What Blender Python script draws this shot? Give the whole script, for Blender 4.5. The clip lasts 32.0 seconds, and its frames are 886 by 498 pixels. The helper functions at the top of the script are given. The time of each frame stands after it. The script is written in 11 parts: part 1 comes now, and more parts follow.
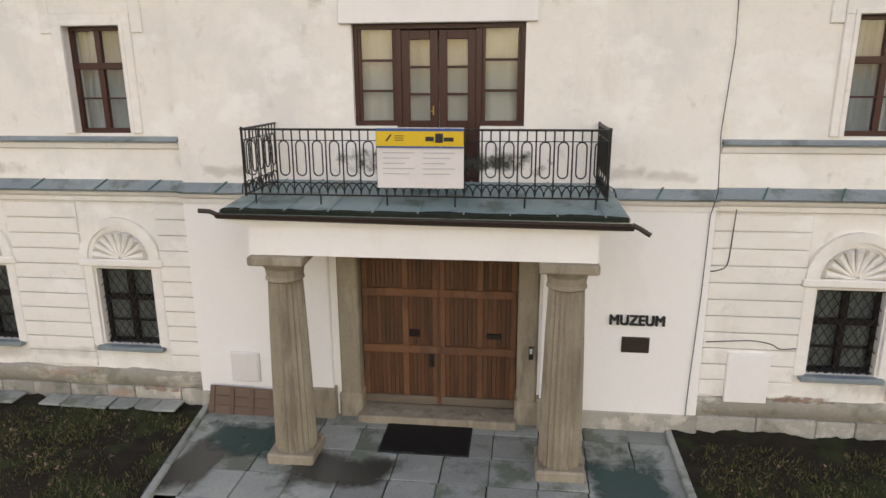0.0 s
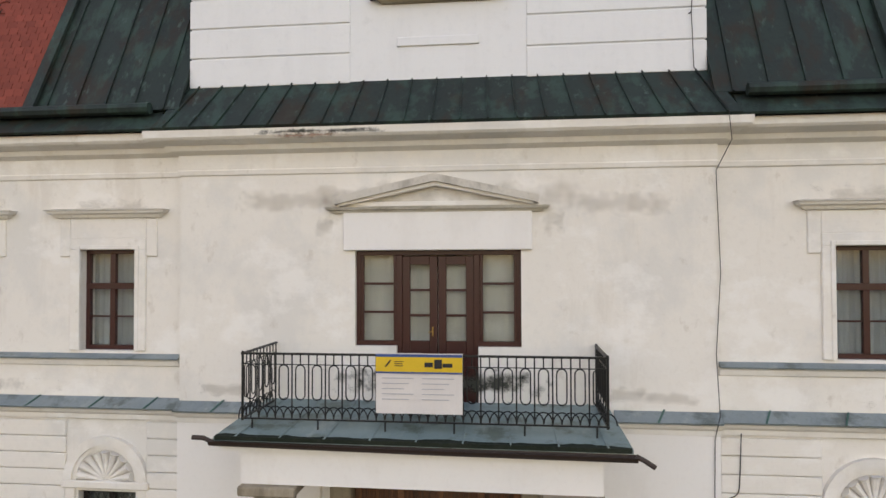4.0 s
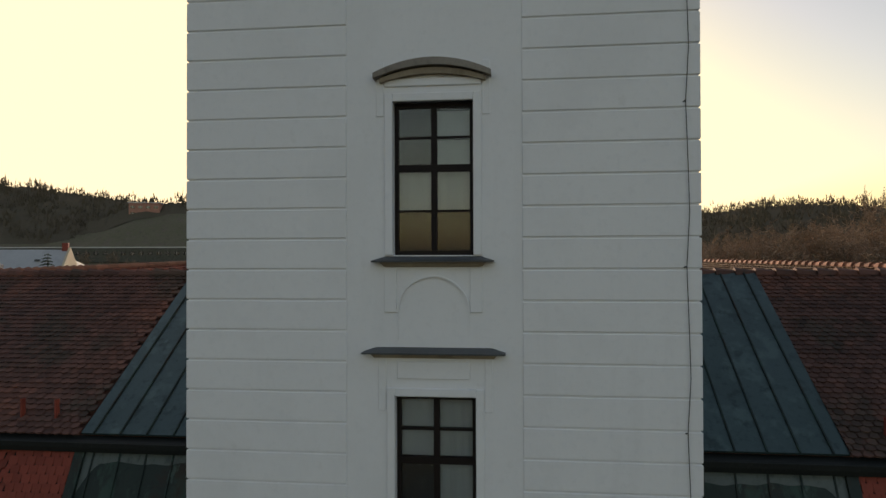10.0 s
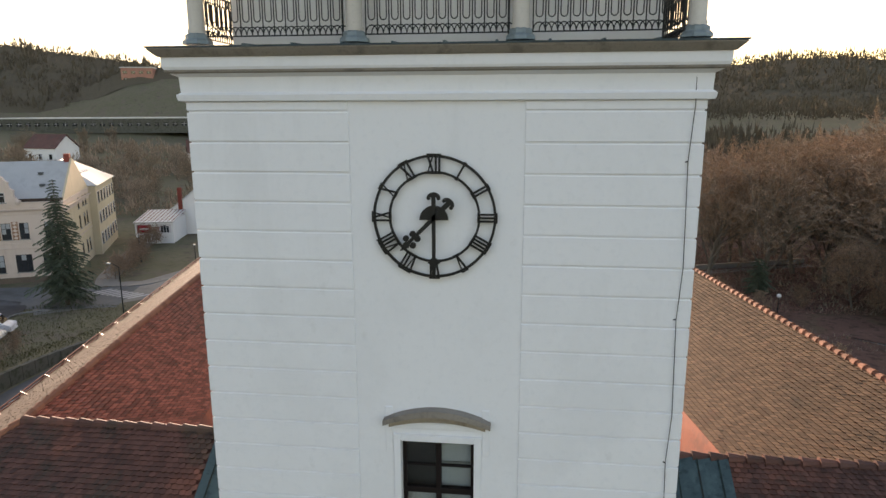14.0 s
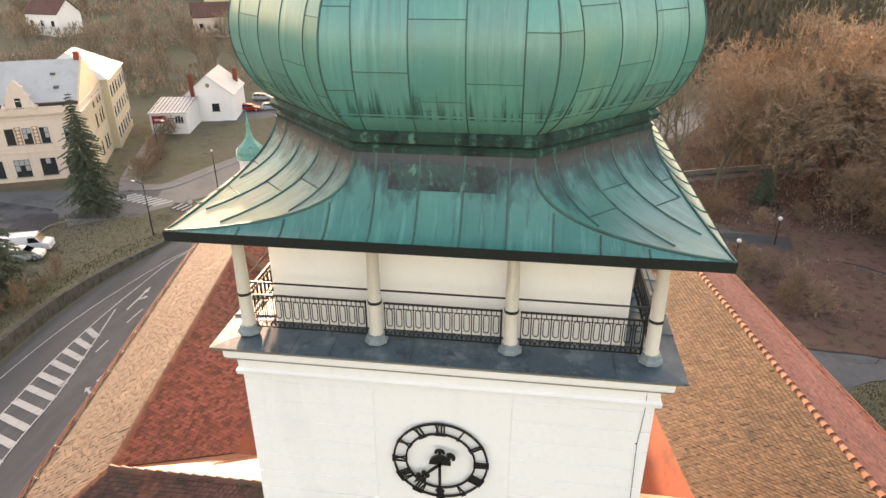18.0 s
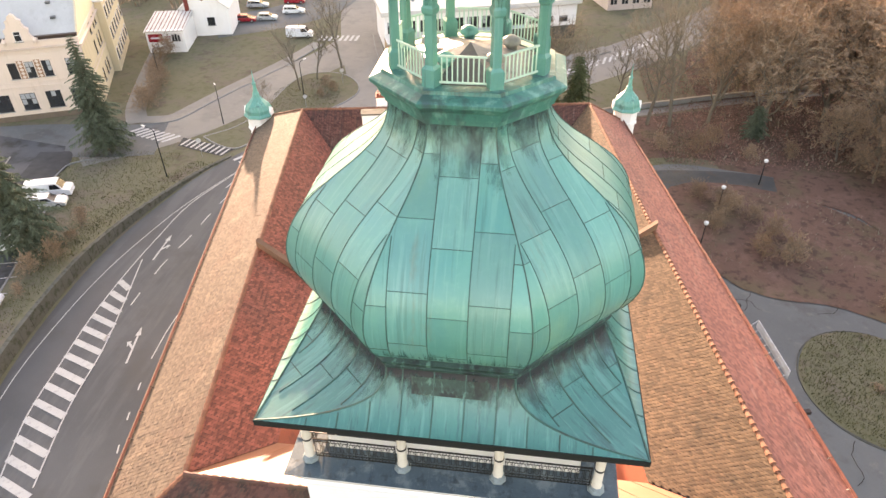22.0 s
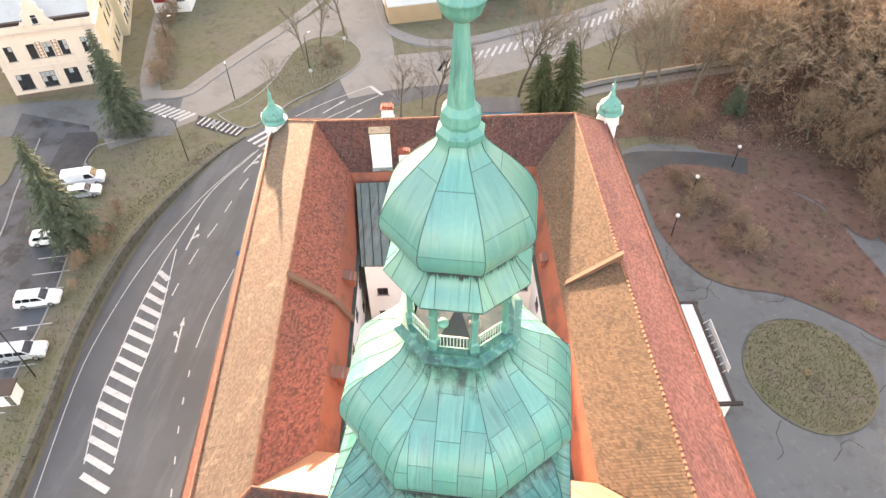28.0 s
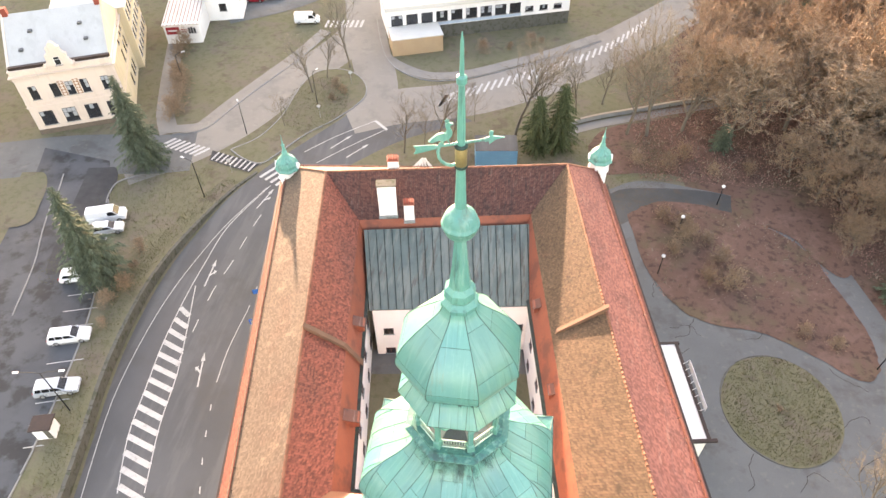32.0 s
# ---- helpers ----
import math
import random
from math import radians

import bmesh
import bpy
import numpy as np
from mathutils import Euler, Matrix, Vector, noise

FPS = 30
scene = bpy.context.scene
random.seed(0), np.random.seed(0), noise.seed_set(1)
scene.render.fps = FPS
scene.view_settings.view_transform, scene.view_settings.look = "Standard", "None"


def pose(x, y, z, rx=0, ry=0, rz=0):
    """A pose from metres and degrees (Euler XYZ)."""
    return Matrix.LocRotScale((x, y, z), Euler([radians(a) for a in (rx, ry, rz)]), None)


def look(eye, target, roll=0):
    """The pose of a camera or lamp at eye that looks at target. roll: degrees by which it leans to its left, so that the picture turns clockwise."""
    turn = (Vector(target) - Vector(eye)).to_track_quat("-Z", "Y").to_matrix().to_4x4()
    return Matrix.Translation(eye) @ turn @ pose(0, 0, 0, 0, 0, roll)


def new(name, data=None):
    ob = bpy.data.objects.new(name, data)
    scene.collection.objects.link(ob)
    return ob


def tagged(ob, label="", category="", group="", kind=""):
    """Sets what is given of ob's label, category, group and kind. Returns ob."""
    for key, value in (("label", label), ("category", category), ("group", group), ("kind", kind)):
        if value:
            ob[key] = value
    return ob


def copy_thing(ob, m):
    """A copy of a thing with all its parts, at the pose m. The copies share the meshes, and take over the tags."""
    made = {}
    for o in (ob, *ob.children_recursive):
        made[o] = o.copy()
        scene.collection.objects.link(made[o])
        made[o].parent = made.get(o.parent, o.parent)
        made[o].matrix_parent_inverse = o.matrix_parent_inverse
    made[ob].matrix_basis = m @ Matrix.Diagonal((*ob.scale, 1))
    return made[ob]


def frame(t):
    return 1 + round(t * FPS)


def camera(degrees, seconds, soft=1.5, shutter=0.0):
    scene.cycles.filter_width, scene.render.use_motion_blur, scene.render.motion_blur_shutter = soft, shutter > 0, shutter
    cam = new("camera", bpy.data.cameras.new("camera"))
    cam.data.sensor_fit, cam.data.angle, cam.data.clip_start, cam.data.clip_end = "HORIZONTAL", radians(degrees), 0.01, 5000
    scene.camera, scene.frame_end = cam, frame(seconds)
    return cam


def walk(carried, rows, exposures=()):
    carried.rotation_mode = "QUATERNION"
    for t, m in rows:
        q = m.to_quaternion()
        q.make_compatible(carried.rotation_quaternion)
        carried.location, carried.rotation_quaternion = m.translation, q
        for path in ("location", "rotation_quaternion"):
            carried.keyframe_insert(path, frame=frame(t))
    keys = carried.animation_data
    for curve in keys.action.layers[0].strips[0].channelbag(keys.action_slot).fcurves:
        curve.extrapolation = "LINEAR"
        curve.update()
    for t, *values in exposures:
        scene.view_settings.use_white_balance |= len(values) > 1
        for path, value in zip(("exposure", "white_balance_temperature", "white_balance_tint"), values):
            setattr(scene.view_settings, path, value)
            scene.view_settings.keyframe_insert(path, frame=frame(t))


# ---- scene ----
cam = camera(68.3, 32.0)
PATH = [
    (0, (1.353, -10.872, 6.027), (1.098, -8.719, 5.461), -0.3),
    (0.5, (1.360, -10.884, 5.982), (1.102, -8.707, 5.519), -0.2),
    (1, (1.350, -10.880, 5.967), (1.092, -8.683, 5.606), -0.1),
    (1.5, (1.359, -10.888, 5.928), (1.098, -8.677, 5.681), -0.1),
    (2, (1.347, -10.908, 5.971), (1.088, -8.687, 5.831), -0.1),
    (2.5, (1.341, -10.914, 5.991), (1.083, -8.689, 5.966), 0.0),
    (4.5, (1.365, -10.910, 7.120), (1.107, -8.686, 7.179), -0.2),
    (5, (1.372, -10.914, 7.767), (1.113, -8.690, 7.833), -0.2),
    (5.5, (1.402, -10.932, 8.567), (1.140, -8.708, 8.632), -0.2),
    (6, (1.398, -10.955, 9.429), (1.138, -8.730, 9.488), -0.3),
    (6.5, (1.391, -10.973, 10.241), (1.133, -8.748, 10.294), -0.3),
    (7, (1.401, -10.975, 10.980), (1.145, -8.751, 11.036), -0.3),
    (7.5, (1.402, -10.993, 11.791), (1.148, -8.767, 11.845), -0.3),
    (8, (1.407, -10.992, 12.629), (1.154, -8.766, 12.685), -0.3),
    (8.5, (1.400, -10.983, 13.496), (1.149, -8.757, 13.561), -0.3),
    (9, (1.412, -11.029, 14.459), (1.161, -8.803, 14.517), -0.2),
    (9.5, (1.393, -11.044, 15.445), (1.144, -8.819, 15.475), -0.2),
    (10, (1.393, -11.020, 16.281), (1.146, -8.794, 16.306), -0.2),
    (11, (1.189, -10.988, 18.236), (0.979, -8.758, 18.251), 0.0),
    (11.5, (1.350, -10.992, 19.043), (1.103, -8.766, 19.080), 0.1),
    (12, (1.371, -11.039, 20.133), (1.120, -8.812, 20.097), -0.0),
    (12.5, (1.362, -11.069, 21.324), (1.116, -8.846, 21.204), -0.1),
    (13, (1.394, -11.140, 22.577), (1.145, -8.924, 22.360), -0.1),
    (13.5, (1.424, -11.165, 23.846), (1.170, -8.966, 23.508), -0.1),
    (14, (1.408, -11.154, 25.073), (1.157, -8.979, 24.599), -0.2),
    (14.5, (1.402, -11.132, 26.228), (1.156, -8.996, 25.600), -0.4),
    (16.5, (1.635, -11.034, 30.643), (1.356, -9.017, 29.711), -0.3),
    (17, (1.627, -11.014, 31.735), (1.348, -9.006, 30.782), -0.2),
    (17.5, (1.589, -11.087, 32.773), (1.313, -9.082, 31.815), -0.1),
    (18, (1.579, -11.114, 33.848), (1.303, -9.113, 32.879), -0.2),
    (18.5, (1.559, -11.145, 34.944), (1.285, -9.159, 33.944), -0.3),
    (19, (1.529, -11.168, 36.027), (1.260, -9.222, 34.948), -0.2),
    (19.5, (1.516, -11.159, 37.153), (1.252, -9.268, 35.981), -0.4),
    (20, (1.474, -11.206, 38.242), (1.216, -9.344, 37.024), -0.4),
    (20.5, (1.467, -11.176, 39.386), (1.212, -9.335, 38.137), -0.4),
    (21, (1.455, -11.236, 40.551), (1.202, -9.406, 39.284), -0.5),
    (21.5, (1.430, -11.232, 41.705), (1.179, -9.417, 40.417), -0.5),
    (22, (1.429, -11.220, 42.799), (1.183, -9.435, 41.468), -0.5),
    (22.5, (1.492, -11.193, 43.895), (1.249, -9.442, 42.521), -0.6),
    (23, (1.560, -11.189, 44.984), (1.319, -9.472, 43.566), -0.7),
    (23.5, (1.622, -11.119, 45.967), (1.383, -9.436, 44.509), -0.8),
    (24, (1.690, -11.072, 46.992), (1.457, -9.424, 45.492), -0.9),
    (24.5, (1.717, -11.117, 48.243), (1.488, -9.509, 46.702), -0.9),
    (25, (1.616, -11.106, 49.436), (1.394, -9.528, 47.861), -0.9),
    (25.5, (1.564, -11.116, 50.506), (1.343, -9.544, 48.926), -0.8),
    (27.5, (1.615, -11.132, 55.014), (1.392, -9.570, 53.424), -1.0),
    (28, (1.627, -11.148, 56.123), (1.406, -9.589, 54.531), -1.0),
    (28.5, (1.624, -11.162, 57.081), (1.402, -9.606, 55.485), -1.0),
    (29, (1.620, -11.196, 58.092), (1.398, -9.641, 56.494), -1.0),
    (29.5, (1.618, -11.174, 59.079), (1.397, -9.623, 57.478), -1.0),
    (30, (1.635, -11.155, 60.108), (1.413, -9.606, 58.505), -1.0),
    (30.5, (1.611, -11.107, 61.155), (1.390, -9.561, 59.550), -1.0),
    (31, (1.630, -11.117, 62.070), (1.407, -9.569, 60.467), -1.0),
    (31.5, (1.624, -11.073, 63.232), (1.403, -9.531, 61.622), -1.0),
    (32, (1.630, -11.052, 63.930), (1.408, -9.509, 62.321), -1.0),
]
# exposure follows the clip's automatic exposure
EXPOSURES = [(0.0, 2.5, 8550, 37), (1.0, 2.3, 8000, 37), (2.5, 2.3, 8000, 36), (4.5, 2.37, 8300, 36), (6.0, 2.32, 8500, 36), (7.0, 1.88, 8700, 31), (7.5, 1.84, 8800, 29), (9.0, 0.92, 8100, 24), (11.0, 0.6, 7100, 22), (12.5, 0.8, 7250, 22), (13.5, 1.42, 7250, 23), (14.5, 2.1, 7300, 27), (16.5, 2.47, 8400, 28), (18.0, 2.8, 8600, 30), (19.0, 2.9, 8450, 31), (23.0, 3.3, 8350, 30), (32.0, 3.58, 8350, 29)]
walk(cam, [(t, look(eye, target, roll)) for t, eye, target, roll in PATH], EXPOSURES)

# ---- daylight: a low sun behind the building, ahead and to the left ----
SUN_AZ, SUN_EL = radians(-20), radians(7.7)
SUN_DIR = Vector((math.sin(SUN_AZ) * math.cos(SUN_EL), math.cos(SUN_AZ) * math.cos(SUN_EL), math.sin(SUN_EL)))
world = bpy.data.worlds.new("world")
scene.world = world
world.use_nodes = True
wn = world.node_tree
sky = wn.nodes.new("ShaderNodeTexSky")
sky.sky_type = "NISHITA"
sky.sun_disc = False
sky.sun_elevation = SUN_EL
sky.sun_rotation = SUN_AZ % (2 * math.pi)
sky.air_density, sky.dust_density, sky.ozone_density = 1.0, 2.0, 0.8
# morning haze evens out the glow round the sun
haze = wn.nodes.new("ShaderNodeMix")
haze.data_type, haze.blend_type = "RGBA", "DARKEN"
haze.inputs[0].default_value = 1.0
haze.inputs[7].default_value = (6.0, 5.2, 3.3, 1)
wn.links.new(sky.outputs[0], haze.inputs[6])
wn.links.new(haze.outputs[2], wn.nodes["Background"].inputs[0])
wn.nodes["Background"].inputs[1].default_value = 0.15
sun = new("sun", bpy.data.lights.new("sun", "SUN"))
sun.data.energy, sun.data.angle, sun.data.color = 3.5, radians(1.2), (1.0, 0.82, 0.62)
sun.matrix_world = look(SUN_DIR * 200, (0, 0, 0))

# ---- building tools ----
rnd = random.Random(7)


def part(name, bm, material, parent=None, label="", smooth=False):
    """Link a bmesh as one mesh object under a parent."""
    me = bpy.data.meshes.new(name)
    bmesh.ops.recalc_face_normals(bm, faces=bm.faces)
    bm.to_mesh(me)
    bm.free()
    if material:
        me.materials.append(material)
    if smooth:
        me.polygons.foreach_set("use_smooth", [True] * len(me.polygons))
    ob = new(name, me)
    ob.parent = parent
    if label:
        ob["label"] = label
    return ob


def raw(name, verts, faces, material, parent=None, label="", smooth=False):
    """Link vertex and face lists as one mesh object."""
    me = bpy.data.meshes.new(name)
    me.from_pydata([tuple(v) for v in verts], [], faces)
    me.materials.append(material)
    if smooth:
        me.polygons.foreach_set("use_smooth", [True] * len(me.polygons))
    ob = new(name, me)
    ob.parent = parent
    if label:
        ob["label"] = label
    return ob


def share(name, me, m, parent=None):
    """Another object on a mesh that exists."""
    ob = new(name, me)
    ob.parent = parent
    ob.matrix_basis = m
    return ob


def empty(name, label, category, group="", kind=""):
    return tagged(new(name), label, category, group, kind)


def box(bm, x0, x1, y0, y1, z0, z1, m=None):
    vs = [Vector((x, y, z)) for z in (z0, z1) for y in (y0, y1) for x in (x0, x1)]
    if m:
        vs = [m @ v for v in vs]
    v = [bm.verts.new(p) for p in vs]
    for f in ((0, 2, 3, 1), (4, 5, 7, 6), (0, 1, 5, 4), (2, 6, 7, 3), (0, 4, 6, 2), (1, 3, 7, 5)):
        bm.faces.new([v[i] for i in f])
    return bm


def boxes(*rows):
    bm = bmesh.new()
    for r in rows:
        box(bm, *r)
    return bm


def bevelled(bm, w=0.01, seg=1):
    bmesh.ops.bevel(bm, geom=list(bm.edges), offset=w, segments=seg, affect="EDGES", profile=0.6)
    return bm


def prism(bm, pts, axis, a, b, m=None):
    """Extrude a flat outline along an axis from a to b; pts are the other two coordinates in order."""
    def at(p, c):
        q = {"x": (c, p[0], p[1]), "y": (p[0], c, p[1]), "z": (p[0], p[1], c)}[axis]
        q = Vector(q)
        return m @ q if m else q
    lo = [bm.verts.new(at(p, a)) for p in pts]
    hi = [bm.verts.new(at(p, b)) for p in pts]
    n = len(pts)
    bm.faces.new(lo)
    bm.faces.new(hi[::-1])
    for i in range(n):
        j = (i + 1) % n
        bm.faces.new((lo[i], lo[j], hi[j], hi[i]))
    return bm


def tube(bm, path, r, sides=6, r2=None, cap=True):
    """A tube along a path of points; the radius runs from r to r2."""
    path = [Vector(p) for p in path]
    r2 = r if r2 is None else r2
    rings = []
    n = len(path)
    for i, p in enumerate(path):
        d = (path[min(i + 1, n - 1)] - path[max(i - 1, 0)]).normalized()
        u = d.orthogonal().normalized() if i == 0 else (u - d * u.dot(d)).normalized()
        w = d.cross(u)
        rr = r + (r2 - r) * i / max(1, n - 1)
        rings.append([bm.verts.new(p + (u * math.cos(2 * math.pi * k / sides) + w * math.sin(2 * math.pi * k / sides)) * rr) for k in range(sides)])
    for a, b in zip(rings, rings[1:]):
        for k in range(sides):
            bm.faces.new((a[k], a[(k + 1) % sides], b[(k + 1) % sides], b[k]))
    if cap:
        bm.faces.new(rings[0][::-1])
        bm.faces.new(rings[-1])
    return bm


def lathe(bm, prof, c=(0, 0, 0), sides=20, turn=0.0, flute=0.0):
    """A turned body from (radius, height) pairs, standing at c."""
    rings = []
    for r, z in prof:
        ring = []
        for k in range(sides):
            a = turn + 2 * math.pi * k / sides
            q = r * (1 - (flute if k % 2 else 0))
            ring.append(bm.verts.new((c[0] + q * math.cos(a), c[1] + q * math.sin(a), c[2] + z)))
        rings.append(ring)
    for a, b in zip(rings, rings[1:]):
        for k in range(sides):
            bm.faces.new((a[k], a[(k + 1) % sides], b[(k + 1) % sides], b[k]))
    bm.faces.new(rings[0][::-1])
    bm.faces.new(rings[-1])
    return bm


def sweep(bm, prof, path, closed=False):
    """Sweep a profile of (outward, height) pairs along a level path; outward is to the right of the way."""
    n = len(path)
    rings = []
    for i in range(n):
        p = Vector(path[i][:2])
        d0 = (p - Vector(path[i - 1][:2])).normalized() if (i > 0 or closed) else None
        d1 = (Vector(path[(i + 1) % n][:2]) - p).normalized() if (i < n - 1 or closed) else None
        d0 = d0 or d1
        d1 = d1 or d0
        n0, n1 = Vector((d0.y, -d0.x)), Vector((d1.y, -d1.x))
        m = (n0 + n1).normalized()
        m = m / max(0.3, m.dot(n0))
        rings.append([bm.verts.new((p.x + m.x * o, p.y + m.y * o, (path[i][2] if len(path[i]) > 2 else 0) + h)) for o, h in prof])
    k = len(prof)
    for i in range(n if closed else n - 1):
        a, b = rings[i], rings[(i + 1) % n]
        for j in range(k):
            bm.faces.new((a[j], b[j], b[(j + 1) % k], a[(j + 1) % k]))
    if not closed:
        bm.faces.new(rings[0])
        bm.faces.new(rings[-1][::-1])
    return bm


def holed(x0, x1, z0, z1, y0, y1, holes):
    """A wall with rectangular openings that go through it."""
    xs = sorted({x0, x1, *(h[0] for h in holes), *(h[1] for h in holes)})
    zs = sorted({z0, z1, *(h[2] for h in holes), *(h[3] for h in holes)})
    bm = bmesh.new()
    for xa, xb in zip(xs, xs[1:]):
        for za, zb in zip(zs, zs[1:]):
            cx, cz = (xa + xb) / 2, (za + zb) / 2
            if x0 <= cx <= x1 and not any(h[0] < cx < h[1] and h[2] < cz < h[3] for h in holes):
                box(bm, xa, xb, y0, y1, za, zb)
    bmesh.ops.remove_doubles(bm, verts=bm.verts, dist=1e-5)
    dup = {}
    for f in list(bm.faces):
        c = f.calc_center_median()
        dup.setdefault((round(c.x, 3), round(c.y, 3), round(c.z, 3)), []).append(f)
    for fs in dup.values():
        if len(fs) > 1:
            for f in fs:
                bm.faces.remove(f)
    return bm


def sstep(a, b, x):
    t = min(1, max(0, (x - a) / (b - a)))
    return t * t * (3 - 2 * t)


def bez(a, b, c, n):
    a, b, c = Vector(a), Vector(b), Vector(c)
    return [a * (1 - t) ** 2 + b * 2 * t * (1 - t) + c * t * t for t in (i / n for i in range(n + 1))]


def smooth_line(pts, n=6):
    """A smooth line through points (Catmull-Rom)."""
    P = [Vector(p) for p in pts]
    P = [2 * P[0] - P[1]] + P + [2 * P[-1] - P[-2]]
    out = []
    for i in range(1, len(P) - 2):
        for k in range(n):
            t = k / n
            a, b, c, d = P[i - 1], P[i], P[i + 1], P[i + 2]
            out.append(0.5 * (2 * b + (c - a) * t + (2 * a - 5 * b + 4 * c - d) * t * t + (3 * b - a - 3 * c + d) * t ** 3))
    out.append(P[-2])
    return out


# ---- materials ----
def material(name, c1, c2=None, c3=None, scale=1.0, fine=18.0, rough=0.7, rough2=None, bump=0.15, metal=0.0, mix=0.5, stretch=(1, 1, 1), island=0.0, obj_random=0.0, spec=0.4, contrast=0.25, streak=None, uv=False, panel=0.0):
    """A rough surface: two colours in broad patches, a third in fine grain, relief at two scales."""
    mt = bpy.data.materials.new(name)
    mt.use_nodes = True
    nt = mt.node_tree
    N, L = nt.nodes, nt.links
    b = N["Principled BSDF"]
    c2 = c2 or tuple(v * 0.8 for v in c1)
    c3 = c3 or tuple(v * 0.6 for v in c2)
    tc = N.new("ShaderNodeTexCoord")
    mp = N.new("ShaderNodeMapping")
    mp.inputs["Scale"].default_value = stretch
    coords = tc.outputs["UV" if uv else "Object"]
    if obj_random:
        oi = N.new("ShaderNodeObjectInfo")
        sh = N.new("ShaderNodeVectorMath")
        sh.operation = "SCALE"
        sh.inputs[0].default_value = (37.0, 53.0, 11.0)
        L.new(oi.outputs["Random"], sh.inputs["Scale"])
        ad = N.new("ShaderNodeVectorMath")
        L.new(coords, ad.inputs[0])
        L.new(sh.outputs[0], ad.inputs[1])
        coords = ad.outputs[0]
    L.new(coords, mp.inputs[0])

    def noise_node(s, d, r=0.6):
        n = N.new("ShaderNodeTexNoise")
        n.inputs["Scale"].default_value, n.inputs["Detail"].default_value, n.inputs["Roughness"].default_value = s, d, r
        L.new(mp.outputs[0], n.inputs["Vector"])
        return n

    def ramp(src, lo, hi):
        r = N.new("ShaderNodeMapRange")
        r.inputs["From Min"].default_value, r.inputs["From Max"].default_value = lo, hi
        L.new(src, r.inputs["Value"])
        return r

    def blend(fac, a, bb):
        m = N.new("ShaderNodeMix")
        m.data_type = "RGBA"
        if isinstance(fac, float):
            m.inputs[0].default_value = fac
        else:
            L.new(fac, m.inputs[0])
        for s, v in ((6, a), (7, bb)):
            if isinstance(v, tuple):
                m.inputs[s].default_value = (*v, 1)
            else:
                L.new(v, m.inputs[s])
        return m.outputs[2]

    big, small = noise_node(scale, 5), noise_node(fine, 4, 0.7)
    f1 = ramp(big.outputs[0], mix - contrast, mix + contrast).outputs[0]
    col = blend(f1, c1, c2)
    f2 = ramp(small.outputs[0], 0.52, 0.78).outputs[0]
    half = N.new("ShaderNodeMath")
    half.operation = "MULTIPLY"
    half.inputs[1].default_value = 0.55
    L.new(f2, half.inputs[0])
    col = blend(half.outputs[0], col, c3)
    layers = [] if not streak else (streak if isinstance(streak, list) else [streak])
    for sc, cs, st, lo in layers:
        mp2 = N.new("ShaderNodeMapping")
        mp2.inputs["Scale"].default_value = sc
        mp2.inputs["Location"].default_value = (lo * 31, lo * 17, lo * 7)
        L.new(coords, mp2.inputs[0])
        n3 = N.new("ShaderNodeTexNoise")
        n3.inputs["Scale"].default_value, n3.inputs["Detail"].default_value = 1.0, 6
        n3.inputs["Roughness"].default_value = 0.65
        L.new(mp2.outputs[0], n3.inputs["Vector"])
        f3 = ramp(n3.outputs[0], lo - 0.03, lo + 0.07).outputs[0]
        k = N.new("ShaderNodeMath")
        k.operation = "MULTIPLY"
        k.inputs[1].default_value = st
        L.new(f3, k.inputs[0])
        col = blend(k.outputs[0], col, cs)
    if panel:
        hue = N.new("ShaderNodeHueSaturation")
        wn_ = N.new("ShaderNodeTexWhiteNoise")
        wn_.noise_dimensions = "1D"
        L.new(N.new("ShaderNodeObjectInfo").outputs["Random"], wn_.inputs["W"])
        sp = N.new("ShaderNodeSeparateColor")
        L.new(wn_.outputs["Color"], sp.inputs[0])
        for socket, src_, amount, mid in (("Hue", 0, 0.03 * panel, 0.5), ("Saturation", 1, 0.5 * panel, 1.0), ("Value", 2, panel, 1.0)):
            mr_ = ramp(sp.outputs[src_], 0, 1)
            mr_.inputs["To Min"].default_value, mr_.inputs["To Max"].default_value = mid - amount, mid + amount
            L.new(mr_.outputs[0], hue.inputs[socket])
        L.new(col, hue.inputs["Color"])
        col = hue.outputs[0]
    if island or obj_random:
        src = N.new("ShaderNodeNewGeometry").outputs["Random Per Island"] if island else N.new("ShaderNodeObjectInfo").outputs["Random"]
        amt = island or obj_random
        hsv = N.new("ShaderNodeHueSaturation")
        v = ramp(src, 0, 1)
        v.inputs["To Min"].default_value, v.inputs["To Max"].default_value = 1 - amt, 1 + amt
        L.new(v.outputs[0], hsv.inputs["Value"])
        L.new(col, hsv.inputs["Color"])
        col = hsv.outputs[0]
    L.new(col, b.inputs["Base Color"])
    rr = ramp(big.outputs[0], 0.3, 0.7)
    rr.inputs["To Min"].default_value, rr.inputs["To Max"].default_value = rough, rough if rough2 is None else rough2
    L.new(rr.outputs[0], b.inputs["Roughness"])
    b.inputs["Metallic"].default_value = metal
    b.inputs["Specular IOR Level"].default_value = spec
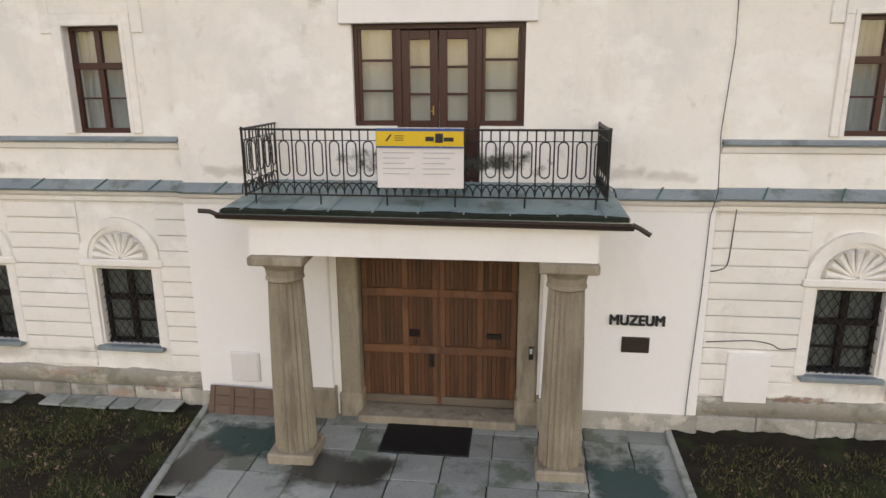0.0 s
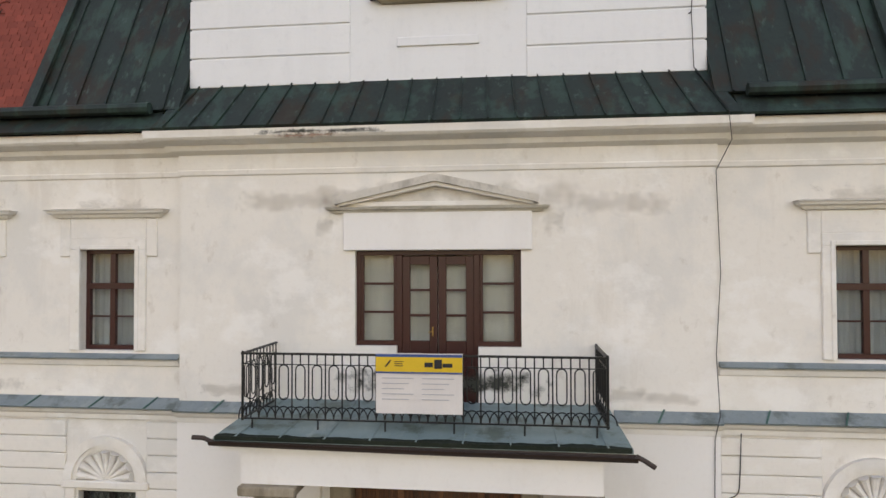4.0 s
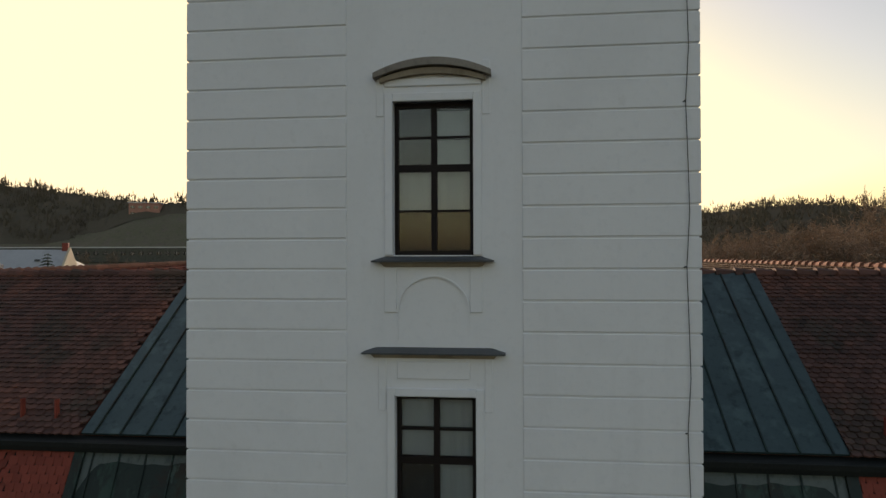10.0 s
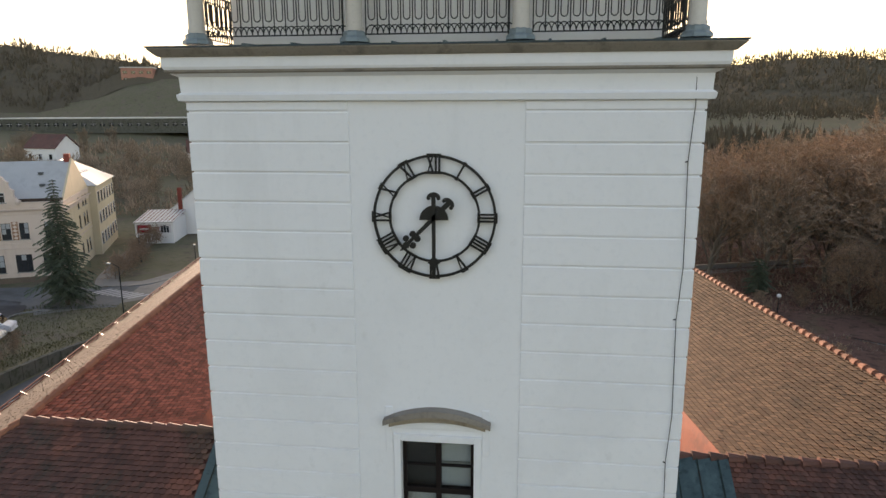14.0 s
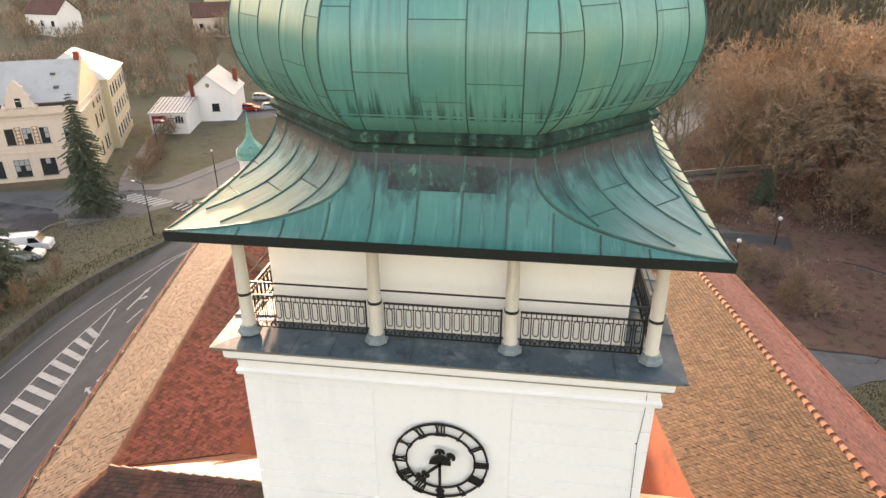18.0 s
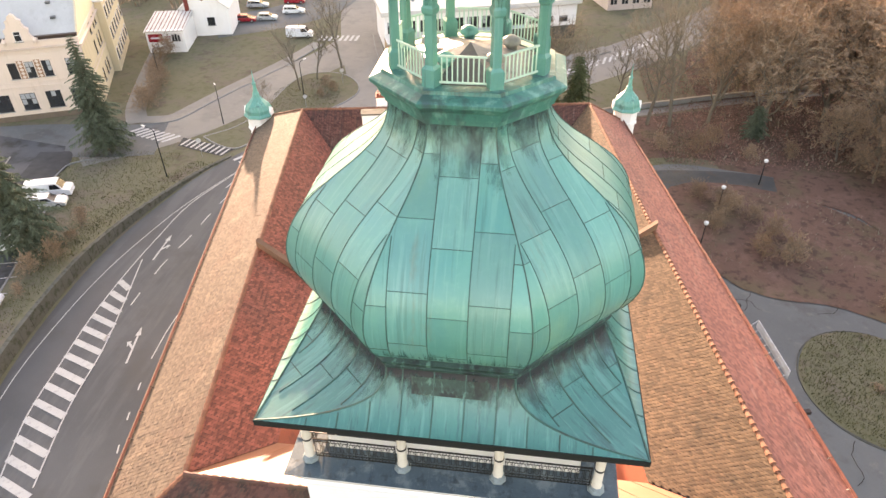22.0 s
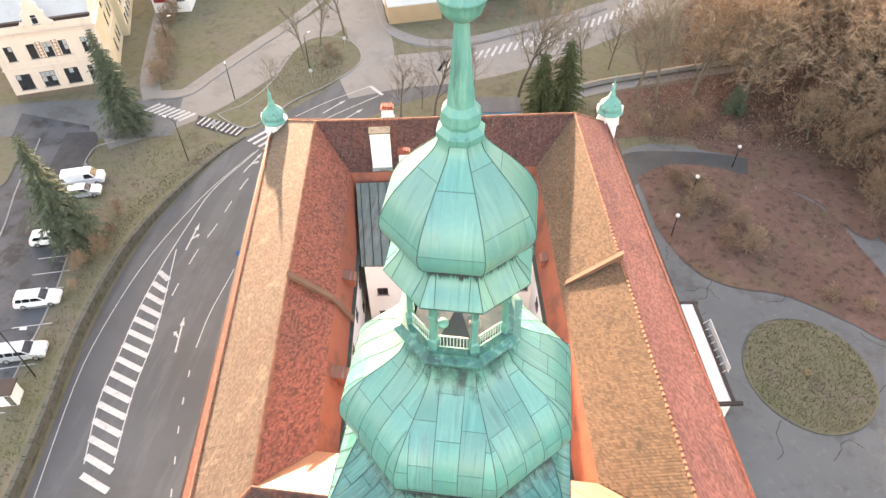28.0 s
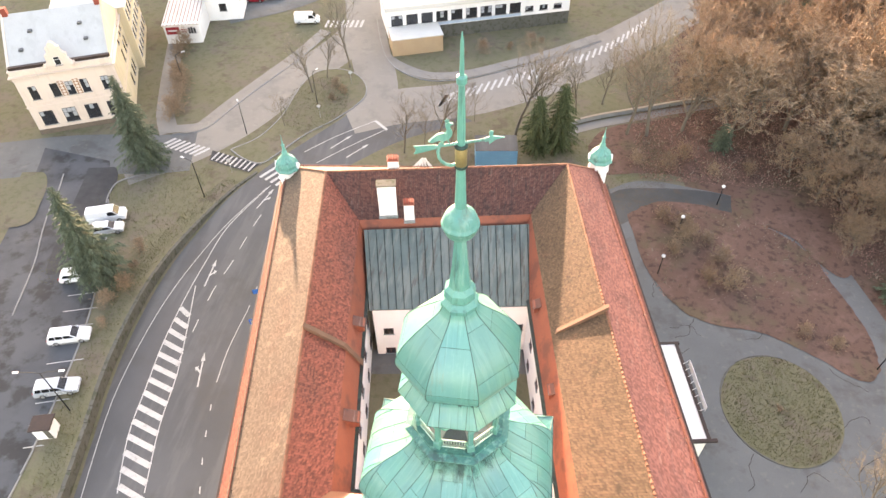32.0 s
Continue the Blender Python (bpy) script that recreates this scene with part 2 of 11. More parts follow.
    if bump:
        bp = N.new("ShaderNodeBump")
        bp.inputs["Strength"].default_value, bp.inputs["Distance"].default_value = bump, 0.02
        L.new(small.outputs[0], bp.inputs["Height"])
        bp2 = N.new("ShaderNodeBump")
        bp2.inputs["Strength"].default_value, bp2.inputs["Distance"].default_value = bump * 0.6, 0.08
        L.new(big.outputs[0], bp2.inputs["Height"])
        L.new(bp.outputs[0], bp2.inputs["Normal"])
        L.new(bp2.outputs[0], b.inputs["Normal"])
    return mt


def plain(name, c, rough=0.5, metal=0.0, spec=0.5):
    return material(name, c, tuple(v * 0.9 for v in c), tuple(v * 0.8 for v in c), 2.0, 40, rough, rough * 1.2, 0.04, metal, spec=spec)


M_WALL = material("aged cream plaster", (0.80, 0.765, 0.715), (0.77, 0.73, 0.675), (0.69, 0.65, 0.60), 0.35, 9, 0.85, bump=0.2, streak=[((1.6, 1.6, 0.3), (0.60, 0.545, 0.48), 0.32, 0.58), ((0.5, 0.5, 0.45), (0.655, 0.645, 0.62), 0.55, 0.53), ((3.0, 3.0, 2.0), (0.50, 0.44, 0.37), 0.45, 0.65), ((0.9, 0.9, 1.3), (0.86, 0.84, 0.81), 0.6, 0.56)], spec=0.2)
M_WALL_CLEAN = material("fresh white plaster", (0.82, 0.80, 0.78), (0.80, 0.775, 0.75), (0.75, 0.72, 0.69), 0.3, 12, 0.8, bump=0.08, spec=0.2, streak=[((0.8, 0.8, 0.3), (0.72, 0.69, 0.66), 0.35, 0.55)])
M_TOWER = material("pale grey-white plaster", (0.79, 0.80, 0.81), (0.75, 0.762, 0.78), (0.68, 0.70, 0.72), 0.25, 7, 0.85, bump=0.12, spec=0.2, streak=[((1.2, 1.2, 0.12), (0.66, 0.67, 0.68), 0.22, 0.57), ((0.35, 0.35, 0.3), (0.70, 0.71, 0.72), 0.4, 0.55), ((2.5, 2.5, 2.0), (0.60, 0.60, 0.59), 0.3, 0.66)])
M_STONE = material("weathered sandstone", (0.334, 0.282, 0.211), (0.246, 0.202, 0.150), (0.158, 0.132, 0.106), 1.5, 30, 0.9, bump=0.4, streak=[((4, 4, 0.6), (0.150, 0.119, 0.088), 0.5, 0.55), ((3, 3, 0.8), (0.405, 0.352, 0.273), 0.5, 0.56)], spec=0.2)
M_PLINTH = material("damp stone plinth", (0.40, 0.37, 0.32), (0.27, 0.26, 0.23), (0.15, 0.16, 0.13), 1.2, 20, 0.9, bump=0.5, obj_random=0.22, spec=0.2, streak=[((2.5, 2.5, 2.0), (0.55, 0.50, 0.44), 0.7, 0.55), ((1.5, 1.5, 1.5), (0.12, 0.14, 0.09), 0.6, 0.58), ((1.1, 1.1, 2.2), (0.36, 0.19, 0.13), 0.5, 0.64)])
M_PAVING = material("wet grey paving slab", (0.330, 0.347, 0.315), (0.223, 0.240, 0.221), (0.097, 0.107, 0.097), 0.9, 26, 0.5, 0.85, bump=0.3, obj_random=0.22, streak=[((1.2, 1.2, 1), (0.087, 0.112, 0.073), 0.75, 0.55), ((4, 4, 4), (0.349, 0.357, 0.320), 0.5, 0.62)])
M_COPPER = material("green copper patina", (0.089, 0.312, 0.254), (0.057, 0.242, 0.204), (0.149, 0.360, 0.288), 0.45, 10, 0.4, 0.58, bump=0.14, stretch=(1, 1, 0.5), island=0.17, spec=0.55, streak=[((0.35, 0.35, 0.25), (0.043, 0.211, 0.208), 0.4, 0.50), ((3.4, 3.4, 0.22), (0.185, 0.390, 0.334), 0.5, 0.57), ((2.6, 2.6, 0.2), (0.032, 0.102, 0.096), 0.7, 0.59), ((0.9, 0.9, 0.3), (0.121, 0.125, 0.084), 0.55, 0.63)])
M_COPPER_SKIRT = material("sooty green copper patina", (0.036, 0.205, 0.165), (0.024, 0.145, 0.125), (0.08, 0.27, 0.215), 0.5, 10, 0.4, 0.58, bump=0.14, island=0.18, spec=0.55, streak=[((2.8, 2.8, 0.5), (0.22, 0.46, 0.38), 0.5, 0.56), ((1.5, 1.5, 0.35), (0.03, 0.075, 0.07), 0.85, 0.55), ((1.0, 1.0, 0.6), (0.04, 0.09, 0.11), 0.7, 0.58)])
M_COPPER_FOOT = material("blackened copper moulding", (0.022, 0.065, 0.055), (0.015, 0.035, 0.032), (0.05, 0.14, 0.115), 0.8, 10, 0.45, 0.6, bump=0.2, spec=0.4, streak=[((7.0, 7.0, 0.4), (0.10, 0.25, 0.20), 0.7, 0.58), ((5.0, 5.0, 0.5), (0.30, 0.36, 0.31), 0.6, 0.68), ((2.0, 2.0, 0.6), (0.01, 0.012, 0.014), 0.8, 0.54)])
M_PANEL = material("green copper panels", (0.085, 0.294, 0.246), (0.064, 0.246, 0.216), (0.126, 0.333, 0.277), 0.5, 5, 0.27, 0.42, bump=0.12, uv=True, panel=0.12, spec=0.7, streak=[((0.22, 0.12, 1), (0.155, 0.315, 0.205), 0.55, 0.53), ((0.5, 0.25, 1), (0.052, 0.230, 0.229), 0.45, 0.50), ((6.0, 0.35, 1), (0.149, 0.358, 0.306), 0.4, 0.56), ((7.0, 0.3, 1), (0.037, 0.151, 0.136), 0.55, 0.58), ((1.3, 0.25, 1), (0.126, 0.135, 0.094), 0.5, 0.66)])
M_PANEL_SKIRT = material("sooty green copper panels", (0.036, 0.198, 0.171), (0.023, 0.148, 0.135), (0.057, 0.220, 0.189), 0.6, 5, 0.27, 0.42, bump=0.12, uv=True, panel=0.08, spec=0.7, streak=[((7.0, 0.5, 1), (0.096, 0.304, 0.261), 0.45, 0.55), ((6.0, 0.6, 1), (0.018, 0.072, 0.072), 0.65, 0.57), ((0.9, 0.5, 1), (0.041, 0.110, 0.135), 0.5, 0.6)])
M_COPPER_DARK = material("dark weathered copper sheet", (0.018, 0.026, 0.025), (0.024, 0.040, 0.036), (0.012, 0.015, 0.016), 0.7, 9, 0.5, 0.7, bump=0.15, island=0.25, spec=0.2, streak=[((2.4, 2.4, 0.25), (0.035, 0.075, 0.062), 0.6, 0.53), ((1.4, 1.4, 0.5), (0.035, 0.024, 0.017), 0.7, 0.56), ((6, 6, 0.4), (0.075, 0.125, 0.11), 0.6, 0.63)])
M_COPPER_COURT = material("grey-green weathered copper", (0.11, 0.145, 0.135), (0.08, 0.11, 0.104), (0.14, 0.165, 0.15), 0.6, 9, 0.55, 0.75, bump=0.2, spec=0.3, streak=[((1.6, 0.25, 0.4), (0.17, 0.19, 0.17), 0.6, 0.52), ((2.2, 0.3, 0.4), (0.08, 0.065, 0.05), 0.65, 0.57)])
M_FLANK = material("dark glossy roof sheet", (0.071, 0.115, 0.113), (0.049, 0.083, 0.082), (0.027, 0.043, 0.045), 0.8, 9, 0.26, 0.4, bump=0.1, metal=0.55, spec=0.6, streak=[((2.0, 2.0, 0.4), (0.108, 0.173, 0.164), 0.5, 0.56), ((3, 3, 0.6), (0.022, 0.036, 0.034), 0.6, 0.58)])
M_LEAD = material("grey-blue sheet metal", (0.25, 0.30, 0.31), (0.18, 0.23, 0.25), (0.12, 0.14, 0.15), 1.0, 14, 0.4, 0.65, bump=0.14, metal=0.2, spec=0.5, streak=[((1.5, 1.5, 1.5), (0.08, 0.10, 0.09), 0.7, 0.56), ((3, 3, 1), (0.34, 0.38, 0.37), 0.5, 0.6)])
M_SEAM = material("dark copper seam", (0.03, 0.095, 0.083), (0.04, 0.125, 0.105), (0.025, 0.05, 0.047), 1.4, 18, 0.55, bump=0.1, streak=((1.5, 1.5, 1.0), (0.045, 0.045, 0.035), 0.6, 0.55))
SOOT = ((0.35, 0.35, 0.35), (0.085, 0.045, 0.038), 0.55, 0.54)
LICHEN = ((0.5, 0.5, 0.5), (0.22, 0.155, 0.105), 0.5, 0.57)
M_TILE_RED = material("red clay tile", (0.244, 0.075, 0.049), (0.210, 0.067, 0.045), (0.145, 0.051, 0.039), 0.22, 6, 0.8, bump=0.15, island=0.42, spec=0.4, streak=[((0.22, 0.22, 0.22), (0.111, 0.049, 0.039), 0.35, 0.55), ((0.9, 0.9, 0.9), (0.257, 0.107, 0.077), 0.3, 0.6)])
M_TILE_ROSE = material("weathered rose clay tile", (0.31, 0.108, 0.076), (0.265, 0.092, 0.066), (0.20, 0.076, 0.058), 0.2, 6, 0.7, bump=0.12, island=0.3, spec=0.4, streak=[((0.3, 0.3, 0.3), (0.19, 0.073, 0.055), 0.5, 0.54), ((1.8, 0.25, 0.5), (0.37, 0.19, 0.145), 0.4, 0.6)])
M_RIDGE = material("brown ridge tile", (0.215, 0.098, 0.062), (0.17, 0.078, 0.05), (0.09, 0.05, 0.037), 0.5, 8, 0.8, bump=0.2, island=0.25, spec=0.25)
M_COPING = material("brown coping tile", (0.17, 0.10, 0.068), (0.13, 0.078, 0.054), (0.075, 0.052, 0.038), 0.5, 8, 0.85, bump=0.25, spec=0.25)
M_TILE_PART = material("red clay tile single", (0.26, 0.058, 0.040), (0.205, 0.05, 0.036), (0.13, 0.042, 0.033), 0.4, 8, 0.8, bump=0.15, obj_random=0.13, spec=0.2)
M_TILE_FRONT = material("bright red clay tile", (0.26, 0.058, 0.040), (0.205, 0.05, 0.036), (0.13, 0.042, 0.033), 0.22, 6, 0.8, bump=0.15, island=0.25, spec=0.2, streak=[((0.5, 0.5, 0.5), (0.12, 0.05, 0.04), 0.6, 0.57)])
# front slope's backlit shade is put into this tile colour, besides soot
M_TILE_SOOTSHADE = material("sooty clay tile with backlit shade in its colour", (0.107, 0.049, 0.037), (0.070, 0.034, 0.029), (0.041, 0.026, 0.023), 0.25, 6, 0.8, bump=0.2, island=0.35, spec=0.4, streak=[((0.4, 0.4, 0.4), (0.156, 0.061, 0.041), 0.7, 0.56), ((0.8, 0.8, 0.8), (0.037, 0.033, 0.025), 0.7, 0.55)])
M_TILE_OLD = material("old brown clay tile", (0.145, 0.062, 0.047), (0.105, 0.048, 0.038), (0.065, 0.042, 0.034), 0.2, 6, 0.85, bump=0.2, island=0.35, spec=0.4, streak=[SOOT, ((2.2, 0.4, 0.4), (0.05, 0.036, 0.032), 0.6, 0.56), ((2.6, 0.3, 0.3), (0.21, 0.155, 0.125), 0.5, 0.6)])
M_TILE_TAN = material("tan clay tile, faded and paled for grazing sun", (0.144, 0.106, 0.075), (0.125, 0.088, 0.062), (0.087, 0.066, 0.048), 0.2, 6, 0.85, bump=0.2, island=0.22, spec=0.4, streak=[((0.3, 0.3, 0.3), (0.131, 0.079, 0.055), 0.4, 0.55), LICHEN])
M_TILE_OCHRE = material("mossy ochre clay tile", (0.138, 0.088, 0.052), (0.112, 0.071, 0.043), (0.062, 0.042, 0.027), 0.2, 6, 0.85, bump=0.2, island=0.3, spec=0.4, streak=[((0.12, 0.12, 0.12), (0.088, 0.058, 0.036), 0.5, 0.52), ((0.8, 0.8, 0.8), (0.145, 0.072, 0.044), 0.4, 0.6), ((0.5, 0.5, 0.5), (0.05, 0.04, 0.026), 0.55, 0.62)])
M_WOOD_DOOR = material("varnished oak boards", (0.132, 0.053, 0.024), (0.088, 0.035, 0.017), (0.040, 0.018, 0.011), 1.0, 12, 0.45, 0.65, bump=0.25, stretch=(5, 5, 0.5), obj_random=0.2, streak=[((6, 6, 0.5), (0.048, 0.027, 0.016), 0.7, 0.53)])
M_WOOD_RAIL = material("worn oak rail", (0.19, 0.08, 0.037), (0.13, 0.054, 0.026), (0.06, 0.028, 0.017), 1.2, 14, 0.5, 0.7, bump=0.25, stretch=(1.5, 5, 1.5), obj_random=0.2, streak=[((3, 3, 0.8), (0.055, 0.03, 0.02), 0.6, 0.55)])
M_OLDWOOD = material("weathered brown wood", (0.17, 0.11, 0.08), (0.12, 0.075, 0.055), (0.07, 0.045, 0.035), 1.0, 14, 0.8, bump=0.3, stretch=(0.8, 4, 4), obj_random=0.2)
M_WOOD_RED = material("dark red-brown window paint", (0.056, 0.013, 0.011), (0.041, 0.011, 0.009), (0.022, 0.007, 0.007), 3, 30, 0.35, bump=0.05)
M_WOOD_DARK = material("near-black window paint", (0.014, 0.009, 0.008), (0.01, 0.007, 0.007), (0.022, 0.015, 0.013), 3, 30, 0.6, bump=0.05, spec=0.2)
M_IRON = material("black wrought iron", (0.012, 0.013, 0.013), (0.02, 0.02, 0.02), (0.03, 0.022, 0.018), 4, 40, 0.45, bump=0.1, metal=0.3)
M_GRILLE = material("dull grey iron grille", (0.13, 0.14, 0.14), (0.09, 0.095, 0.095), (0.06, 0.05, 0.045), 4, 40, 0.6, bump=0.1)
M_CURTAIN = material("white net curtain", (0.527, 0.510, 0.459), (0.408, 0.399, 0.365), (0.340, 0.332, 0.306), 1.0, 20, 0.9, bump=0.1, stretch=(7, 7, 0.3))
M_CURTAIN_DIM = material("grey net curtain", (0.40, 0.42, 0.43), (0.30, 0.32, 0.33), (0.22, 0.24, 0.25), 1.0, 20, 0.9, bump=0.1, stretch=(7, 7, 0.3))
# near-black, so the darkness of unlit rooms sits in the colour
M_DARKROOM = plain("interior with its darkness as colour", (0.035, 0.035, 0.04), 0.9)
M_GUTTER = material("dark brown gutter metal", (0.05, 0.03, 0.024), (0.035, 0.024, 0.02), (0.08, 0.04, 0.03), 2, 20, 0.45, bump=0.08, metal=0.3)
M_FLASH = material("orange painted sheet metal", (0.29, 0.09, 0.052), (0.23, 0.075, 0.047), (0.14, 0.058, 0.045), 0.5, 8, 0.6, bump=0.1, spec=0.3, streak=SOOT)
M_ASPHALT = material("worn grey asphalt", (0.100, 0.102, 0.104), (0.079, 0.081, 0.082), (0.124, 0.126, 0.127), 0.08, 14, 0.75, 0.9, bump=0.15, contrast=0.18, spec=0.25, streak=[((0.5, 0.05, 1), (0.128, 0.131, 0.131), 0.5, 0.5), ((0.12, 0.12, 1), (0.084, 0.081, 0.076), 0.6, 0.56)])
M_ASPHALT_OLD = material("patched old asphalt", (0.075, 0.080, 0.086), (0.054, 0.057, 0.062), (0.088, 0.093, 0.098), 0.12, 10, 0.6, 0.9, bump=0.2, contrast=0.1, spec=0.25, streak=[((0.3, 0.3, 1), (0.030, 0.029, 0.028), 0.8, 0.54)])
M_PATH = material("cracked path asphalt", (0.135, 0.139, 0.139), (0.107, 0.111, 0.111), (0.085, 0.085, 0.079), 0.15, 10, 0.7, 0.9, bump=0.2, spec=0.25, streak=[((0.25, 0.25, 1), (0.090, 0.086, 0.080), 0.7, 0.55), ((1.2, 1.2, 1), (0.185, 0.175, 0.156), 0.4, 0.6)])
# far roads and paths: low-sun glare is put into this paler asphalt colour
M_PALEPATH = material("asphalt paled as by low-sun glare", (0.245, 0.225, 0.198), (0.21, 0.193, 0.172), (0.16, 0.148, 0.134), 0.12, 10, 0.75, 0.9, bump=0.2, spec=0.25, streak=[((0.3, 0.3, 1), (0.165, 0.153, 0.138), 0.5, 0.55), ((1.2, 1.2, 1), (0.29, 0.265, 0.235), 0.4, 0.6)])
# dark tone holds the trees' shade as well as damp
M_SHADYPATH = material("damp path asphalt with tree shade in its colour", (0.055, 0.060, 0.062), (0.044, 0.048, 0.048), (0.072, 0.065, 0.055), 0.2, 8, 0.5, 0.8, bump=0.2, spec=0.3, streak=[((0.5, 0.5, 1), (0.072, 0.055, 0.043), 0.6, 0.55)])
M_PAINT = material("white road paint", (0.47, 0.46, 0.44), (0.40, 0.39, 0.375), (0.30, 0.295, 0.285), 0.8, 14, 0.7, bump=0.05, streak=((2.0, 2.0, 1), (0.25, 0.245, 0.24), 0.6, 0.58))
M_GRASS = material("winter lawn", (0.140, 0.134, 0.081), (0.172, 0.150, 0.105), (0.085, 0.082, 0.047), 0.09, 5, 0.95, bump=0.6, spec=0.05, streak=[((0.2, 0.2, 0.2), (0.165, 0.131, 0.106), 0.6, 0.54), ((0.9, 0.9, 0.9), (0.100, 0.105, 0.056), 0.45, 0.54), ((0.35, 0.35, 0.35), (0.100, 0.073, 0.062), 0.5, 0.6)])
M_LITTER = material("fallen beech leaves", (0.150, 0.090, 0.070), (0.112, 0.068, 0.054), (0.195, 0.125, 0.098), 0.1, 7, 0.95, bump=0.8, spec=0.05, streak=[((0.15, 0.15, 0.15), (0.115, 0.102, 0.060), 0.5, 0.55), ((1.1, 1.1, 1.1), (0.062, 0.042, 0.034), 0.7, 0.54), ((0.4, 0.4, 0.4), (0.18, 0.11, 0.088), 0.6, 0.56)])
M_SOIL = material("dark damp soil", (0.030, 0.023, 0.017), (0.019, 0.017, 0.013), (0.045, 0.036, 0.022), 0.8, 10, 0.95, bump=0.8, spec=0.1, streak=[((1.3, 1.3, 1.3), (0.035, 0.045, 0.018), 0.7, 0.52)])
M_CONCRETE = material("mossy concrete", (0.128, 0.122, 0.106), (0.090, 0.090, 0.074), (0.058, 0.064, 0.038), 0.5, 12, 0.9, bump=0.35, spec=0.2, streak=[((1.5, 1.5, 1.5), (0.045, 0.051, 0.029), 0.7, 0.54)])
M_KERB = material("grey kerb stone", (0.30, 0.29, 0.28), (0.24, 0.235, 0.225), (0.15, 0.15, 0.14), 0.7, 12, 0.85, bump=0.2, spec=0.2)
M_COPE = material("pale worn coping", (0.34, 0.285, 0.23), (0.27, 0.225, 0.18), (0.18, 0.15, 0.12), 0.6, 12, 0.9, bump=0.2, spec=0.2)
M_BARK = material("grey-brown bark", (0.19, 0.16, 0.125), (0.14, 0.118, 0.092), (0.23, 0.20, 0.14), 1.0, 12, 0.95, bump=0.5, stretch=(1, 1, 0.3), spec=0.05)
M_TWIG = material("russet twigs", (0.34, 0.25, 0.175), (0.27, 0.195, 0.14), (0.41, 0.30, 0.205), 0.3, 3, 0.95, bump=0.0, island=0.35, spec=0.05)
M_TWIG_GREY = material("grey-brown twigs", (0.252, 0.210, 0.156), (0.198, 0.162, 0.120), (0.324, 0.270, 0.192), 0.3, 3, 0.95, bump=0.0, island=0.3, spec=0.05)
M_BUD = material("dry russet leaves", (0.34, 0.21, 0.13), (0.26, 0.165, 0.10), (0.41, 0.26, 0.16), 0.3, 2, 0.95, bump=0.0, obj_random=0.3, spec=0.05)
M_NEEDLE = material("dark spruce needles", (0.090, 0.116, 0.078), (0.116, 0.133, 0.087), (0.061, 0.081, 0.061), 0.8, 6, 0.85, bump=0.0, island=0.3, spec=0.1)
M_FOREST = material("far bare forest", (0.13, 0.105, 0.075), (0.105, 0.092, 0.066), (0.08, 0.074, 0.052), 0.02, 0.3, 0.95, bump=0.0, island=0.12, spec=0.0)
M_FLECK = material("single fallen leaves", (0.27, 0.16, 0.12), (0.16, 0.09, 0.07), (0.35, 0.22, 0.17), 0.2, 3, 0.95, bump=0.0, island=0.45, spec=0.05)
M_BLADE = material("winter grass blades", (0.111, 0.104, 0.047), (0.072, 0.078, 0.031), (0.156, 0.127, 0.068), 0.4, 4, 0.95, bump=0.0, island=0.4, spec=0.05)
M_CROWN = material("weathered stone moulding", (0.30, 0.27, 0.235), (0.235, 0.21, 0.18), (0.15, 0.135, 0.115), 0.8, 16, 0.9, bump=0.3, spec=0.2, streak=[((1.5, 1.5, 1.0), (0.12, 0.105, 0.09), 0.6, 0.56)])
M_CROWN_PALE = material("dusty plaster moulding", (0.62, 0.585, 0.53), (0.53, 0.495, 0.44), (0.36, 0.33, 0.29), 0.9, 14, 0.9, bump=0.25, spec=0.2, streak=[((2.0, 2.0, 1.0), (0.30, 0.27, 0.235), 0.6, 0.56)])
M_SALMON = material("sun-bleached salmon sheet metal", (0.27, 0.108, 0.064), (0.235, 0.094, 0.056), (0.18, 0.075, 0.048), 0.4, 8, 0.36, 0.5, bump=0.1, spec=0.45)
# grey of the sky's reflection, painted on a sheet behind the glass
M_SKYGREY = material("grey sheet for sky mirrored in panes", (0.16, 0.17, 0.165), (0.11, 0.12, 0.118), (0.08, 0.085, 0.085), 1.2, 10, 0.9, bump=0.1)
M_RENDER = material("crumbling grey plinth render", (0.36, 0.33, 0.285), (0.28, 0.26, 0.225), (0.19, 0.18, 0.155), 0.7, 14, 0.9, bump=0.6, spec=0.2, streak=[((1.2, 1.2, 2.5), (0.60, 0.56, 0.49), 0.75, 0.56), ((0.8, 0.8, 2.0), (0.33, 0.18, 0.13), 0.7, 0.60), ((2, 2, 2), (0.16, 0.17, 0.12), 0.6, 0.57)])
M_CANOPY = material("blue-green canopy sheet", (0.19, 0.275, 0.275), (0.14, 0.21, 0.21), (0.24, 0.31, 0.30), 0.7, 14, 0.4, 0.6, bump=0.14, spec=0.4, streak=[((2, 2, 1), (0.06, 0.085, 0.065), 0.7, 0.56), ((3, 1, 1), (0.30, 0.36, 0.34), 0.5, 0.6)])
M_MOSS = material("dark moss", (0.016, 0.022, 0.016), (0.03, 0.036, 0.028), (0.05, 0.06, 0.05), 3, 20, 0.95, bump=0.6, spec=0.05)
M_FLOOR = material("dark blue-grey lead sheet", (0.075, 0.115, 0.14), (0.05, 0.08, 0.10), (0.12, 0.165, 0.18), 0.9, 12, 0.4, 0.6, bump=0.15, spec=0.4, streak=[((1.5, 1.5, 1), (0.20, 0.24, 0.25), 0.6, 0.56), ((2.5, 2.5, 1), (0.035, 0.05, 0.055), 0.7, 0.56)])
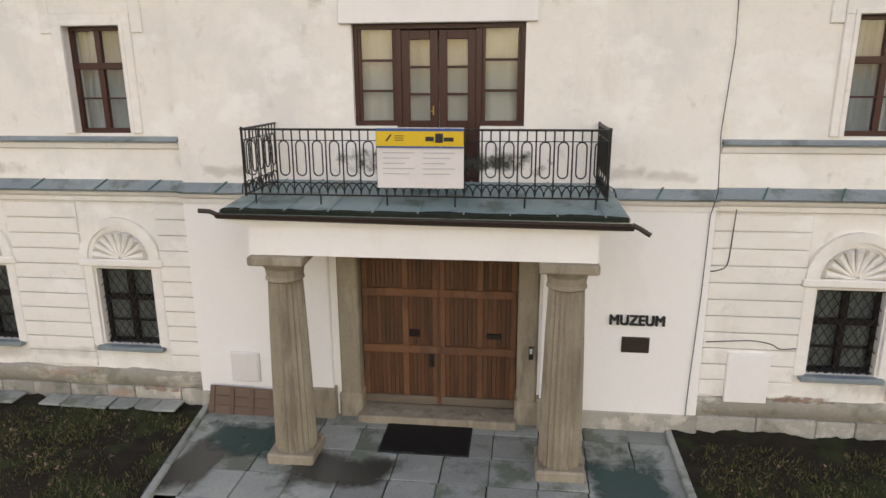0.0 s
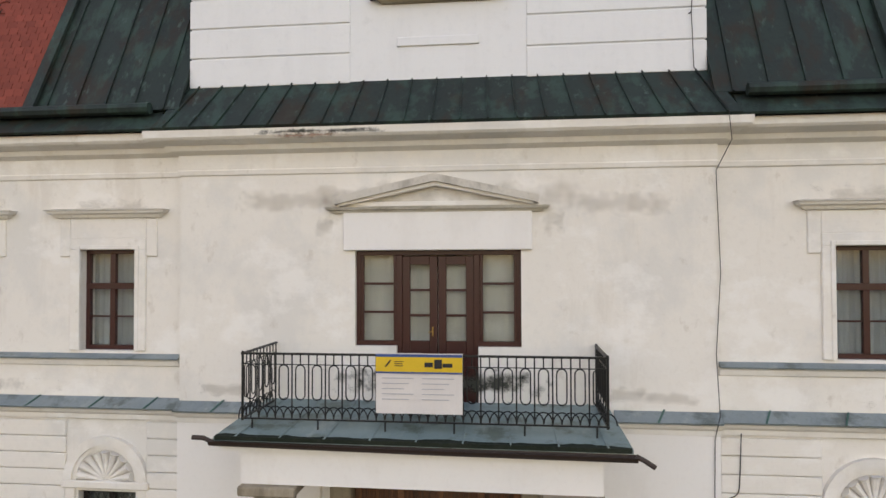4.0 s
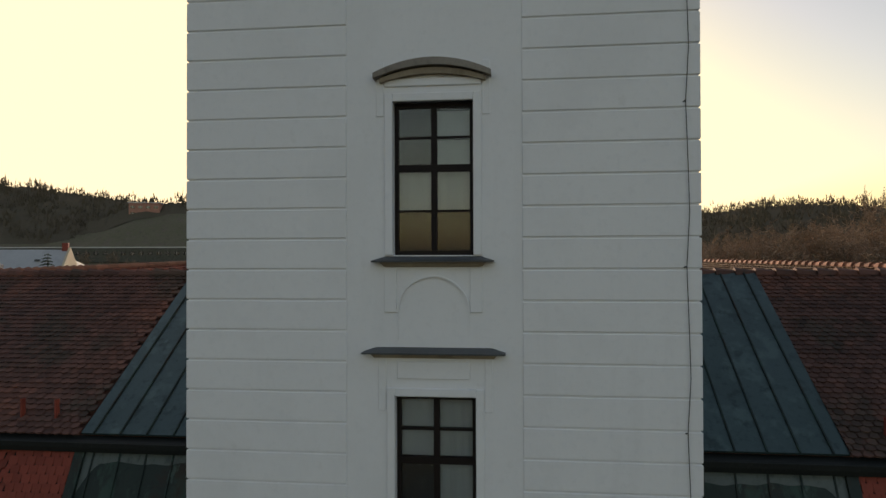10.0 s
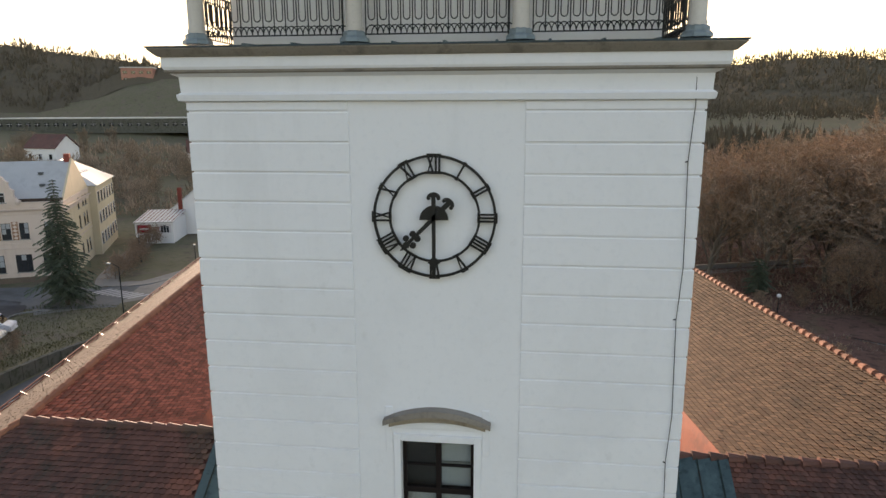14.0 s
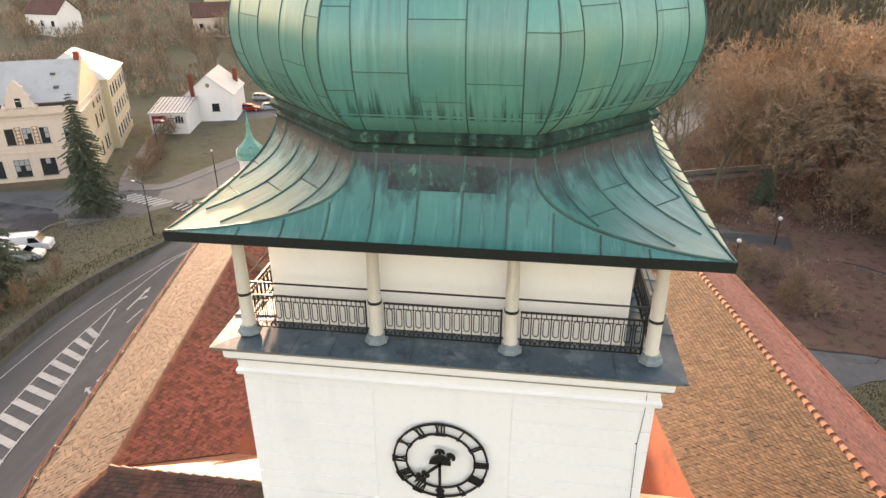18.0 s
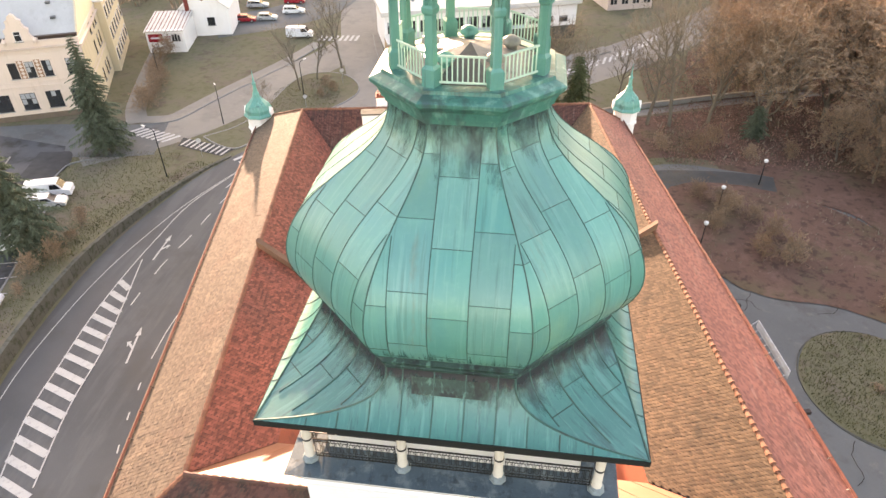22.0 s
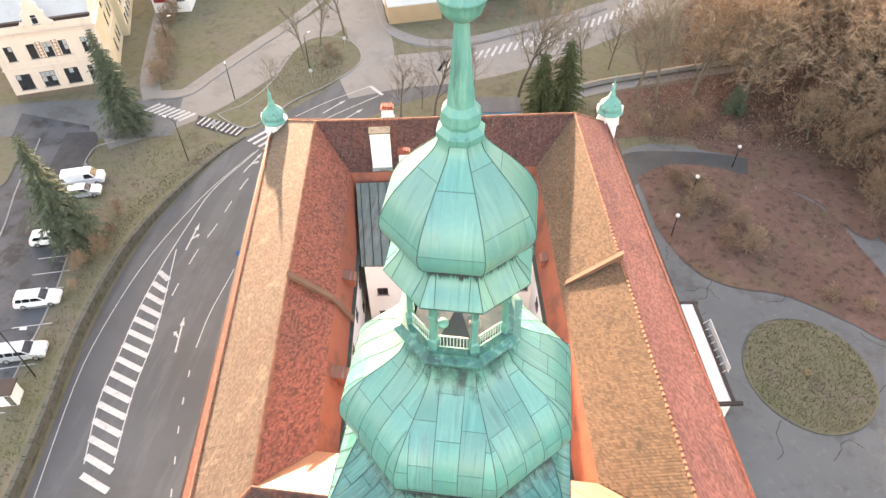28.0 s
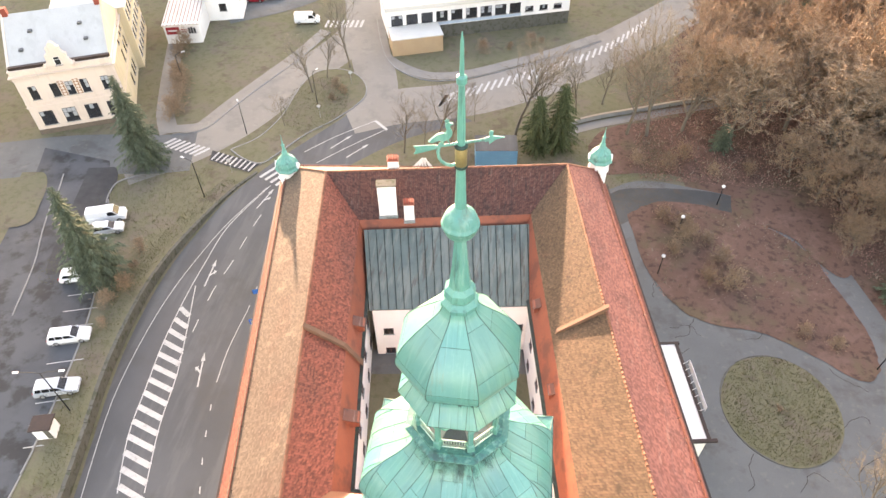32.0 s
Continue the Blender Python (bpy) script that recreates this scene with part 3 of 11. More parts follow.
M_NEWASPHALT = material("newer dark asphalt patch", (0.044, 0.046, 0.048), (0.034, 0.035, 0.038), (0.065, 0.065, 0.065), 0.4, 14, 0.6, 0.85, bump=0.15, spec=0.25)
M_RUNOFF = material("pale copper run-off", (0.10, 0.125, 0.12), (0.075, 0.10, 0.095), (0.05, 0.07, 0.066), 1.5, 12, 0.6, bump=0.1, streak=((4, 4, 0.6), (0.04, 0.055, 0.052), 0.7, 0.55))


def glass(name, tint=(0.9, 0.95, 0.95), rough=0.03):
    mt = bpy.data.materials.new(name)
    mt.use_nodes = True
    b = mt.node_tree.nodes["Principled BSDF"]
    b.inputs["Base Color"].default_value = (*tint, 1)
    b.inputs["Roughness"].default_value = rough
    b.inputs["Transmission Weight"].default_value = 1.0
    b.inputs["IOR"].default_value = 1.45
    return mt


M_GLASS = glass("window glass")
M_DARKGLASS = material("dark window glass", (0.02, 0.022, 0.026), (0.03, 0.032, 0.036), (0.015, 0.016, 0.018), 0.4, 3, 0.06, 0.1, bump=0.0, spec=0.9)


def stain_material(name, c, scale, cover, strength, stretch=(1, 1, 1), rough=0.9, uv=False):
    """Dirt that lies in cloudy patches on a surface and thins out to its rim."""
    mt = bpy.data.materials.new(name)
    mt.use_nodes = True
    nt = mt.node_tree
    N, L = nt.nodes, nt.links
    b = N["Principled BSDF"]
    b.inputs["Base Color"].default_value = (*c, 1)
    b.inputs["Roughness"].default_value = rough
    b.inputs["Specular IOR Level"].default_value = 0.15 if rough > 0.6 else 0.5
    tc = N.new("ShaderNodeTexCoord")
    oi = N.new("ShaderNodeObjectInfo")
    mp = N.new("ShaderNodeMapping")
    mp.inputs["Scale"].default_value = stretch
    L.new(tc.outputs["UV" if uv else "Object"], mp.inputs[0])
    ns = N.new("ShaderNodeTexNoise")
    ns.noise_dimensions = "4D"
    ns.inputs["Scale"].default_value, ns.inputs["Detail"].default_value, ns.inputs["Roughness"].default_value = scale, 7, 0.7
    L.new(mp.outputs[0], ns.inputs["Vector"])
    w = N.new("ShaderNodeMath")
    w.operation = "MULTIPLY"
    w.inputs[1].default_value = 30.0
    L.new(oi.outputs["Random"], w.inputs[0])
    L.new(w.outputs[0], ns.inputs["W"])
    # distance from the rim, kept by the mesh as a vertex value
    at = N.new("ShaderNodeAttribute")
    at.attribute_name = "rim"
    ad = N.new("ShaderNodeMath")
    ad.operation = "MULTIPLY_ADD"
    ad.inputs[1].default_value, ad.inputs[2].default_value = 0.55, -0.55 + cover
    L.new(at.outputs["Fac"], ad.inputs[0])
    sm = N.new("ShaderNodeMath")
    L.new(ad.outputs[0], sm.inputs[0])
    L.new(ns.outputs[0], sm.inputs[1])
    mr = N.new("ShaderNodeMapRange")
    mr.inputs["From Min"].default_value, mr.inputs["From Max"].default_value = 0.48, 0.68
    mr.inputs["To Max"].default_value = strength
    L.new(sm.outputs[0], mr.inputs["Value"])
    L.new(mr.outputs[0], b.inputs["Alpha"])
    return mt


def stain(name, o, u, v, mat, label, nx=14, ny=8):
    """A thin film of dirt on the rectangle from o along u and v."""
    o, u, v = Vector(o), Vector(u), Vector(v)
    V = [o + u * (i / nx) + v * (j / ny) for j in range(ny + 1) for i in range(nx + 1)]
    F = [(j * (nx + 1) + i, j * (nx + 1) + i + 1, (j + 1) * (nx + 1) + i + 1, (j + 1) * (nx + 1) + i) for j in range(ny) for i in range(nx)]
    ob = raw(name, V, F, mat)
    at = ob.data.attributes.new("rim", "FLOAT", "POINT")
    at.data.foreach_set("value", [min(1.0, 3.0 * min(i / nx, 1 - i / nx), 2.2 * min(j / ny, 1 - j / ny)) for j in range(ny + 1) for i in range(nx + 1)])
    ob.visible_shadow = False
    return tagged(ob, label, "stain", "stains", "structure")


M_THUJA = material("green-brown conifer sprays", (0.095, 0.11, 0.05), (0.075, 0.095, 0.045), (0.12, 0.115, 0.06), 0.8, 6, 0.9, bump=0.0, island=0.35, spec=0.1)
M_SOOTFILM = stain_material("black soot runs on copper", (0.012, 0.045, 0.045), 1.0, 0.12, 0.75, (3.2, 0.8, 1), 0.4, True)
M_RUSTFILM = stain_material("brown run-off on copper", (0.10, 0.085, 0.055), 1.3, 0.02, 0.6, (4.0, 0.6, 1), 0.5, True)
M_PALEFILM = stain_material("pale lime runs on copper", (0.32, 0.50, 0.42), 1.0, 0.03, 0.5, (7.0, 0.5, 1), 0.5, True)
M_MOULD = stain_material("dark mould", (0.05, 0.055, 0.045), 4.0, 0.2, 0.88)
M_DARKBAND = stain_material("dark streaked band on copper", (0.02, 0.022, 0.03), 1.0, 0.3, 0.93, (6.0, 0.7, 1), 0.4, True)
M_DRIPFILM = stain_material("dark drip lines on copper", (0.016, 0.06, 0.052), 1.0, 0.22, 0.85, (9.0, 0.5, 1), 0.4, True)
M_VIOLETFILM = stain_material("violet-black tarnish on copper", (0.016, 0.024, 0.036), 0.9, 0.16, 0.6, (1.6, 0.7, 1), 0.5, True)
M_LIMEFILM = stain_material("yellow-green bloom on copper", (0.22, 0.34, 0.20), 0.5, 0.05, 0.4, (1.5, 0.4, 1), 0.4, True)
M_GRIME = stain_material("brown-grey grime", (0.34, 0.29, 0.23), 1.3, 0.16, 0.28, (1, 1, 0.8))
M_GRIMEDARK = stain_material("grey-brown dirt on plaster", (0.36, 0.315, 0.26), 3.0, 0.22, 0.24, (1, 1, 1.2))
M_ALGAE = stain_material("blue-green algae", (0.045, 0.085, 0.075), 2.6, 0.3, 0.85)
M_DAMP = stain_material("damp on stone", (0.045, 0.045, 0.04), 1.3, 0.3, 0.85, (1, 1, 1), 0.3)
M_FLAKE = stain_material("flaked plaster showing brick", (0.30, 0.19, 0.14), 3.5, 0.15, 0.9, (1, 1, 1.6))

# ---- the land ----
WALL_LINE = [Vector(p) for p in smooth_line([(-33, -70, 0), (-36.5, -25, 0), (-39.2, 6, 0), (-40.6, 16.4, 0), (-42.3, 26, 0), (-43.0, 35, 0), (-42.7, 42.5, 0), (-41.4, 50, 0), (-39.6, 57, 0), (-37.2, 62, 0)], 5)]


def wall_x(y):
    """The x of the retaining wall at y."""
    for a, b in zip(WALL_LINE, WALL_LINE[1:]):
        if a.y <= y <= b.y:
            return a.x + (b.x - a.x) * (y - a.y) / (b.y - a.y)
    return WALL_LINE[0].x if y < WALL_LINE[0].y else WALL_LINE[-1].x


def gz(x, y):
    """The height of the land."""
    z = 1.04 * sstep(2, 24, y)
    if -30 < y < 64:
        z += 1.35 * sstep(wall_x(y) + 0.15, wall_x(y) - 0.15, x) * (1 - sstep(34, 62, y)) * sstep(-30, -5, y)
    d = math.hypot(x, y)
    if d > 130:
        a = math.degrees(math.atan2(x, y))
        left = sstep(-12, -34, a) if a < 0 else 0.0
        back = sstep(95, 140, abs(a))
        hill = left * (7 * sstep(130, 250, d) + 68 * sstep(255, 620, d) * (0.75 + 0.35 * noise.noise((a * 0.09, 3, 1))))
        # hill added behind the tower, out of view, to block low sun from the ground
        shading_knoll = 41 * sstep(-1, -9, a) * sstep(-44, -31, a) * sstep(290, 405, d)
        z += (1 - back) * max(hill, shading_knoll)
        z += (1 - left) * (1 - back) * (16 * sstep(240, 520, d) + 95 * sstep(520, 1500, d) * (0.8 + 0.4 * noise.noise((a * 0.07, 9, 4))))
        z += 3 * noise.noise((x * 0.01, y * 0.01, 0)) * sstep(130, 260, d)
    return z


def axis_steps(lo, hi, fine, grow, far):
    out = [v for v in np.arange(lo, hi + 0.01, fine)]
    s = fine
    while out[-1] < far:
        s *= grow
        out.append(out[-1] + s)
    s = fine
    while out[0] > -far:
        s *= grow
        out.insert(0, out[0] - s)
    return out


gx, gy = axis_steps(-80, 60, 2.0, 1.12, 3200), axis_steps(-24, 130, 2.0, 1.12, 3200)
ground = raw("ground", [(x, y, min(gz(x, y), gz(x + 2.1, y))) for y in gy for x in gx], [(j * len(gx) + i, j * len(gx) + i + 1, (j + 1) * len(gx) + i + 1, (j + 1) * len(gx) + i) for j in range(len(gy) - 1) for i in range(len(gx) - 1)], M_GRASS, smooth=True)
tagged(ground, "patchy winter lawn on gently rising land with wooded hills", "ground", kind="structure")


def sheet(name, left, right, mat, lift, label, category, across=6):
    """A ground sheet between two lines with the same number of points, laid on the land."""
    v, f = [], []
    for a, b in zip(left, right):
        for k in range(across + 1):
            t = k / across
            x, y = a[0] + (b[0] - a[0]) * t, a[1] + (b[1] - a[1]) * t
            v.append((x, y, gz(x, y) + lift))
    n = across + 1
    for i in range(len(left) - 1):
        for k in range(across):
            f.append((i * n + k, i * n + k + 1, (i + 1) * n + k + 1, (i + 1) * n + k))
    ob = raw(name, v, f, mat, smooth=True)
    return tagged(ob, label, category, kind="structure")


def ribbon(line, w):
    """Left and right edges of a strip of width w along a line."""
    L, R = [], []
    for i, p in enumerate(line):
        d = (Vector(line[min(i + 1, len(line) - 1)][:2]) - Vector(line[max(i - 1, 0)][:2])).normalized()
        L.append((p[0] - d.y * w / 2, p[1] + d.x * w / 2))
        R.append((p[0] + d.y * w / 2, p[1] - d.x * w / 2))
    return L, R


def line2(pts, n=6):
    return [(p.x, p.y) for p in smooth_line([(*p, 0) for p in pts], n)]


def blob(name, c, rx, ry, turn, mat, lift, label, category, wob=0.08, seg=48, rings=8):
    v, f = [(c[0], c[1], gz(*c) + lift)], []
    for r in range(1, rings + 1):
        for k in range(seg):
            a = 2 * math.pi * k / seg
            q = (1 + wob * noise.noise((math.cos(a) * 1.5 + c[0], math.sin(a) * 1.5, c[1]))) * r / rings
            x0, y0 = rx * q * math.cos(a), ry * q * math.sin(a)
            x, y = c[0] + x0 * math.cos(turn) - y0 * math.sin(turn), c[1] + x0 * math.sin(turn) + y0 * math.cos(turn)
            v.append((x, y, gz(x, y) + lift))
    for k in range(seg):
        f.append((0, 1 + k, 1 + (k + 1) % seg))
    for r in range(rings - 1):
        for k in range(seg):
            a, b = 1 + r * seg + k, 1 + r * seg + (k + 1) % seg
            f.append((a, a + seg, b + seg, b))
    ob = raw(name, v, f, mat, smooth=True)
    return tagged(ob, label, category, kind="structure")


main_left = line2([(-32.5, -70), (-36, -25), (-38.6, 6), (-40.0, 16.4), (-41.7, 26), (-42.4, 35), (-42.1, 42.5), (-40.8, 50), (-39.0, 57), (-35.3, 65), (-31, 72), (-26, 81), (-25, 90)])
main_right = line2([(-14, -70), (-16.5, -25), (-20.5, 6), (-22.3, 16.4), (-23.5, 26), (-25, 35), (-26.6, 42.5), (-28.2, 50), (-28.6, 55), (-26.5, 61), (-22.5, 66.5), (-16, 73), (-6, 79)])
sheet("road", main_left, main_right, M_ASPHALT, 0.03, "worn grey asphalt road curving round the building", "road")
bl, br = ribbon(line2([(-27, 78), (-19, 82), (-6, 86.5), (10, 98), (28, 117), (48, 142), (80, 190)]), 10.5)
sheet("road_back", bl, br, M_PALEPATH, 0.035, "worn asphalt road leading off past the park", "road")
cl, cr = ribbon(line2([(-22, 78), (-24.5, 90), (-29, 104), (-36, 130), (-45, 170)]), 7.5)
sheet("road_side", cl, cr, M_PALEPATH, 0.04, "grey asphalt side street", "road")
dl, dr = ribbon(line2([(-58, 60), (-50, 67), (-44.5, 75), (-39.5, 87), (-33, 101), (-30, 112)]), 8.5)
sheet("road_loop", dl, dr, M_PALEPATH, 0.045, "pale grey asphalt loop road round the green island", "road")
el, er = ribbon(line2([(-95, 55), (-80, 59.5), (-68, 63), (-55, 64.5), (-49, 66)]), 10)
sheet("road_front", el, er, M_PATH, 0.05, "patched wet asphalt street before the old town house", "road")
pl = line2([(-64.5, -10), (-61, 5), (-62.5, 20), (-64.5, 36), (-69, 52), (-73, 64)])
pr = line2([(-45.2, -10), (-44.6, 5), (-45.6, 20), (-48.2, 33), (-53.5, 47), (-61, 62)])
sheet("parking_lot", pl, pr, M_ASPHALT_OLD, 0.055, "patched dark asphalt car park with white bay lines", "parking lot", 10)
verge = [(p.x, p.y) for p in WALL_LINE if -26 < p.y < 62]
sheet("lawn_verge", [(x - 5.5, y) for x, y in verge], [(x - 0.2, y) for x, y in verge], M_GRASS, 0.045, "winter grass behind the retaining wall", "lawn", 5)
ISLAND = [(-43.2, 66.9), (-39.8, 70.7), (-37.9, 77), (-37.4, 85), (-36.2, 90.3), (-33.2, 92.3), (-29.5, 91.8), (-26.2, 88.3), (-25.4, 83.5), (-28.6, 77.1), (-32.5, 72.3), (-35.6, 66.6), (-37.4, 64.1), (-40.3, 64.9)]
def area(name, outline, mat, lift, label, category, rings=10, wob=0.0, dome=0.0):
    """A patch of ground inside a smooth closed outline, laid on the land."""
    pts = line2(outline + outline[:1], 6)[:-1]
    cx, cy = sum(p[0] for p in pts) / len(pts), sum(p[1] for p in pts) / len(pts)
    v, f, n = [(cx, cy, gz(cx, cy) + lift + dome)], [], len(pts)
    for r in range(1, rings + 1):
        q = r / rings
        for p in pts:
            e = 1 + wob * noise.noise((p[0] * 0.9, p[1] * 0.9, 2)) if r == rings else 1
            x, y = cx + (p[0] - cx) * q * e, cy + (p[1] - cy) * q * e
            v.append((x, y, gz(x, y) + lift + dome * (1 - q * q) + (0.03 * noise.noise((x, y, 1)) if r < rings else 0)))
    f += [(0, 1 + k, 1 + (k + 1) % n) for k in range(n)]
    for r in range(rings - 1):
        f += [(1 + r * n + k, 1 + (r + 1) * n + k, 1 + (r + 1) * n + (k + 1) % n, 1 + r * n + (k + 1) % n) for k in range(n)]
    return tagged(raw(name, v, f, mat, smooth=True), label, category, kind="structure")


area("lawn_island", ISLAND, M_GRASS, 0.12, "kerbed green traffic island with bare trees and shrubs", "lawn", 8)
area("asphalt_patch", [(-63.4, 59.9), (-61, 60.3), (-59.1, 60.4), (-57.4, 57.2), (-56.6, 52.1), (-54.8, 45), (-52.7, 38.0), (-54.8, 38), (-56.9, 38.0), (-59.5, 46), (-61.5, 53)], M_NEWASPHALT, 0.085, "newer dark patch in the car park", "asphalt patch", 5)
area("lawn_strip", [(-72.9, 57.6), (-71, 57.9), (-69.2, 57.7), (-67.2, 54.9), (-65.8, 51), (-64.7, 47.3), (-66, 45.6), (-68.0, 46), (-71, 52)], M_GRASS, 0.15, "kerbed strip of winter grass by the car park", "lawn", 5)
# park: leaf litter of the wood, asphalt drives, leafy bed, oval lawn
blob("leaf_litter_far", (70, 92), 44, 42, radians(20), M_LITTER, 0.04, "reddish fallen leaves in the wood", "ground", 0.2, 64, 16)
blob("leaf_litter", (52, 62), 24, 34, radians(10), M_LITTER, 0.06, "reddish fallen leaves under bare trees", "ground", 0.2, 64, 16)
area("park_drive", [(19.5, 2), (17.5, 20), (15.5, 40), (14.0, 60), (17, 65.1), (21.6, 66.7), (28, 65.7), (34.5, 64), (35, 61), (40, 58), (44, 56), (45.5, 50), (47.5, 42), (49, 35), (52, 26), (54, 14), (50, 4), (34, 0)], M_PATH, 0.10, "cracked blue-grey asphalt drive through the park", "path", 14)
area("park_bed", [(17.7, 58.8), (19.3, 49.6), (21.2, 45.3), (23.6, 41.9), (27.3, 40.4), (32.0, 39.9), (37.2, 37.3), (41.3, 34.5), (43.5, 35.1), (44.5, 38), (44.2, 43), (42.4, 49.0), (41.0, 54), (36.1, 58.7), (29.6, 61.7), (22.4, 62.1)], M_LITTER, 0.17, "leaf-strewn bed with shrubs between the asphalt drives", "flower bed", 14, 0.02, 0.25)
blob("oval_lawn", (32.1, 29.8), 6.15, 6.75, 0.0, M_GRASS, 0.18, "oval patch of mossy winter grass ringed by asphalt", "lawn", 0.03)
area("leaf_carpet", [(14.5, 67.2), (22, 68.6), (30, 67.8), (38, 66), (46, 66), (52, 74), (50, 86), (44, 89.5), (34, 86.6), (24, 82.6), (15.5, 79.0), (12.5, 72)], M_LITTER, 0.075, "reddish fallen leaves behind the back wing", "ground", 12, 0.04)
# darker sheet over the drive paints the tree shade, partly damp, on the path
area("damp_path", [(14.6, 61), (16.0, 63.4), (19.1, 64.7), (27.0, 65.3), (33.0, 64.4), (34.6, 61.0), (31.6, 60.6), (25.7, 61.8), (21.9, 61.6), (18.7, 59.6), (16.6, 57.0), (15.2, 56)], M_SHADYPATH, 0.14, "damp asphalt path, darkened as by tree shade", "path", 8)
area("leaf_drift", [(32.2, 59.0), (32.5, 63), (34, 67), (40, 64), (45, 58), (46.6, 53), (44.2, 50), (41.6, 52.5), (39.6, 56.5), (36, 58.6)], M_LITTER, 0.2, "fallen leaves drifted over the path", "ground", 8, 0.03)
R_crack = random.Random(77)
for x, y, a in ((22, 38, 0.4), (25, 38.6, 2.2), (21.5, 30, 1.2), (23.5, 24, 1.7), (27, 20, 0.3), (32, 20.5, 0.9), (38, 23, 1.4), (41, 29, 0.7), (42, 33, 2.4), (39.5, 36, 0.2), (30, 38.7, 0.1), (20, 44, 1.3), (19.5, 36, 0.0), (45.5, 33, 1.1), (36, 38, 0.6), (47, 38, 1.6)):
    pts = [(x, y)]
    for k in range(9):
        a += R_crack.gauss(0, 0.4)
        pts.append((pts[-1][0] + 0.5 * math.cos(a), pts[-1][1] + 0.5 * math.sin(a)))
    l, r = ribbon(pts, 0.05)
    sheet("asphalt_crack", l, r, M_SOIL, 0.135, "dark crack in the asphalt", "crack", 1)
# front yard
def bed(name, x_in, x_out):
    """A strip of damp soil from the entrance path to the end of the facade, with an uneven surface."""
    nx, ny = 180, 100
    v = []
    for j in range(ny + 1):
        y = -0.22 - 7.6 * j / ny
        for i in range(nx + 1):
            inner = x_in + (0.14 * (-0.15 - y) if x_in < 0 else -0.02 * (-0.15 - y))
            x = inner + (x_out - inner) * i / nx
            h = 0.075 + 0.05 * noise.noise((x * 1.7, y * 1.7, 0)) + 0.06 * noise.noise((x * 6, y * 6, 2)) + 0.03 * noise.noise((x * 14, y * 14, 2))
            v.append((x, y, gz(x, y) + max(0.03, h)))
    f = [(j * (nx + 1) + i, j * (nx + 1) + i + 1, (j + 1) * (nx + 1) + i + 1, (j + 1) * (nx + 1) + i) for j in range(ny) for i in range(nx)]
    return tagged(raw(name, v, f, M_SOIL, smooth=True), "dark damp soil with sparse winter grass before the facade", "flower bed", kind="structure")


bed("flower_bed", -4.5, -18.5)
bed("flower_bed_east", 4.08, 20.5)


def mark(name, line, w, label="white painted road line", lift=0.062):
    l, r = ribbon(line, w)
    return sheet(name, l, r, M_PAINT, lift, label, "road marking", 1)



# ---- the four wings: roof rings, from the outer eave over the ridge to the courtyard ----
Z_EAVE, Z_BREAK, Z_COURT = 9.25, 12.6, 9.6
Z_RIDGE = [15.8, 15.8, 16.1, 16.1]
OUT_LOW = [(-19.3, -0.45), (22.9, -0.45), (13.3, 55.2), (-28.4, 51.6)]
OUT_BRK = [(-17.7, 1.15), (21.2, 1.15), (11.7, 53.6), (-26.7, 49.9)]
RIDGE = [(-13.4, 5.6), (15.1, 5.6), (7.6, 50.1), (-20.0, 45.5)]
IN_BRK = [(-10.9, 10.1), (9.2, 10.1), (3.9, 44.8), (-15.6, 41.5)]
IN_LOW = [(-9.9, 11.5), (7.9, 11.5), (2.9, 43.4), (-14.4, 40.2)]
SIDES = ("front", "east", "back", "west")


def up(p, z):
    return Vector((p[0], p[1], z))


def tiles(name, a, b, c, d, mat, parent=None, w=0.2, row=0.17, lip=0.032, keep=None, label="", fill=0.86):
    """Lapped tiles on the slope a b (foot) to d c (top), each a plate with its own raised nose."""
    a, b, c, d = map(Vector, (a, b, c, d))
    nrm = (b - a).cross(d - a).normalized()
    rows = max(1, int(((d - a).length + (c - b).length) / 2 / row))
    V, F = [], []
    for r in range(rows):
        t0, t1 = r / rows, min(1.0, (r + 1.12) / rows)
        p0, q0 = a.lerp(d, t0), b.lerp(c, t0)
        p1, q1 = a.lerp(d, t1), b.lerp(c, t1)
        n = max(1, int((q0 - p0).length / w))
        sag = 0.012 * math.sin(r * 1.7)
        for k in range(n):
            off = 0.5 if r % 2 else 0.0
            s0, s1 = max(0.0, (k - off) / n), min(1.0, (k + fill - off) / n)
            x0, x1 = p0.lerp(q0, s0), p0.lerp(q0, s1)
            y0, y1 = p1.lerp(q1, s0), p1.lerp(q1, s1)
            if keep and not keep((x0 + x1) / 2):
                continue
            e = lip * (0.8 + 0.5 * rnd.random()) + sag * 0.4
            mid = (x0 + x1) / 2 + (x0 - y0) * 0.16
            i = len(V)
            V += [y0, y1, x0 + nrm * e, x1 + nrm * e, mid + nrm * e, x0, x1, mid]
            F += [(i, i + 2, i + 4, i + 3, i + 1), (i + 2, i + 5, i + 7, i + 4), (i + 4, i + 7, i + 6, i + 3)]
    ob = raw(name, V, F, mat, parent, label)
    ob["kind"] = "stuff"
    return ob


def slab(name, a, b, c, d, mat, parent=None, thick=0.12, label=""):
    """A flat plate with thickness below the face a b c d."""
    a, b, c, d = map(Vector, (a, b, c, d))
    n = (b - a).cross(d - a).normalized() * thick
    v = [a, b, c, d, a - n, b - n, c - n, d - n]
    return raw(name, v, [(0, 1, 2, 3), (7, 6, 5, 4), (0, 4, 5, 1), (1, 5, 6, 2), (2, 6, 7, 3), (3, 7, 4, 0)], mat, parent, label)


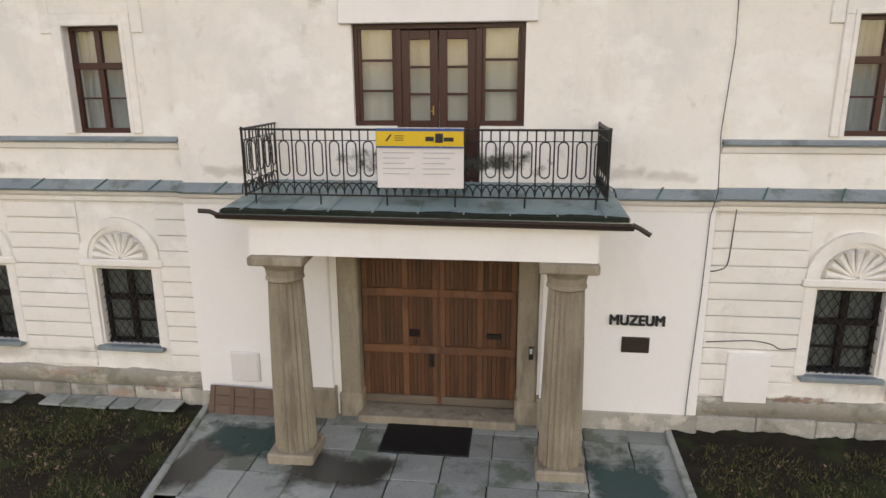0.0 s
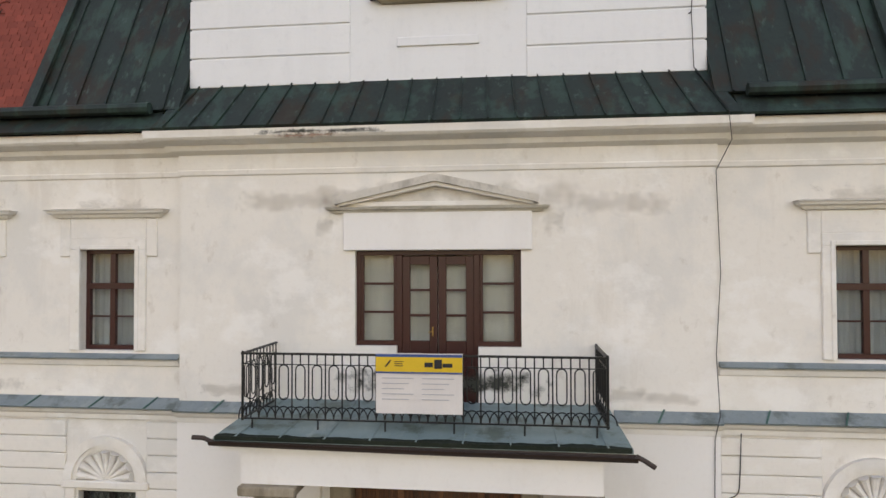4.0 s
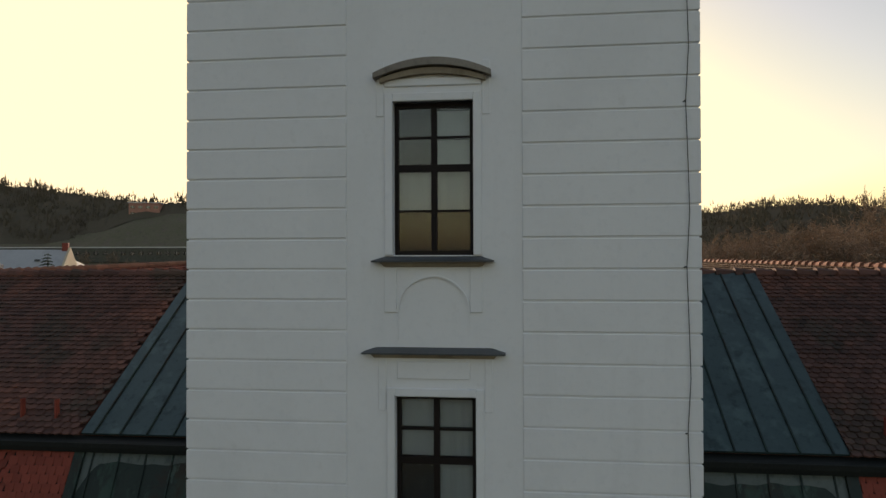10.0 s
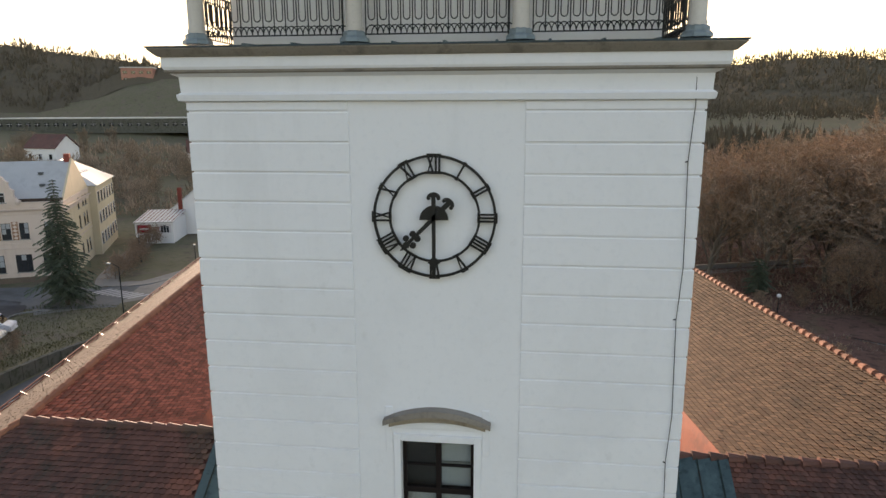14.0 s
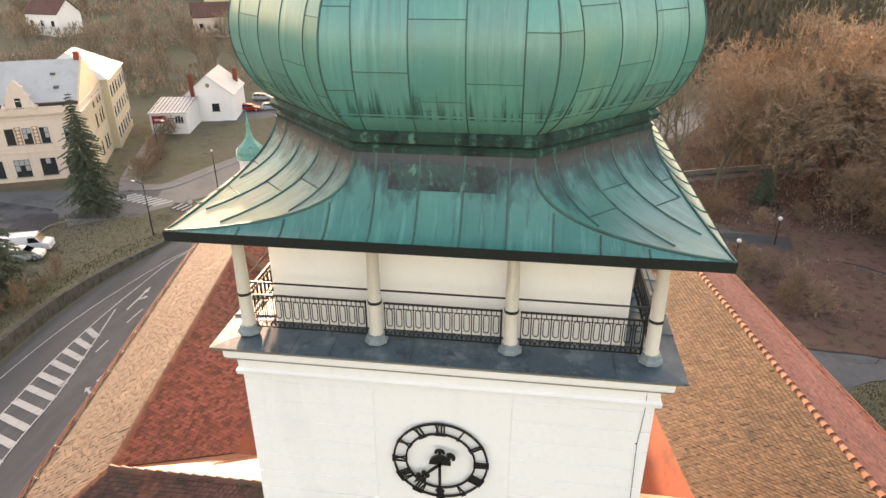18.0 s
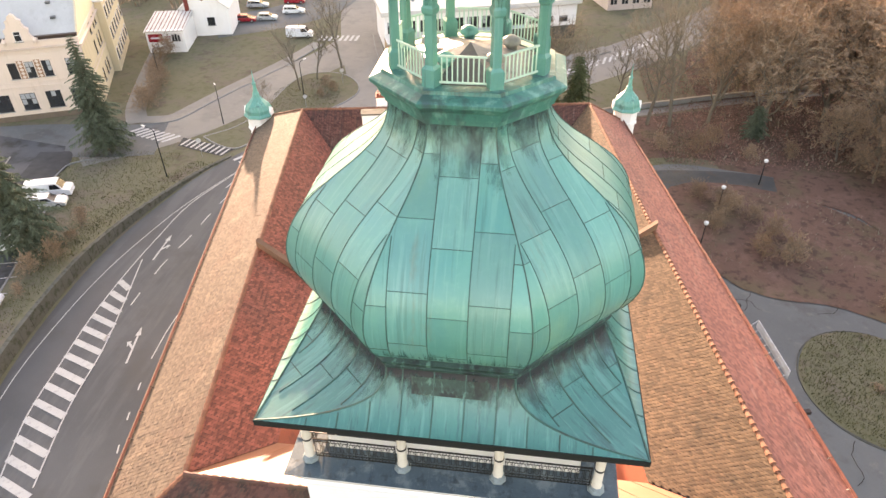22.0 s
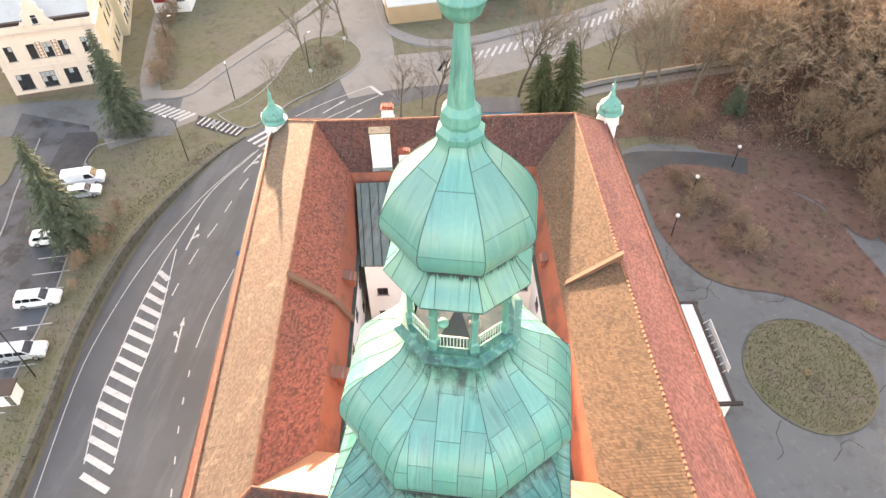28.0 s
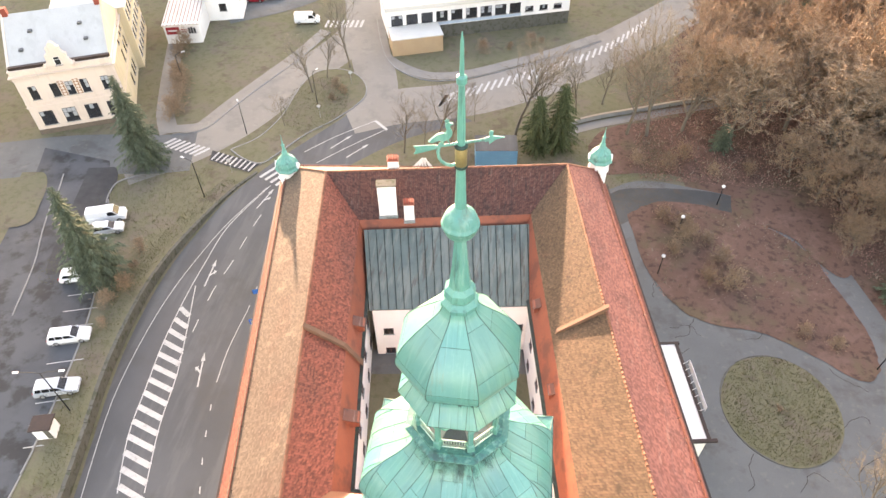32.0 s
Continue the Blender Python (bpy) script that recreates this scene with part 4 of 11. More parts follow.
def deck(a, b, c, d, mat, parent, n=10):
    """Boarding under the tiles that follows the slight twist of the slope."""
    a, b, c, d = map(Vector, (a, b, c, d))
    V, F = [], []
    for i in range(n + 1):
        p, q = a.lerp(d, i / n), b.lerp(c, i / n)
        V += [p.lerp(q, j / n) for j in range(n + 1)]
    low = [v - Vector((0, 0, 0.12)) for v in V]
    m, w = len(V), n + 1
    for i in range(n):
        for j in range(n):
            k = i * w + j
            F += [(k, k + 1, k + w + 1, k + w), (m + k + w, m + k + w + 1, m + k + 1, m + k)]
    for k in range(n):
        F += [(k + 1, k, m + k, m + k + 1), (n * w + k, n * w + k + 1, m + n * w + k + 1, m + n * w + k), (k * w, (k + 1) * w, m + (k + 1) * w, m + k * w), ((k + 1) * w + n, k * w + n, m + k * w + n, m + (k + 1) * w + n)]
    return raw("deck", V + low, F, mat, parent)


def seams(name, a, b, c, d, step, mat, parent, h=0.035, w=0.022, lift=0.0, first=0.5):
    """Standing seams running up the slope a b to d c, each an own strip."""
    a, b, c, d = map(Vector, (a, b, c, d))
    n = (b - a).cross(d - a).normalized()
    count = max(1, round((b - a).length / step))
    for k in range(count):
        t = (k + first) / count
        p, q = a.lerp(b, t) + n * lift, d.lerp(c, t) + n * lift
        s = (b - a).normalized() * w
        raw(name, [p - s, p + s, q + s, q - s, p - s + n * h, p + s + n * h, q + s + n * h, q - s + n * h], [(4, 5, 6, 7), (0, 1, 5, 4), (1, 2, 6, 5), (2, 3, 7, 6), (3, 0, 4, 7)], mat, parent)


museum = empty("museum_building", "old cream baroque museum with red tiled mansard roofs round a courtyard", "building")
for i, side in enumerate(SIDES):
    j = (i + 1) % 4
    roof = new("roof_" + side)
    roof.parent = museum
    o0, o1, b0, b1 = up(OUT_LOW[i], Z_EAVE), up(OUT_LOW[j], Z_EAVE), up(OUT_BRK[i], Z_BREAK), up(OUT_BRK[j], Z_BREAK)
    u0, u1, r0, r1 = up(OUT_BRK[i], Z_BREAK + 0.15), up(OUT_BRK[j], Z_BREAK + 0.15), up(RIDGE[i], Z_RIDGE[i]), up(RIDGE[j], Z_RIDGE[j])
    k0, k1, l0, l1 = up(IN_BRK[i], Z_BREAK + 0.1), up(IN_BRK[j], Z_BREAK + 0.1), up(IN_LOW[i], Z_COURT), up(IN_LOW[j], Z_COURT)
    sink = Vector((0, 0, 0.04))
    # back: paler tan carries the grazing sun's reflection in its colour
    # front: tile colour already darkened for the side away from the sun
    outer = {"front": M_TILE_SOOTSHADE, "west": M_TILE_TAN, "east": M_TILE_ROSE, "back": M_TILE_TAN}[side]
    inner = {"front": M_TILE_OLD, "west": M_TILE_RED, "east": M_TILE_OCHRE, "back": M_TILE_OLD}[side]
    if side != "front":
        deck(o0 - sink, o1 - sink, b1 - sink, b0 - sink, M_GUTTER, roof)
    else:
        for xa, xb, xc in ((OUT_LOW[0][0], -4.4, OUT_BRK[0][0]), (4.4, OUT_LOW[1][0], OUT_BRK[1][0])):
            ta, tb = (xc, xb) if xa < 0 else (xa, xc)
            slab("deck", (xa, -0.36, 9.15), (xb, -0.36, 9.15), (tb, 1.2, 12.45), (ta, 1.2, 12.45), M_COPPER_DARK, roof)
    deck(u0 - sink, u1 - sink, r1 - sink, r0 - sink, M_GUTTER if side != "front" else M_TILE_OLD, roof)
    if side != "front":
        deck(k1 - sink, k0 - sink, r0 - sink, r1 - sink, M_GUTTER, roof)
    else:
        inner_deck = slab("deck", r0, r1, k1, k0, M_SALMON, roof, label="smooth salmon sheet-metal slope over the courtyard")
    if side == "front":
        seams("seam", k1, k0, r0, r1, 1.9, M_SALMON, inner_deck, 0.02, 0.012)
    slab("deck", k0, k1, l1, l0, M_FLASH, roof, label="orange-red lower roof strip over the courtyard")
    lift = Vector((0, 0, 0.02))
    if side != "front":
        tiles("tiles", o0 + lift, o1 + lift, b1 + lift, b0 + lift, M_TILE_RED, roof, 0.24, 0.2, 0.05)
        tiles("tiles", u0 + lift, u1 + lift, r1 + lift, r0 + lift, outer, roof, 0.24, 0.22, 0.06 if side != "east" else 0.045, fill=0.93 if side != "east" else 0.97)
    if side != "front":
        tiles("tiles", k1 + lift, k0 + lift, r0 + lift, r1 + lift, inner, roof, 0.24, 0.22, 0.075)
    # ridge tiles
    bm = bmesh.new()
    n = int((r1 - r0).length / 0.46)
    for k in range(n):
        p, q = r0.lerp(r1, k / n), r0.lerp(r1, (k + 1.1) / n)
        tube(bm, (p + Vector((0, 0, 0.02)), q + Vector((0, 0, 0.02))), 0.165, 8, 0.09)
    part("ridge_tiles", bm, M_TILE_SOOTSHADE if side == "front" else M_RIDGE, roof)["kind"] = "stuff"
    # hips and gutters
    bm = bmesh.new()
    for p, q in ((u0, r0),):
        n = int((q - p).length / 0.4)
        for k in range(n):
            tube(bm, (p.lerp(q, k / n) + Vector((0, 0, 0.06)), p.lerp(q, (k + 1.1) / n) + Vector((0, 0, 0.03))), 0.14, 8, 0.085)
    part("hip_tiles", bm, M_RIDGE, roof)["kind"] = "stuff"
    if side != "front":
        # sheet edge at the break, snow rail on brackets above it, and the eaves gutter
        bm = bmesh.new()
        sweep(bm, [(-0.05, 0.02), (0.12, 0.02), (0.14, 0.08), (-0.05, 0.16)], [(b0.x, b0.y, Z_BREAK - 0.04), (b1.x, b1.y, Z_BREAK - 0.04)])
        part("break_edge", bm, M_FLASH, roof, "red-brown sheet edge at the roof break")
        run, rise = (b1 - b0), (r0 + r1 - u0 - u1) / 2
        inward = (rise - run * (rise.dot(run) / run.dot(run))).normalized()
        guard = new("snow_rail")
        guard.parent = roof
        guard["label"] = "rusty red snow rail on iron brackets"
        count = int(run.length / 1.9)
        for k in range(count + 1):
            p = u0.lerp(u1, (k + 0.2) / (count + 0.4)) + inward * 0.32
            bm = bmesh.new()
            tube(bm, (p - inward * 0.25, p + Vector((0, 0, 0.34)), p + inward * 0.3), 0.03, 5)
            part("bracket", bm, M_GUTTER, guard)
        for h_, r_ in ((0.17, 0.035), (0.31, 0.04)):
            bm = bmesh.new()
            up_r = Vector((0, 0, h_)) + inward * 0.3
            tube(bm, (u0.lerp(u1, 0.004) + up_r, u0.lerp(u1, 0.996) + up_r), r_, 6)
            part("rail", bm, M_TILE_RED, guard)
        bm = bmesh.new()
        sweep(bm, [(-0.06, -0.1), (0.2, -0.1), (0.26, 0.0), (0.24, 0.06), (-0.06, 0.06)], [(o0.x, o0.y, Z_EAVE), (o1.x, o1.y, Z_EAVE)])
        part("eaves_gutter", bm, M_GUTTER, roof, "dark eaves gutter")
    bm = bmesh.new()
    sweep(bm, [(0.05, -0.2), (-0.28, -0.2), (-0.3, 0.05), (0.05, 0.1)], [tuple(l0), tuple(l1)])
    part("court_gutter", bm, M_COPPER_DARK, roof, "dark copper gutter over the courtyard")
# outer walls of the side and back wings
WALL_IN = [(-18.6, -0.1), (22.2, -0.1), (12.7, 54.6), (-27.8, 51.0)]
for i in (1, 2, 3):
    a, b = WALL_IN[i], WALL_IN[(i + 1) % 4]
    d = (Vector(b) - Vector(a)).normalized()
    nn = Vector((-d.y, d.x)) * 0.6
    bm = bmesh.new()
    prism(bm, [a, b, tuple(Vector(b) + nn), tuple(Vector(a) + nn)], "z", -0.3, Z_EAVE + 0.1)
    part("wing_wall", bm, M_WALL, museum, "cream plastered outer wall")
for i in range(4):
    a, b = IN_LOW[i], IN_LOW[(i + 1) % 4]
    d = (Vector(b) - Vector(a)).normalized()
    nn = Vector((d.y, -d.x)) * 0.5
    bm = bmesh.new()
    prism(bm, [a, b, tuple(Vector(b) + nn), tuple(Vector(a) + nn)], "z", 0.2, Z_COURT)
    part("court_wall", bm, M_WALL_CLEAN, museum, "white plastered courtyard wall")
# copper roof at the back of the courtyard
CR = [Vector((-12.5, 31.2, 9.5)), Vector((4.8, 33.9, 9.5)), Vector((4.0, 43.9, 12.0)), Vector((-14.9, 40.7, 12.0))]
court_roof = slab("court_roof", *CR, M_COPPER_COURT, museum, 0.15, "grey-green standing-seam copper lean-to roof")
seams("seam", *CR, 0.85, M_COPPER_DARK, court_roof, 0.06, 0.04)
bm = bmesh.new()
prism(bm, [(-12.3, 31.5), (4.6, 34.2), (4.5, 34.7), (-12.4, 32.0)], "z", 0.5, 9.3)
part("court_end_wall", bm, M_WALL_CLEAN, museum, "white plastered courtyard end wall")

# ---- the clock tower ----
TH, TC = 4.4, 4.4
tower = empty("clock_tower", "tall white rusticated clock tower with green copper onion domes", "tower")
Z0, Z_CORN = 8.6, 25.18
# core with rusticated courses on both sides of a plain middle strip
bm = boxes((-TH + 0.03, TH - 0.03, 0.7, 2 * TH - 0.03, Z0, 26.0))
part("tower_core", bm, M_TOWER, tower, "pale plastered tower shaft")
TW = 0.69
bm = holed(-TH + 0.03, TH - 0.03, Z0, 26.0, 0.0, 0.7, [(-TW + 0.03, TW + 0.03, 11.25, 13.9), (-TW, TW, 16.3, 19.05)])
part("tower_front", bm, M_TOWER, tower, "pale plastered tower front")
courses = [9.75 + 0.527 * k for k in range(0, 30)]
for x0, x1 in ((-TH, -1.5), (1.51, TH)):
    for k, z in enumerate(courses):
        z1 = min(z + 0.497, Z_CORN)
        if z1 - z < 0.1:
            continue
        part("plaster_course", bevelled(boxes((x0, x1, -0.032, 0.6, z, z1)), 0.012), M_TOWER, tower)
for s in (-1, 1):
    for k, z in enumerate(courses):
        z1 = min(z + 0.497, Z_CORN)
        if z1 - z > 0.1:
            part("plaster_course", bevelled(boxes((s * TH - 0.05, s * TH + 0.03, 0.5, 2 * TH, z, z1)), 0.012), M_TOWER, tower)
bm = bmesh.new()
CORN = [(0, 0), (0.10, 0.02), (0.12, 0.12), (0.06, 0.16), (0.07, 0.42), (0.22, 0.5), (0.26, 0.58), (0.27, 0.86), (0, 0.86)]
sq = lambda h: [(-h, TC - h), (h, TC - h), (h, TC + h), (-h, TC + h)]
sweep(bm, CORN, [(*p, 25.18) for p in sq(TH)], True)
part("tower_cornice", bm, M_TOWER, tower, "moulded plaster cornice")
bm = bmesh.new()
sweep(bm, [(0.2, 0.735), (0.3, 0.745), (0.34, 0.78), (0.4, 0.84), (0.42, 0.86), (0.42, 0.88), (0.2, 0.88)], [(*p, 25.18) for p in sq(TH)], True)
part("cornice_crown", bm, M_CROWN, tower, "weathered grey-brown stone crown moulding")
bm = bmesh.new()
sweep(bm, [(0.0, 0.42), (0.2, 0.485), (0.235, 0.5), (0.245, 0.535), (0.0, 0.54)], [(*p, 25.18) for p in sq(TH)], True)
part("cornice_fillet", bm, M_CROWN, tower)
bm = bmesh.new()
sweep(bm, [(-2.0, 0.025), (0.44, 0.025), (0.45, 0.05), (-2.0, 0.2)], [(*p, 26.04) for p in sq(TH)], True)
part("gallery_floor", bm, M_FLOOR, tower, "blue-grey sheet metal gallery floor")
CH = 3.75
bm = boxes((-CH, CH, TC - CH, TC + CH, 26.0, 29.0))
part("gallery_core", bm, M_WALL_CLEAN, tower, "white plastered belfry core")

# gallery columns
GH = 4.2
spots = []
for t in (-1.0, -1 / 3, 1 / 3, 1.0):
    spots += [(t * GH, -1.0 * GH), (t * GH, GH)]
    if abs(t) < 0.9:
        spots += [(-GH, t * GH), (GH, t * GH)]
M_COL = material("cream stone column", (0.60, 0.56, 0.49), (0.53, 0.49, 0.43), (0.40, 0.37, 0.32), 1.0, 18, 0.85, bump=0.15, obj_random=0.08, streak=[((3, 3, 0.5), (0.36, 0.32, 0.27), 0.5, 0.57)])
bm = bmesh.new()
lathe(bm, [(0.165, 0), (0.165, 0.1), (0.15, 0.13), (0.16, 0.17), (0.14, 0.2), (0.135, 1.2), (0.118, 2.1), (0.13, 2.12), (0.17, 2.2), (0.17, 2.28)], sides=16)
col_me = part("gallery_column", bm, M_COL, tower, smooth=True)
boot_bm = bmesh.new()
lathe(boot_bm, [(0.26, -0.06), (0.25, 0.0), (0.205, 0.04), (0.2, 0.1), (0.15, 0.13)], sides=8, turn=math.pi / 8)
boot = part("lead_boot", boot_bm, M_LEAD, tower, "grey sheet boot round the column foot")
band_bm = bmesh.new()
lathe(band_bm, [(0.13, 0.85), (0.15, 0.85), (0.15, 0.91), (0.13, 0.91)], sides=16)
strap = part("iron_band", band_bm, M_IRON, tower, "black iron band")
for ob, nm in ((col_me, "gallery_column"), (boot, "lead_boot"), (strap, "iron_band")):
    ob.data.name = nm
    ob.matrix_basis = pose(spots[0][0], TC + spots[0][1], 26.22)
    for p in spots[1:]:
        share(nm, ob.data, pose(p[0], TC + p[1], 26.22), tower)
# folded joints between the sheets of the gallery floor
for q in range(4):
    turn = Matrix.Translation((0, TC, 0)) @ Matrix.Rotation(q * math.pi / 2, 4, "Z")
    for k in range(-5, 6):
        x = 0.83 * k + 0.2
        if abs(x) < CH:
            bm = bmesh.new()
            prism(bm, [(-TH - 0.45, 26.09), (-TH - 0.45, 26.115), (-CH, 26.17), (-CH, 26.14)], "x", x - 0.018, x + 0.018, turn)
            part("floor_seam", bm, M_FLOOR, tower)

M_EAVE = material("tarred eave board", (0.016, 0.02, 0.019), (0.012, 0.014, 0.014), (0.03, 0.038, 0.034), 2, 18, 0.7, bump=0.1, spec=0.2)
# skirt roof: a square eave that turns into an octagon
T8 = math.tan(math.pi / 8)
EH, EZ, NR, NZ = 5.13, 28.87, 4.06, 30.22


def skirt_ring(s):
    a = NR + (EH - NR) * (1 - s) ** 1.25
    h = NR * T8 + (EH - NR * T8) * (1 - s) ** 2.6
    z = EZ + (NZ - EZ) * s ** 1.5
    h = min(h, a)
    return [Vector((x, TC + y, z)) for x, y in ((-h, -a), (h, -a), (a, -h), (a, h), (h, a), (-h, a), (-a, h), (-a, -h))]


def faces8(name, ring, steps, mat, parent, gap, seam_w, cross=((), ())):
    """Eight copper faces of single panels, with upright seams at even gaps, cut off by the hips, and cross seams between them."""
    rows = [ring(i / steps) for i in range(steps + 1)]
    for f in range(8):
        g = gap[f % 2]
        mid = [(r[f] + r[(f + 1) % 8]) / 2 for r in rows]
        half = [(r[(f + 1) % 8] - r[f]).length / 2 for r in rows]
        side = (rows[-1][(f + 1) % 8] - rows[-1][f]).normalized()
        run = [0.0]
        for a, b in zip(mid, mid[1:]):
            run.append(run[-1] + (b - a).length)
        bm = bmesh.new()
        tube(bm, [r[f] for r in rows], seam_w * 1.3, 5)
        part("hip_seam", bm, M_SEAM, parent)
        top = max(half)
        xs = [g * (k + 0.5) for k in range(-int(top / g) - 1, int(top / g) + 1)] if g else []
        ends = [-99] + xs + [99]
        for k, (xa, xb) in enumerate(zip(ends, ends[1:])):
            cuts = [0] + [i for i in (c + (k * 2 + f * 3) % 5 for c in cross[f % 2]) if 0 < i < steps] + [steps]
            for ia, ib in zip(cuts, cuts[1:]):
                V, F, UV = [], [], []
                edge = [(min(max(xa, -h), h), max(min(xb, h), -h)) for h in half]
                for i in range(ia, ib + 1):
                    lo, hi = edge[i]
                    if max(edge[q][1] - edge[q][0] for q in (max(i - 1, ia), i, min(i + 1, ib))) < 0.01:
                        continue
                    V += [mid[i] + side * lo, mid[i] + side * hi]
                    UV += [(lo + 11.3 * f, run[i]), (hi + 11.3 * f, run[i])]
                for q in range(len(V) // 2 - 1):
                    a, b = (V[2 * q] - V[2 * q + 1]).length > 1e-4, (V[2 * q + 2] - V[2 * q + 3]).length > 1e-4
                    if a or b:
                        F.append((2 * q, 2 * q + 1, 2 * q + 3, 2 * q + 2) if a and b else ((2 * q, 2 * q + 1, 2 * q + 2) if a else (2 * q, 2 * q + 3, 2 * q + 2)))
                if F:
                    unwrapped(raw(name, V, F, mat, parent, "", True), UV)
                lo, hi = max(xa, -half[ib]), min(xb, half[ib])
                if 0 < ib < steps and hi - lo > 0.2:
                    bm = bmesh.new()
                    tube(bm, (mid[ib] + side * lo, mid[ib] + side * hi), seam_w * 0.7, 4)
                    part("cross_seam", bm, M_SEAM, parent)
        for x in xs:
            path = [mid[i] + side * x for i in range(steps + 1) if half[i] > abs(x) + 0.01]
            if len(path) > 2:
                bm = bmesh.new()
                tube(bm, path, seam_w, 5)
                part("seam", bm, M_SEAM, parent)


def unwrapped(ob, uv):
    """Give a mesh its run-off coordinates: metres across and metres up the slope, one pair a vertex."""
    layer = ob.data.uv_layers.new(name="run")
    for loop in ob.data.loops:
        layer.data[loop.index].uv = uv[loop.vertex_index]
    return ob


skirt = new("skirt_roof")
skirt.parent = tower
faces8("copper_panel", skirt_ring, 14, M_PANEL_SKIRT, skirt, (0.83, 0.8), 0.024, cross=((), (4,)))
bm = bmesh.new()
sweep(bm, [(-0.6, -0.06), (-0.02, -0.20), (0.02, -0.18), (0.03, 0.02), (-0.6, 0.02)], [(*p, EZ - 0.02) for p in sq(EH)], True)
part("eave_board", bm, M_EAVE, skirt, "dark eave board")
bm = boxes((-EH + 0.1, EH - 0.1, TC - EH + 0.1, TC + EH - 0.1, EZ - 0.16, EZ - 0.08))
part("soffit", bm, M_WOOD_DARK, skirt, "dark boarded soffit")


def oct_ring(a, z):
    h = a * T8
    return [Vector((x, TC + y, z)) for x, y in ((-h, -a), (h, -a), (a, -h), (a, h), (h, a), (-h, a), (-a, h), (-a, -h))]


def prof_ring(prof):
    """Octagonal ring from a smooth profile of (apothem, height)."""
    line = [(p.x, p.y) for p in smooth_line([(a, z, 0) for a, z in prof], 8)]

    def at(s):
        t = s * (len(line) - 1)
        i = min(int(t), len(line) - 2)
        f = t - i
        return oct_ring(line[i][0] + (line[i + 1][0] - line[i][0]) * f, line[i][1] + (line[i + 1][1] - line[i][1]) * f)
    return at


bm = bmesh.new()
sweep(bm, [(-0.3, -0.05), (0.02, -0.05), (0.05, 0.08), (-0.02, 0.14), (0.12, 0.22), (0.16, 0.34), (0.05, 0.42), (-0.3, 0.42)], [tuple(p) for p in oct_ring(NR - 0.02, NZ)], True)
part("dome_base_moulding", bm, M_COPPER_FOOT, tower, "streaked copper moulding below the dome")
dome = new("onion_dome")
dome.parent = tower
DOME = [(4.02, 30.6), (4.42, 31.0), (4.72, 31.65), (4.76, 32.3), (4.55, 33.0), (4.1, 33.65), (3.42, 34.25), (2.72, 34.8), (2.2, 35.35), (1.98, 35.9), (1.95, 36.35)]
faces8("copper_panel", prof_ring(DOME), 40, M_PANEL, dome, (0.95, 0.95), 0.015, cross=((5, 13, 21, 29), (5, 13, 21, 29)))
# lantern base
bm = bmesh.new()
sweep(bm, [(-0.4, 0.0), (-0.06, 0.0), (-0.05, 0.12), (0.02, 0.14), (0.04, 0.22), (0.1, 0.36), (0.2, 0.47), (0.26, 0.54), (0.27, 0.62), (0.22, 0.66), (0.0, 0.74), (-0.02, 0.82), (-0.4, 0.82)], [tuple(p) for p in oct_ring(2.08, 36.2)], True)
part("lantern_base", bm, M_COPPER_SKIRT, tower, "stepped copper lantern base")
for p in oct_ring(1.72, 37.0):
    bm = bmesh.new()
    m = Matrix.Translation(p) @ Matrix.Rotation(math.atan2(p.y - TC, p.x), 4, "Z")
    pillar = []
    for hw, z in ((0.16, 0.0), (0.16, 0.42), (0.1, 0.5), (0.095, 1.58), (0.13, 1.63), (0.145, 1.74), (0.11, 1.8), (0.11, 2.85)):
        pillar.append([bm.verts.new(m @ Vector((x * hw, y * hw, z))) for x, y in ((-1, -1), (1, -1), (1, 1), (-1, 1))])
    for lo_, hi_ in zip(pillar, pillar[1:]):
        for k in range(4):
            bm.faces.new((lo_[k], lo_[(k + 1) % 4], hi_[(k + 1) % 4], hi_[k]))
    bm.faces.new(pillar[-1])
    part("lantern_post", bm, M_COPPER, tower)
for a, z0, z1 in ((1.96, 39.55, 39.72), (2.06, 39.72, 39.8), (1.98, 39.8, 39.92)):
    bm = bmesh.new()
    sweep(bm, [(-0.3, z0), (0.0, z0), (0.0, z1), (-0.3, z1)], [(p.x, p.y, 0) for p in oct_ring(a, 0)], True)
    part("lantern_beam", bm, M_COPPER_FOOT, tower, "blackened copper lantern beam")
lroof = new("lantern_roof")
lroof.parent = tower
faces8("copper_panel", prof_ring([(2.47, 40.02), (2.32, 40.25), (2.08, 40.55), (1.9, 40.85), (1.84, 41.15)]), 12, M_PANEL, lroof, (1.1, 1.1), 0.014)
bm = bmesh.new()
prism(bm, [(p.x, p.y) for p in oct_ring(2.43, 0)], "z", 39.9, 40.02)
part("lantern_eave", bm, M_SEAM, lroof)
cupola = new("small_onion_dome")
cupola.parent = tower
faces8("copper_panel", prof_ring([(1.86, 41.15), (2.15, 41.4), (2.42, 41.9), (2.42, 42.4), (2.1, 43.1), (1.6, 43.75), (1.1, 44.3), (0.75, 44.7), (0.62, 45.0)]), 28, M_PANEL, cupola, (None, None), 0.014, cross=((10, 19), (10, 19)))
bm = bmesh.new()
lathe(bm, [(0.55, 44.95), (0.72, 45.05), (0.74, 45.25), (0.55, 45.45), (0.62, 45.6), (0.58, 45.9), (0.42, 46.1), (0.3, 47.2), (0.2, 48.6), (0.26, 48.65)], (0, TC, 0), 8, math.pi / 8)
part("spire_neck", bm, M_COPPER, tower, "octagonal copper spire neck")
bm = bmesh.new()
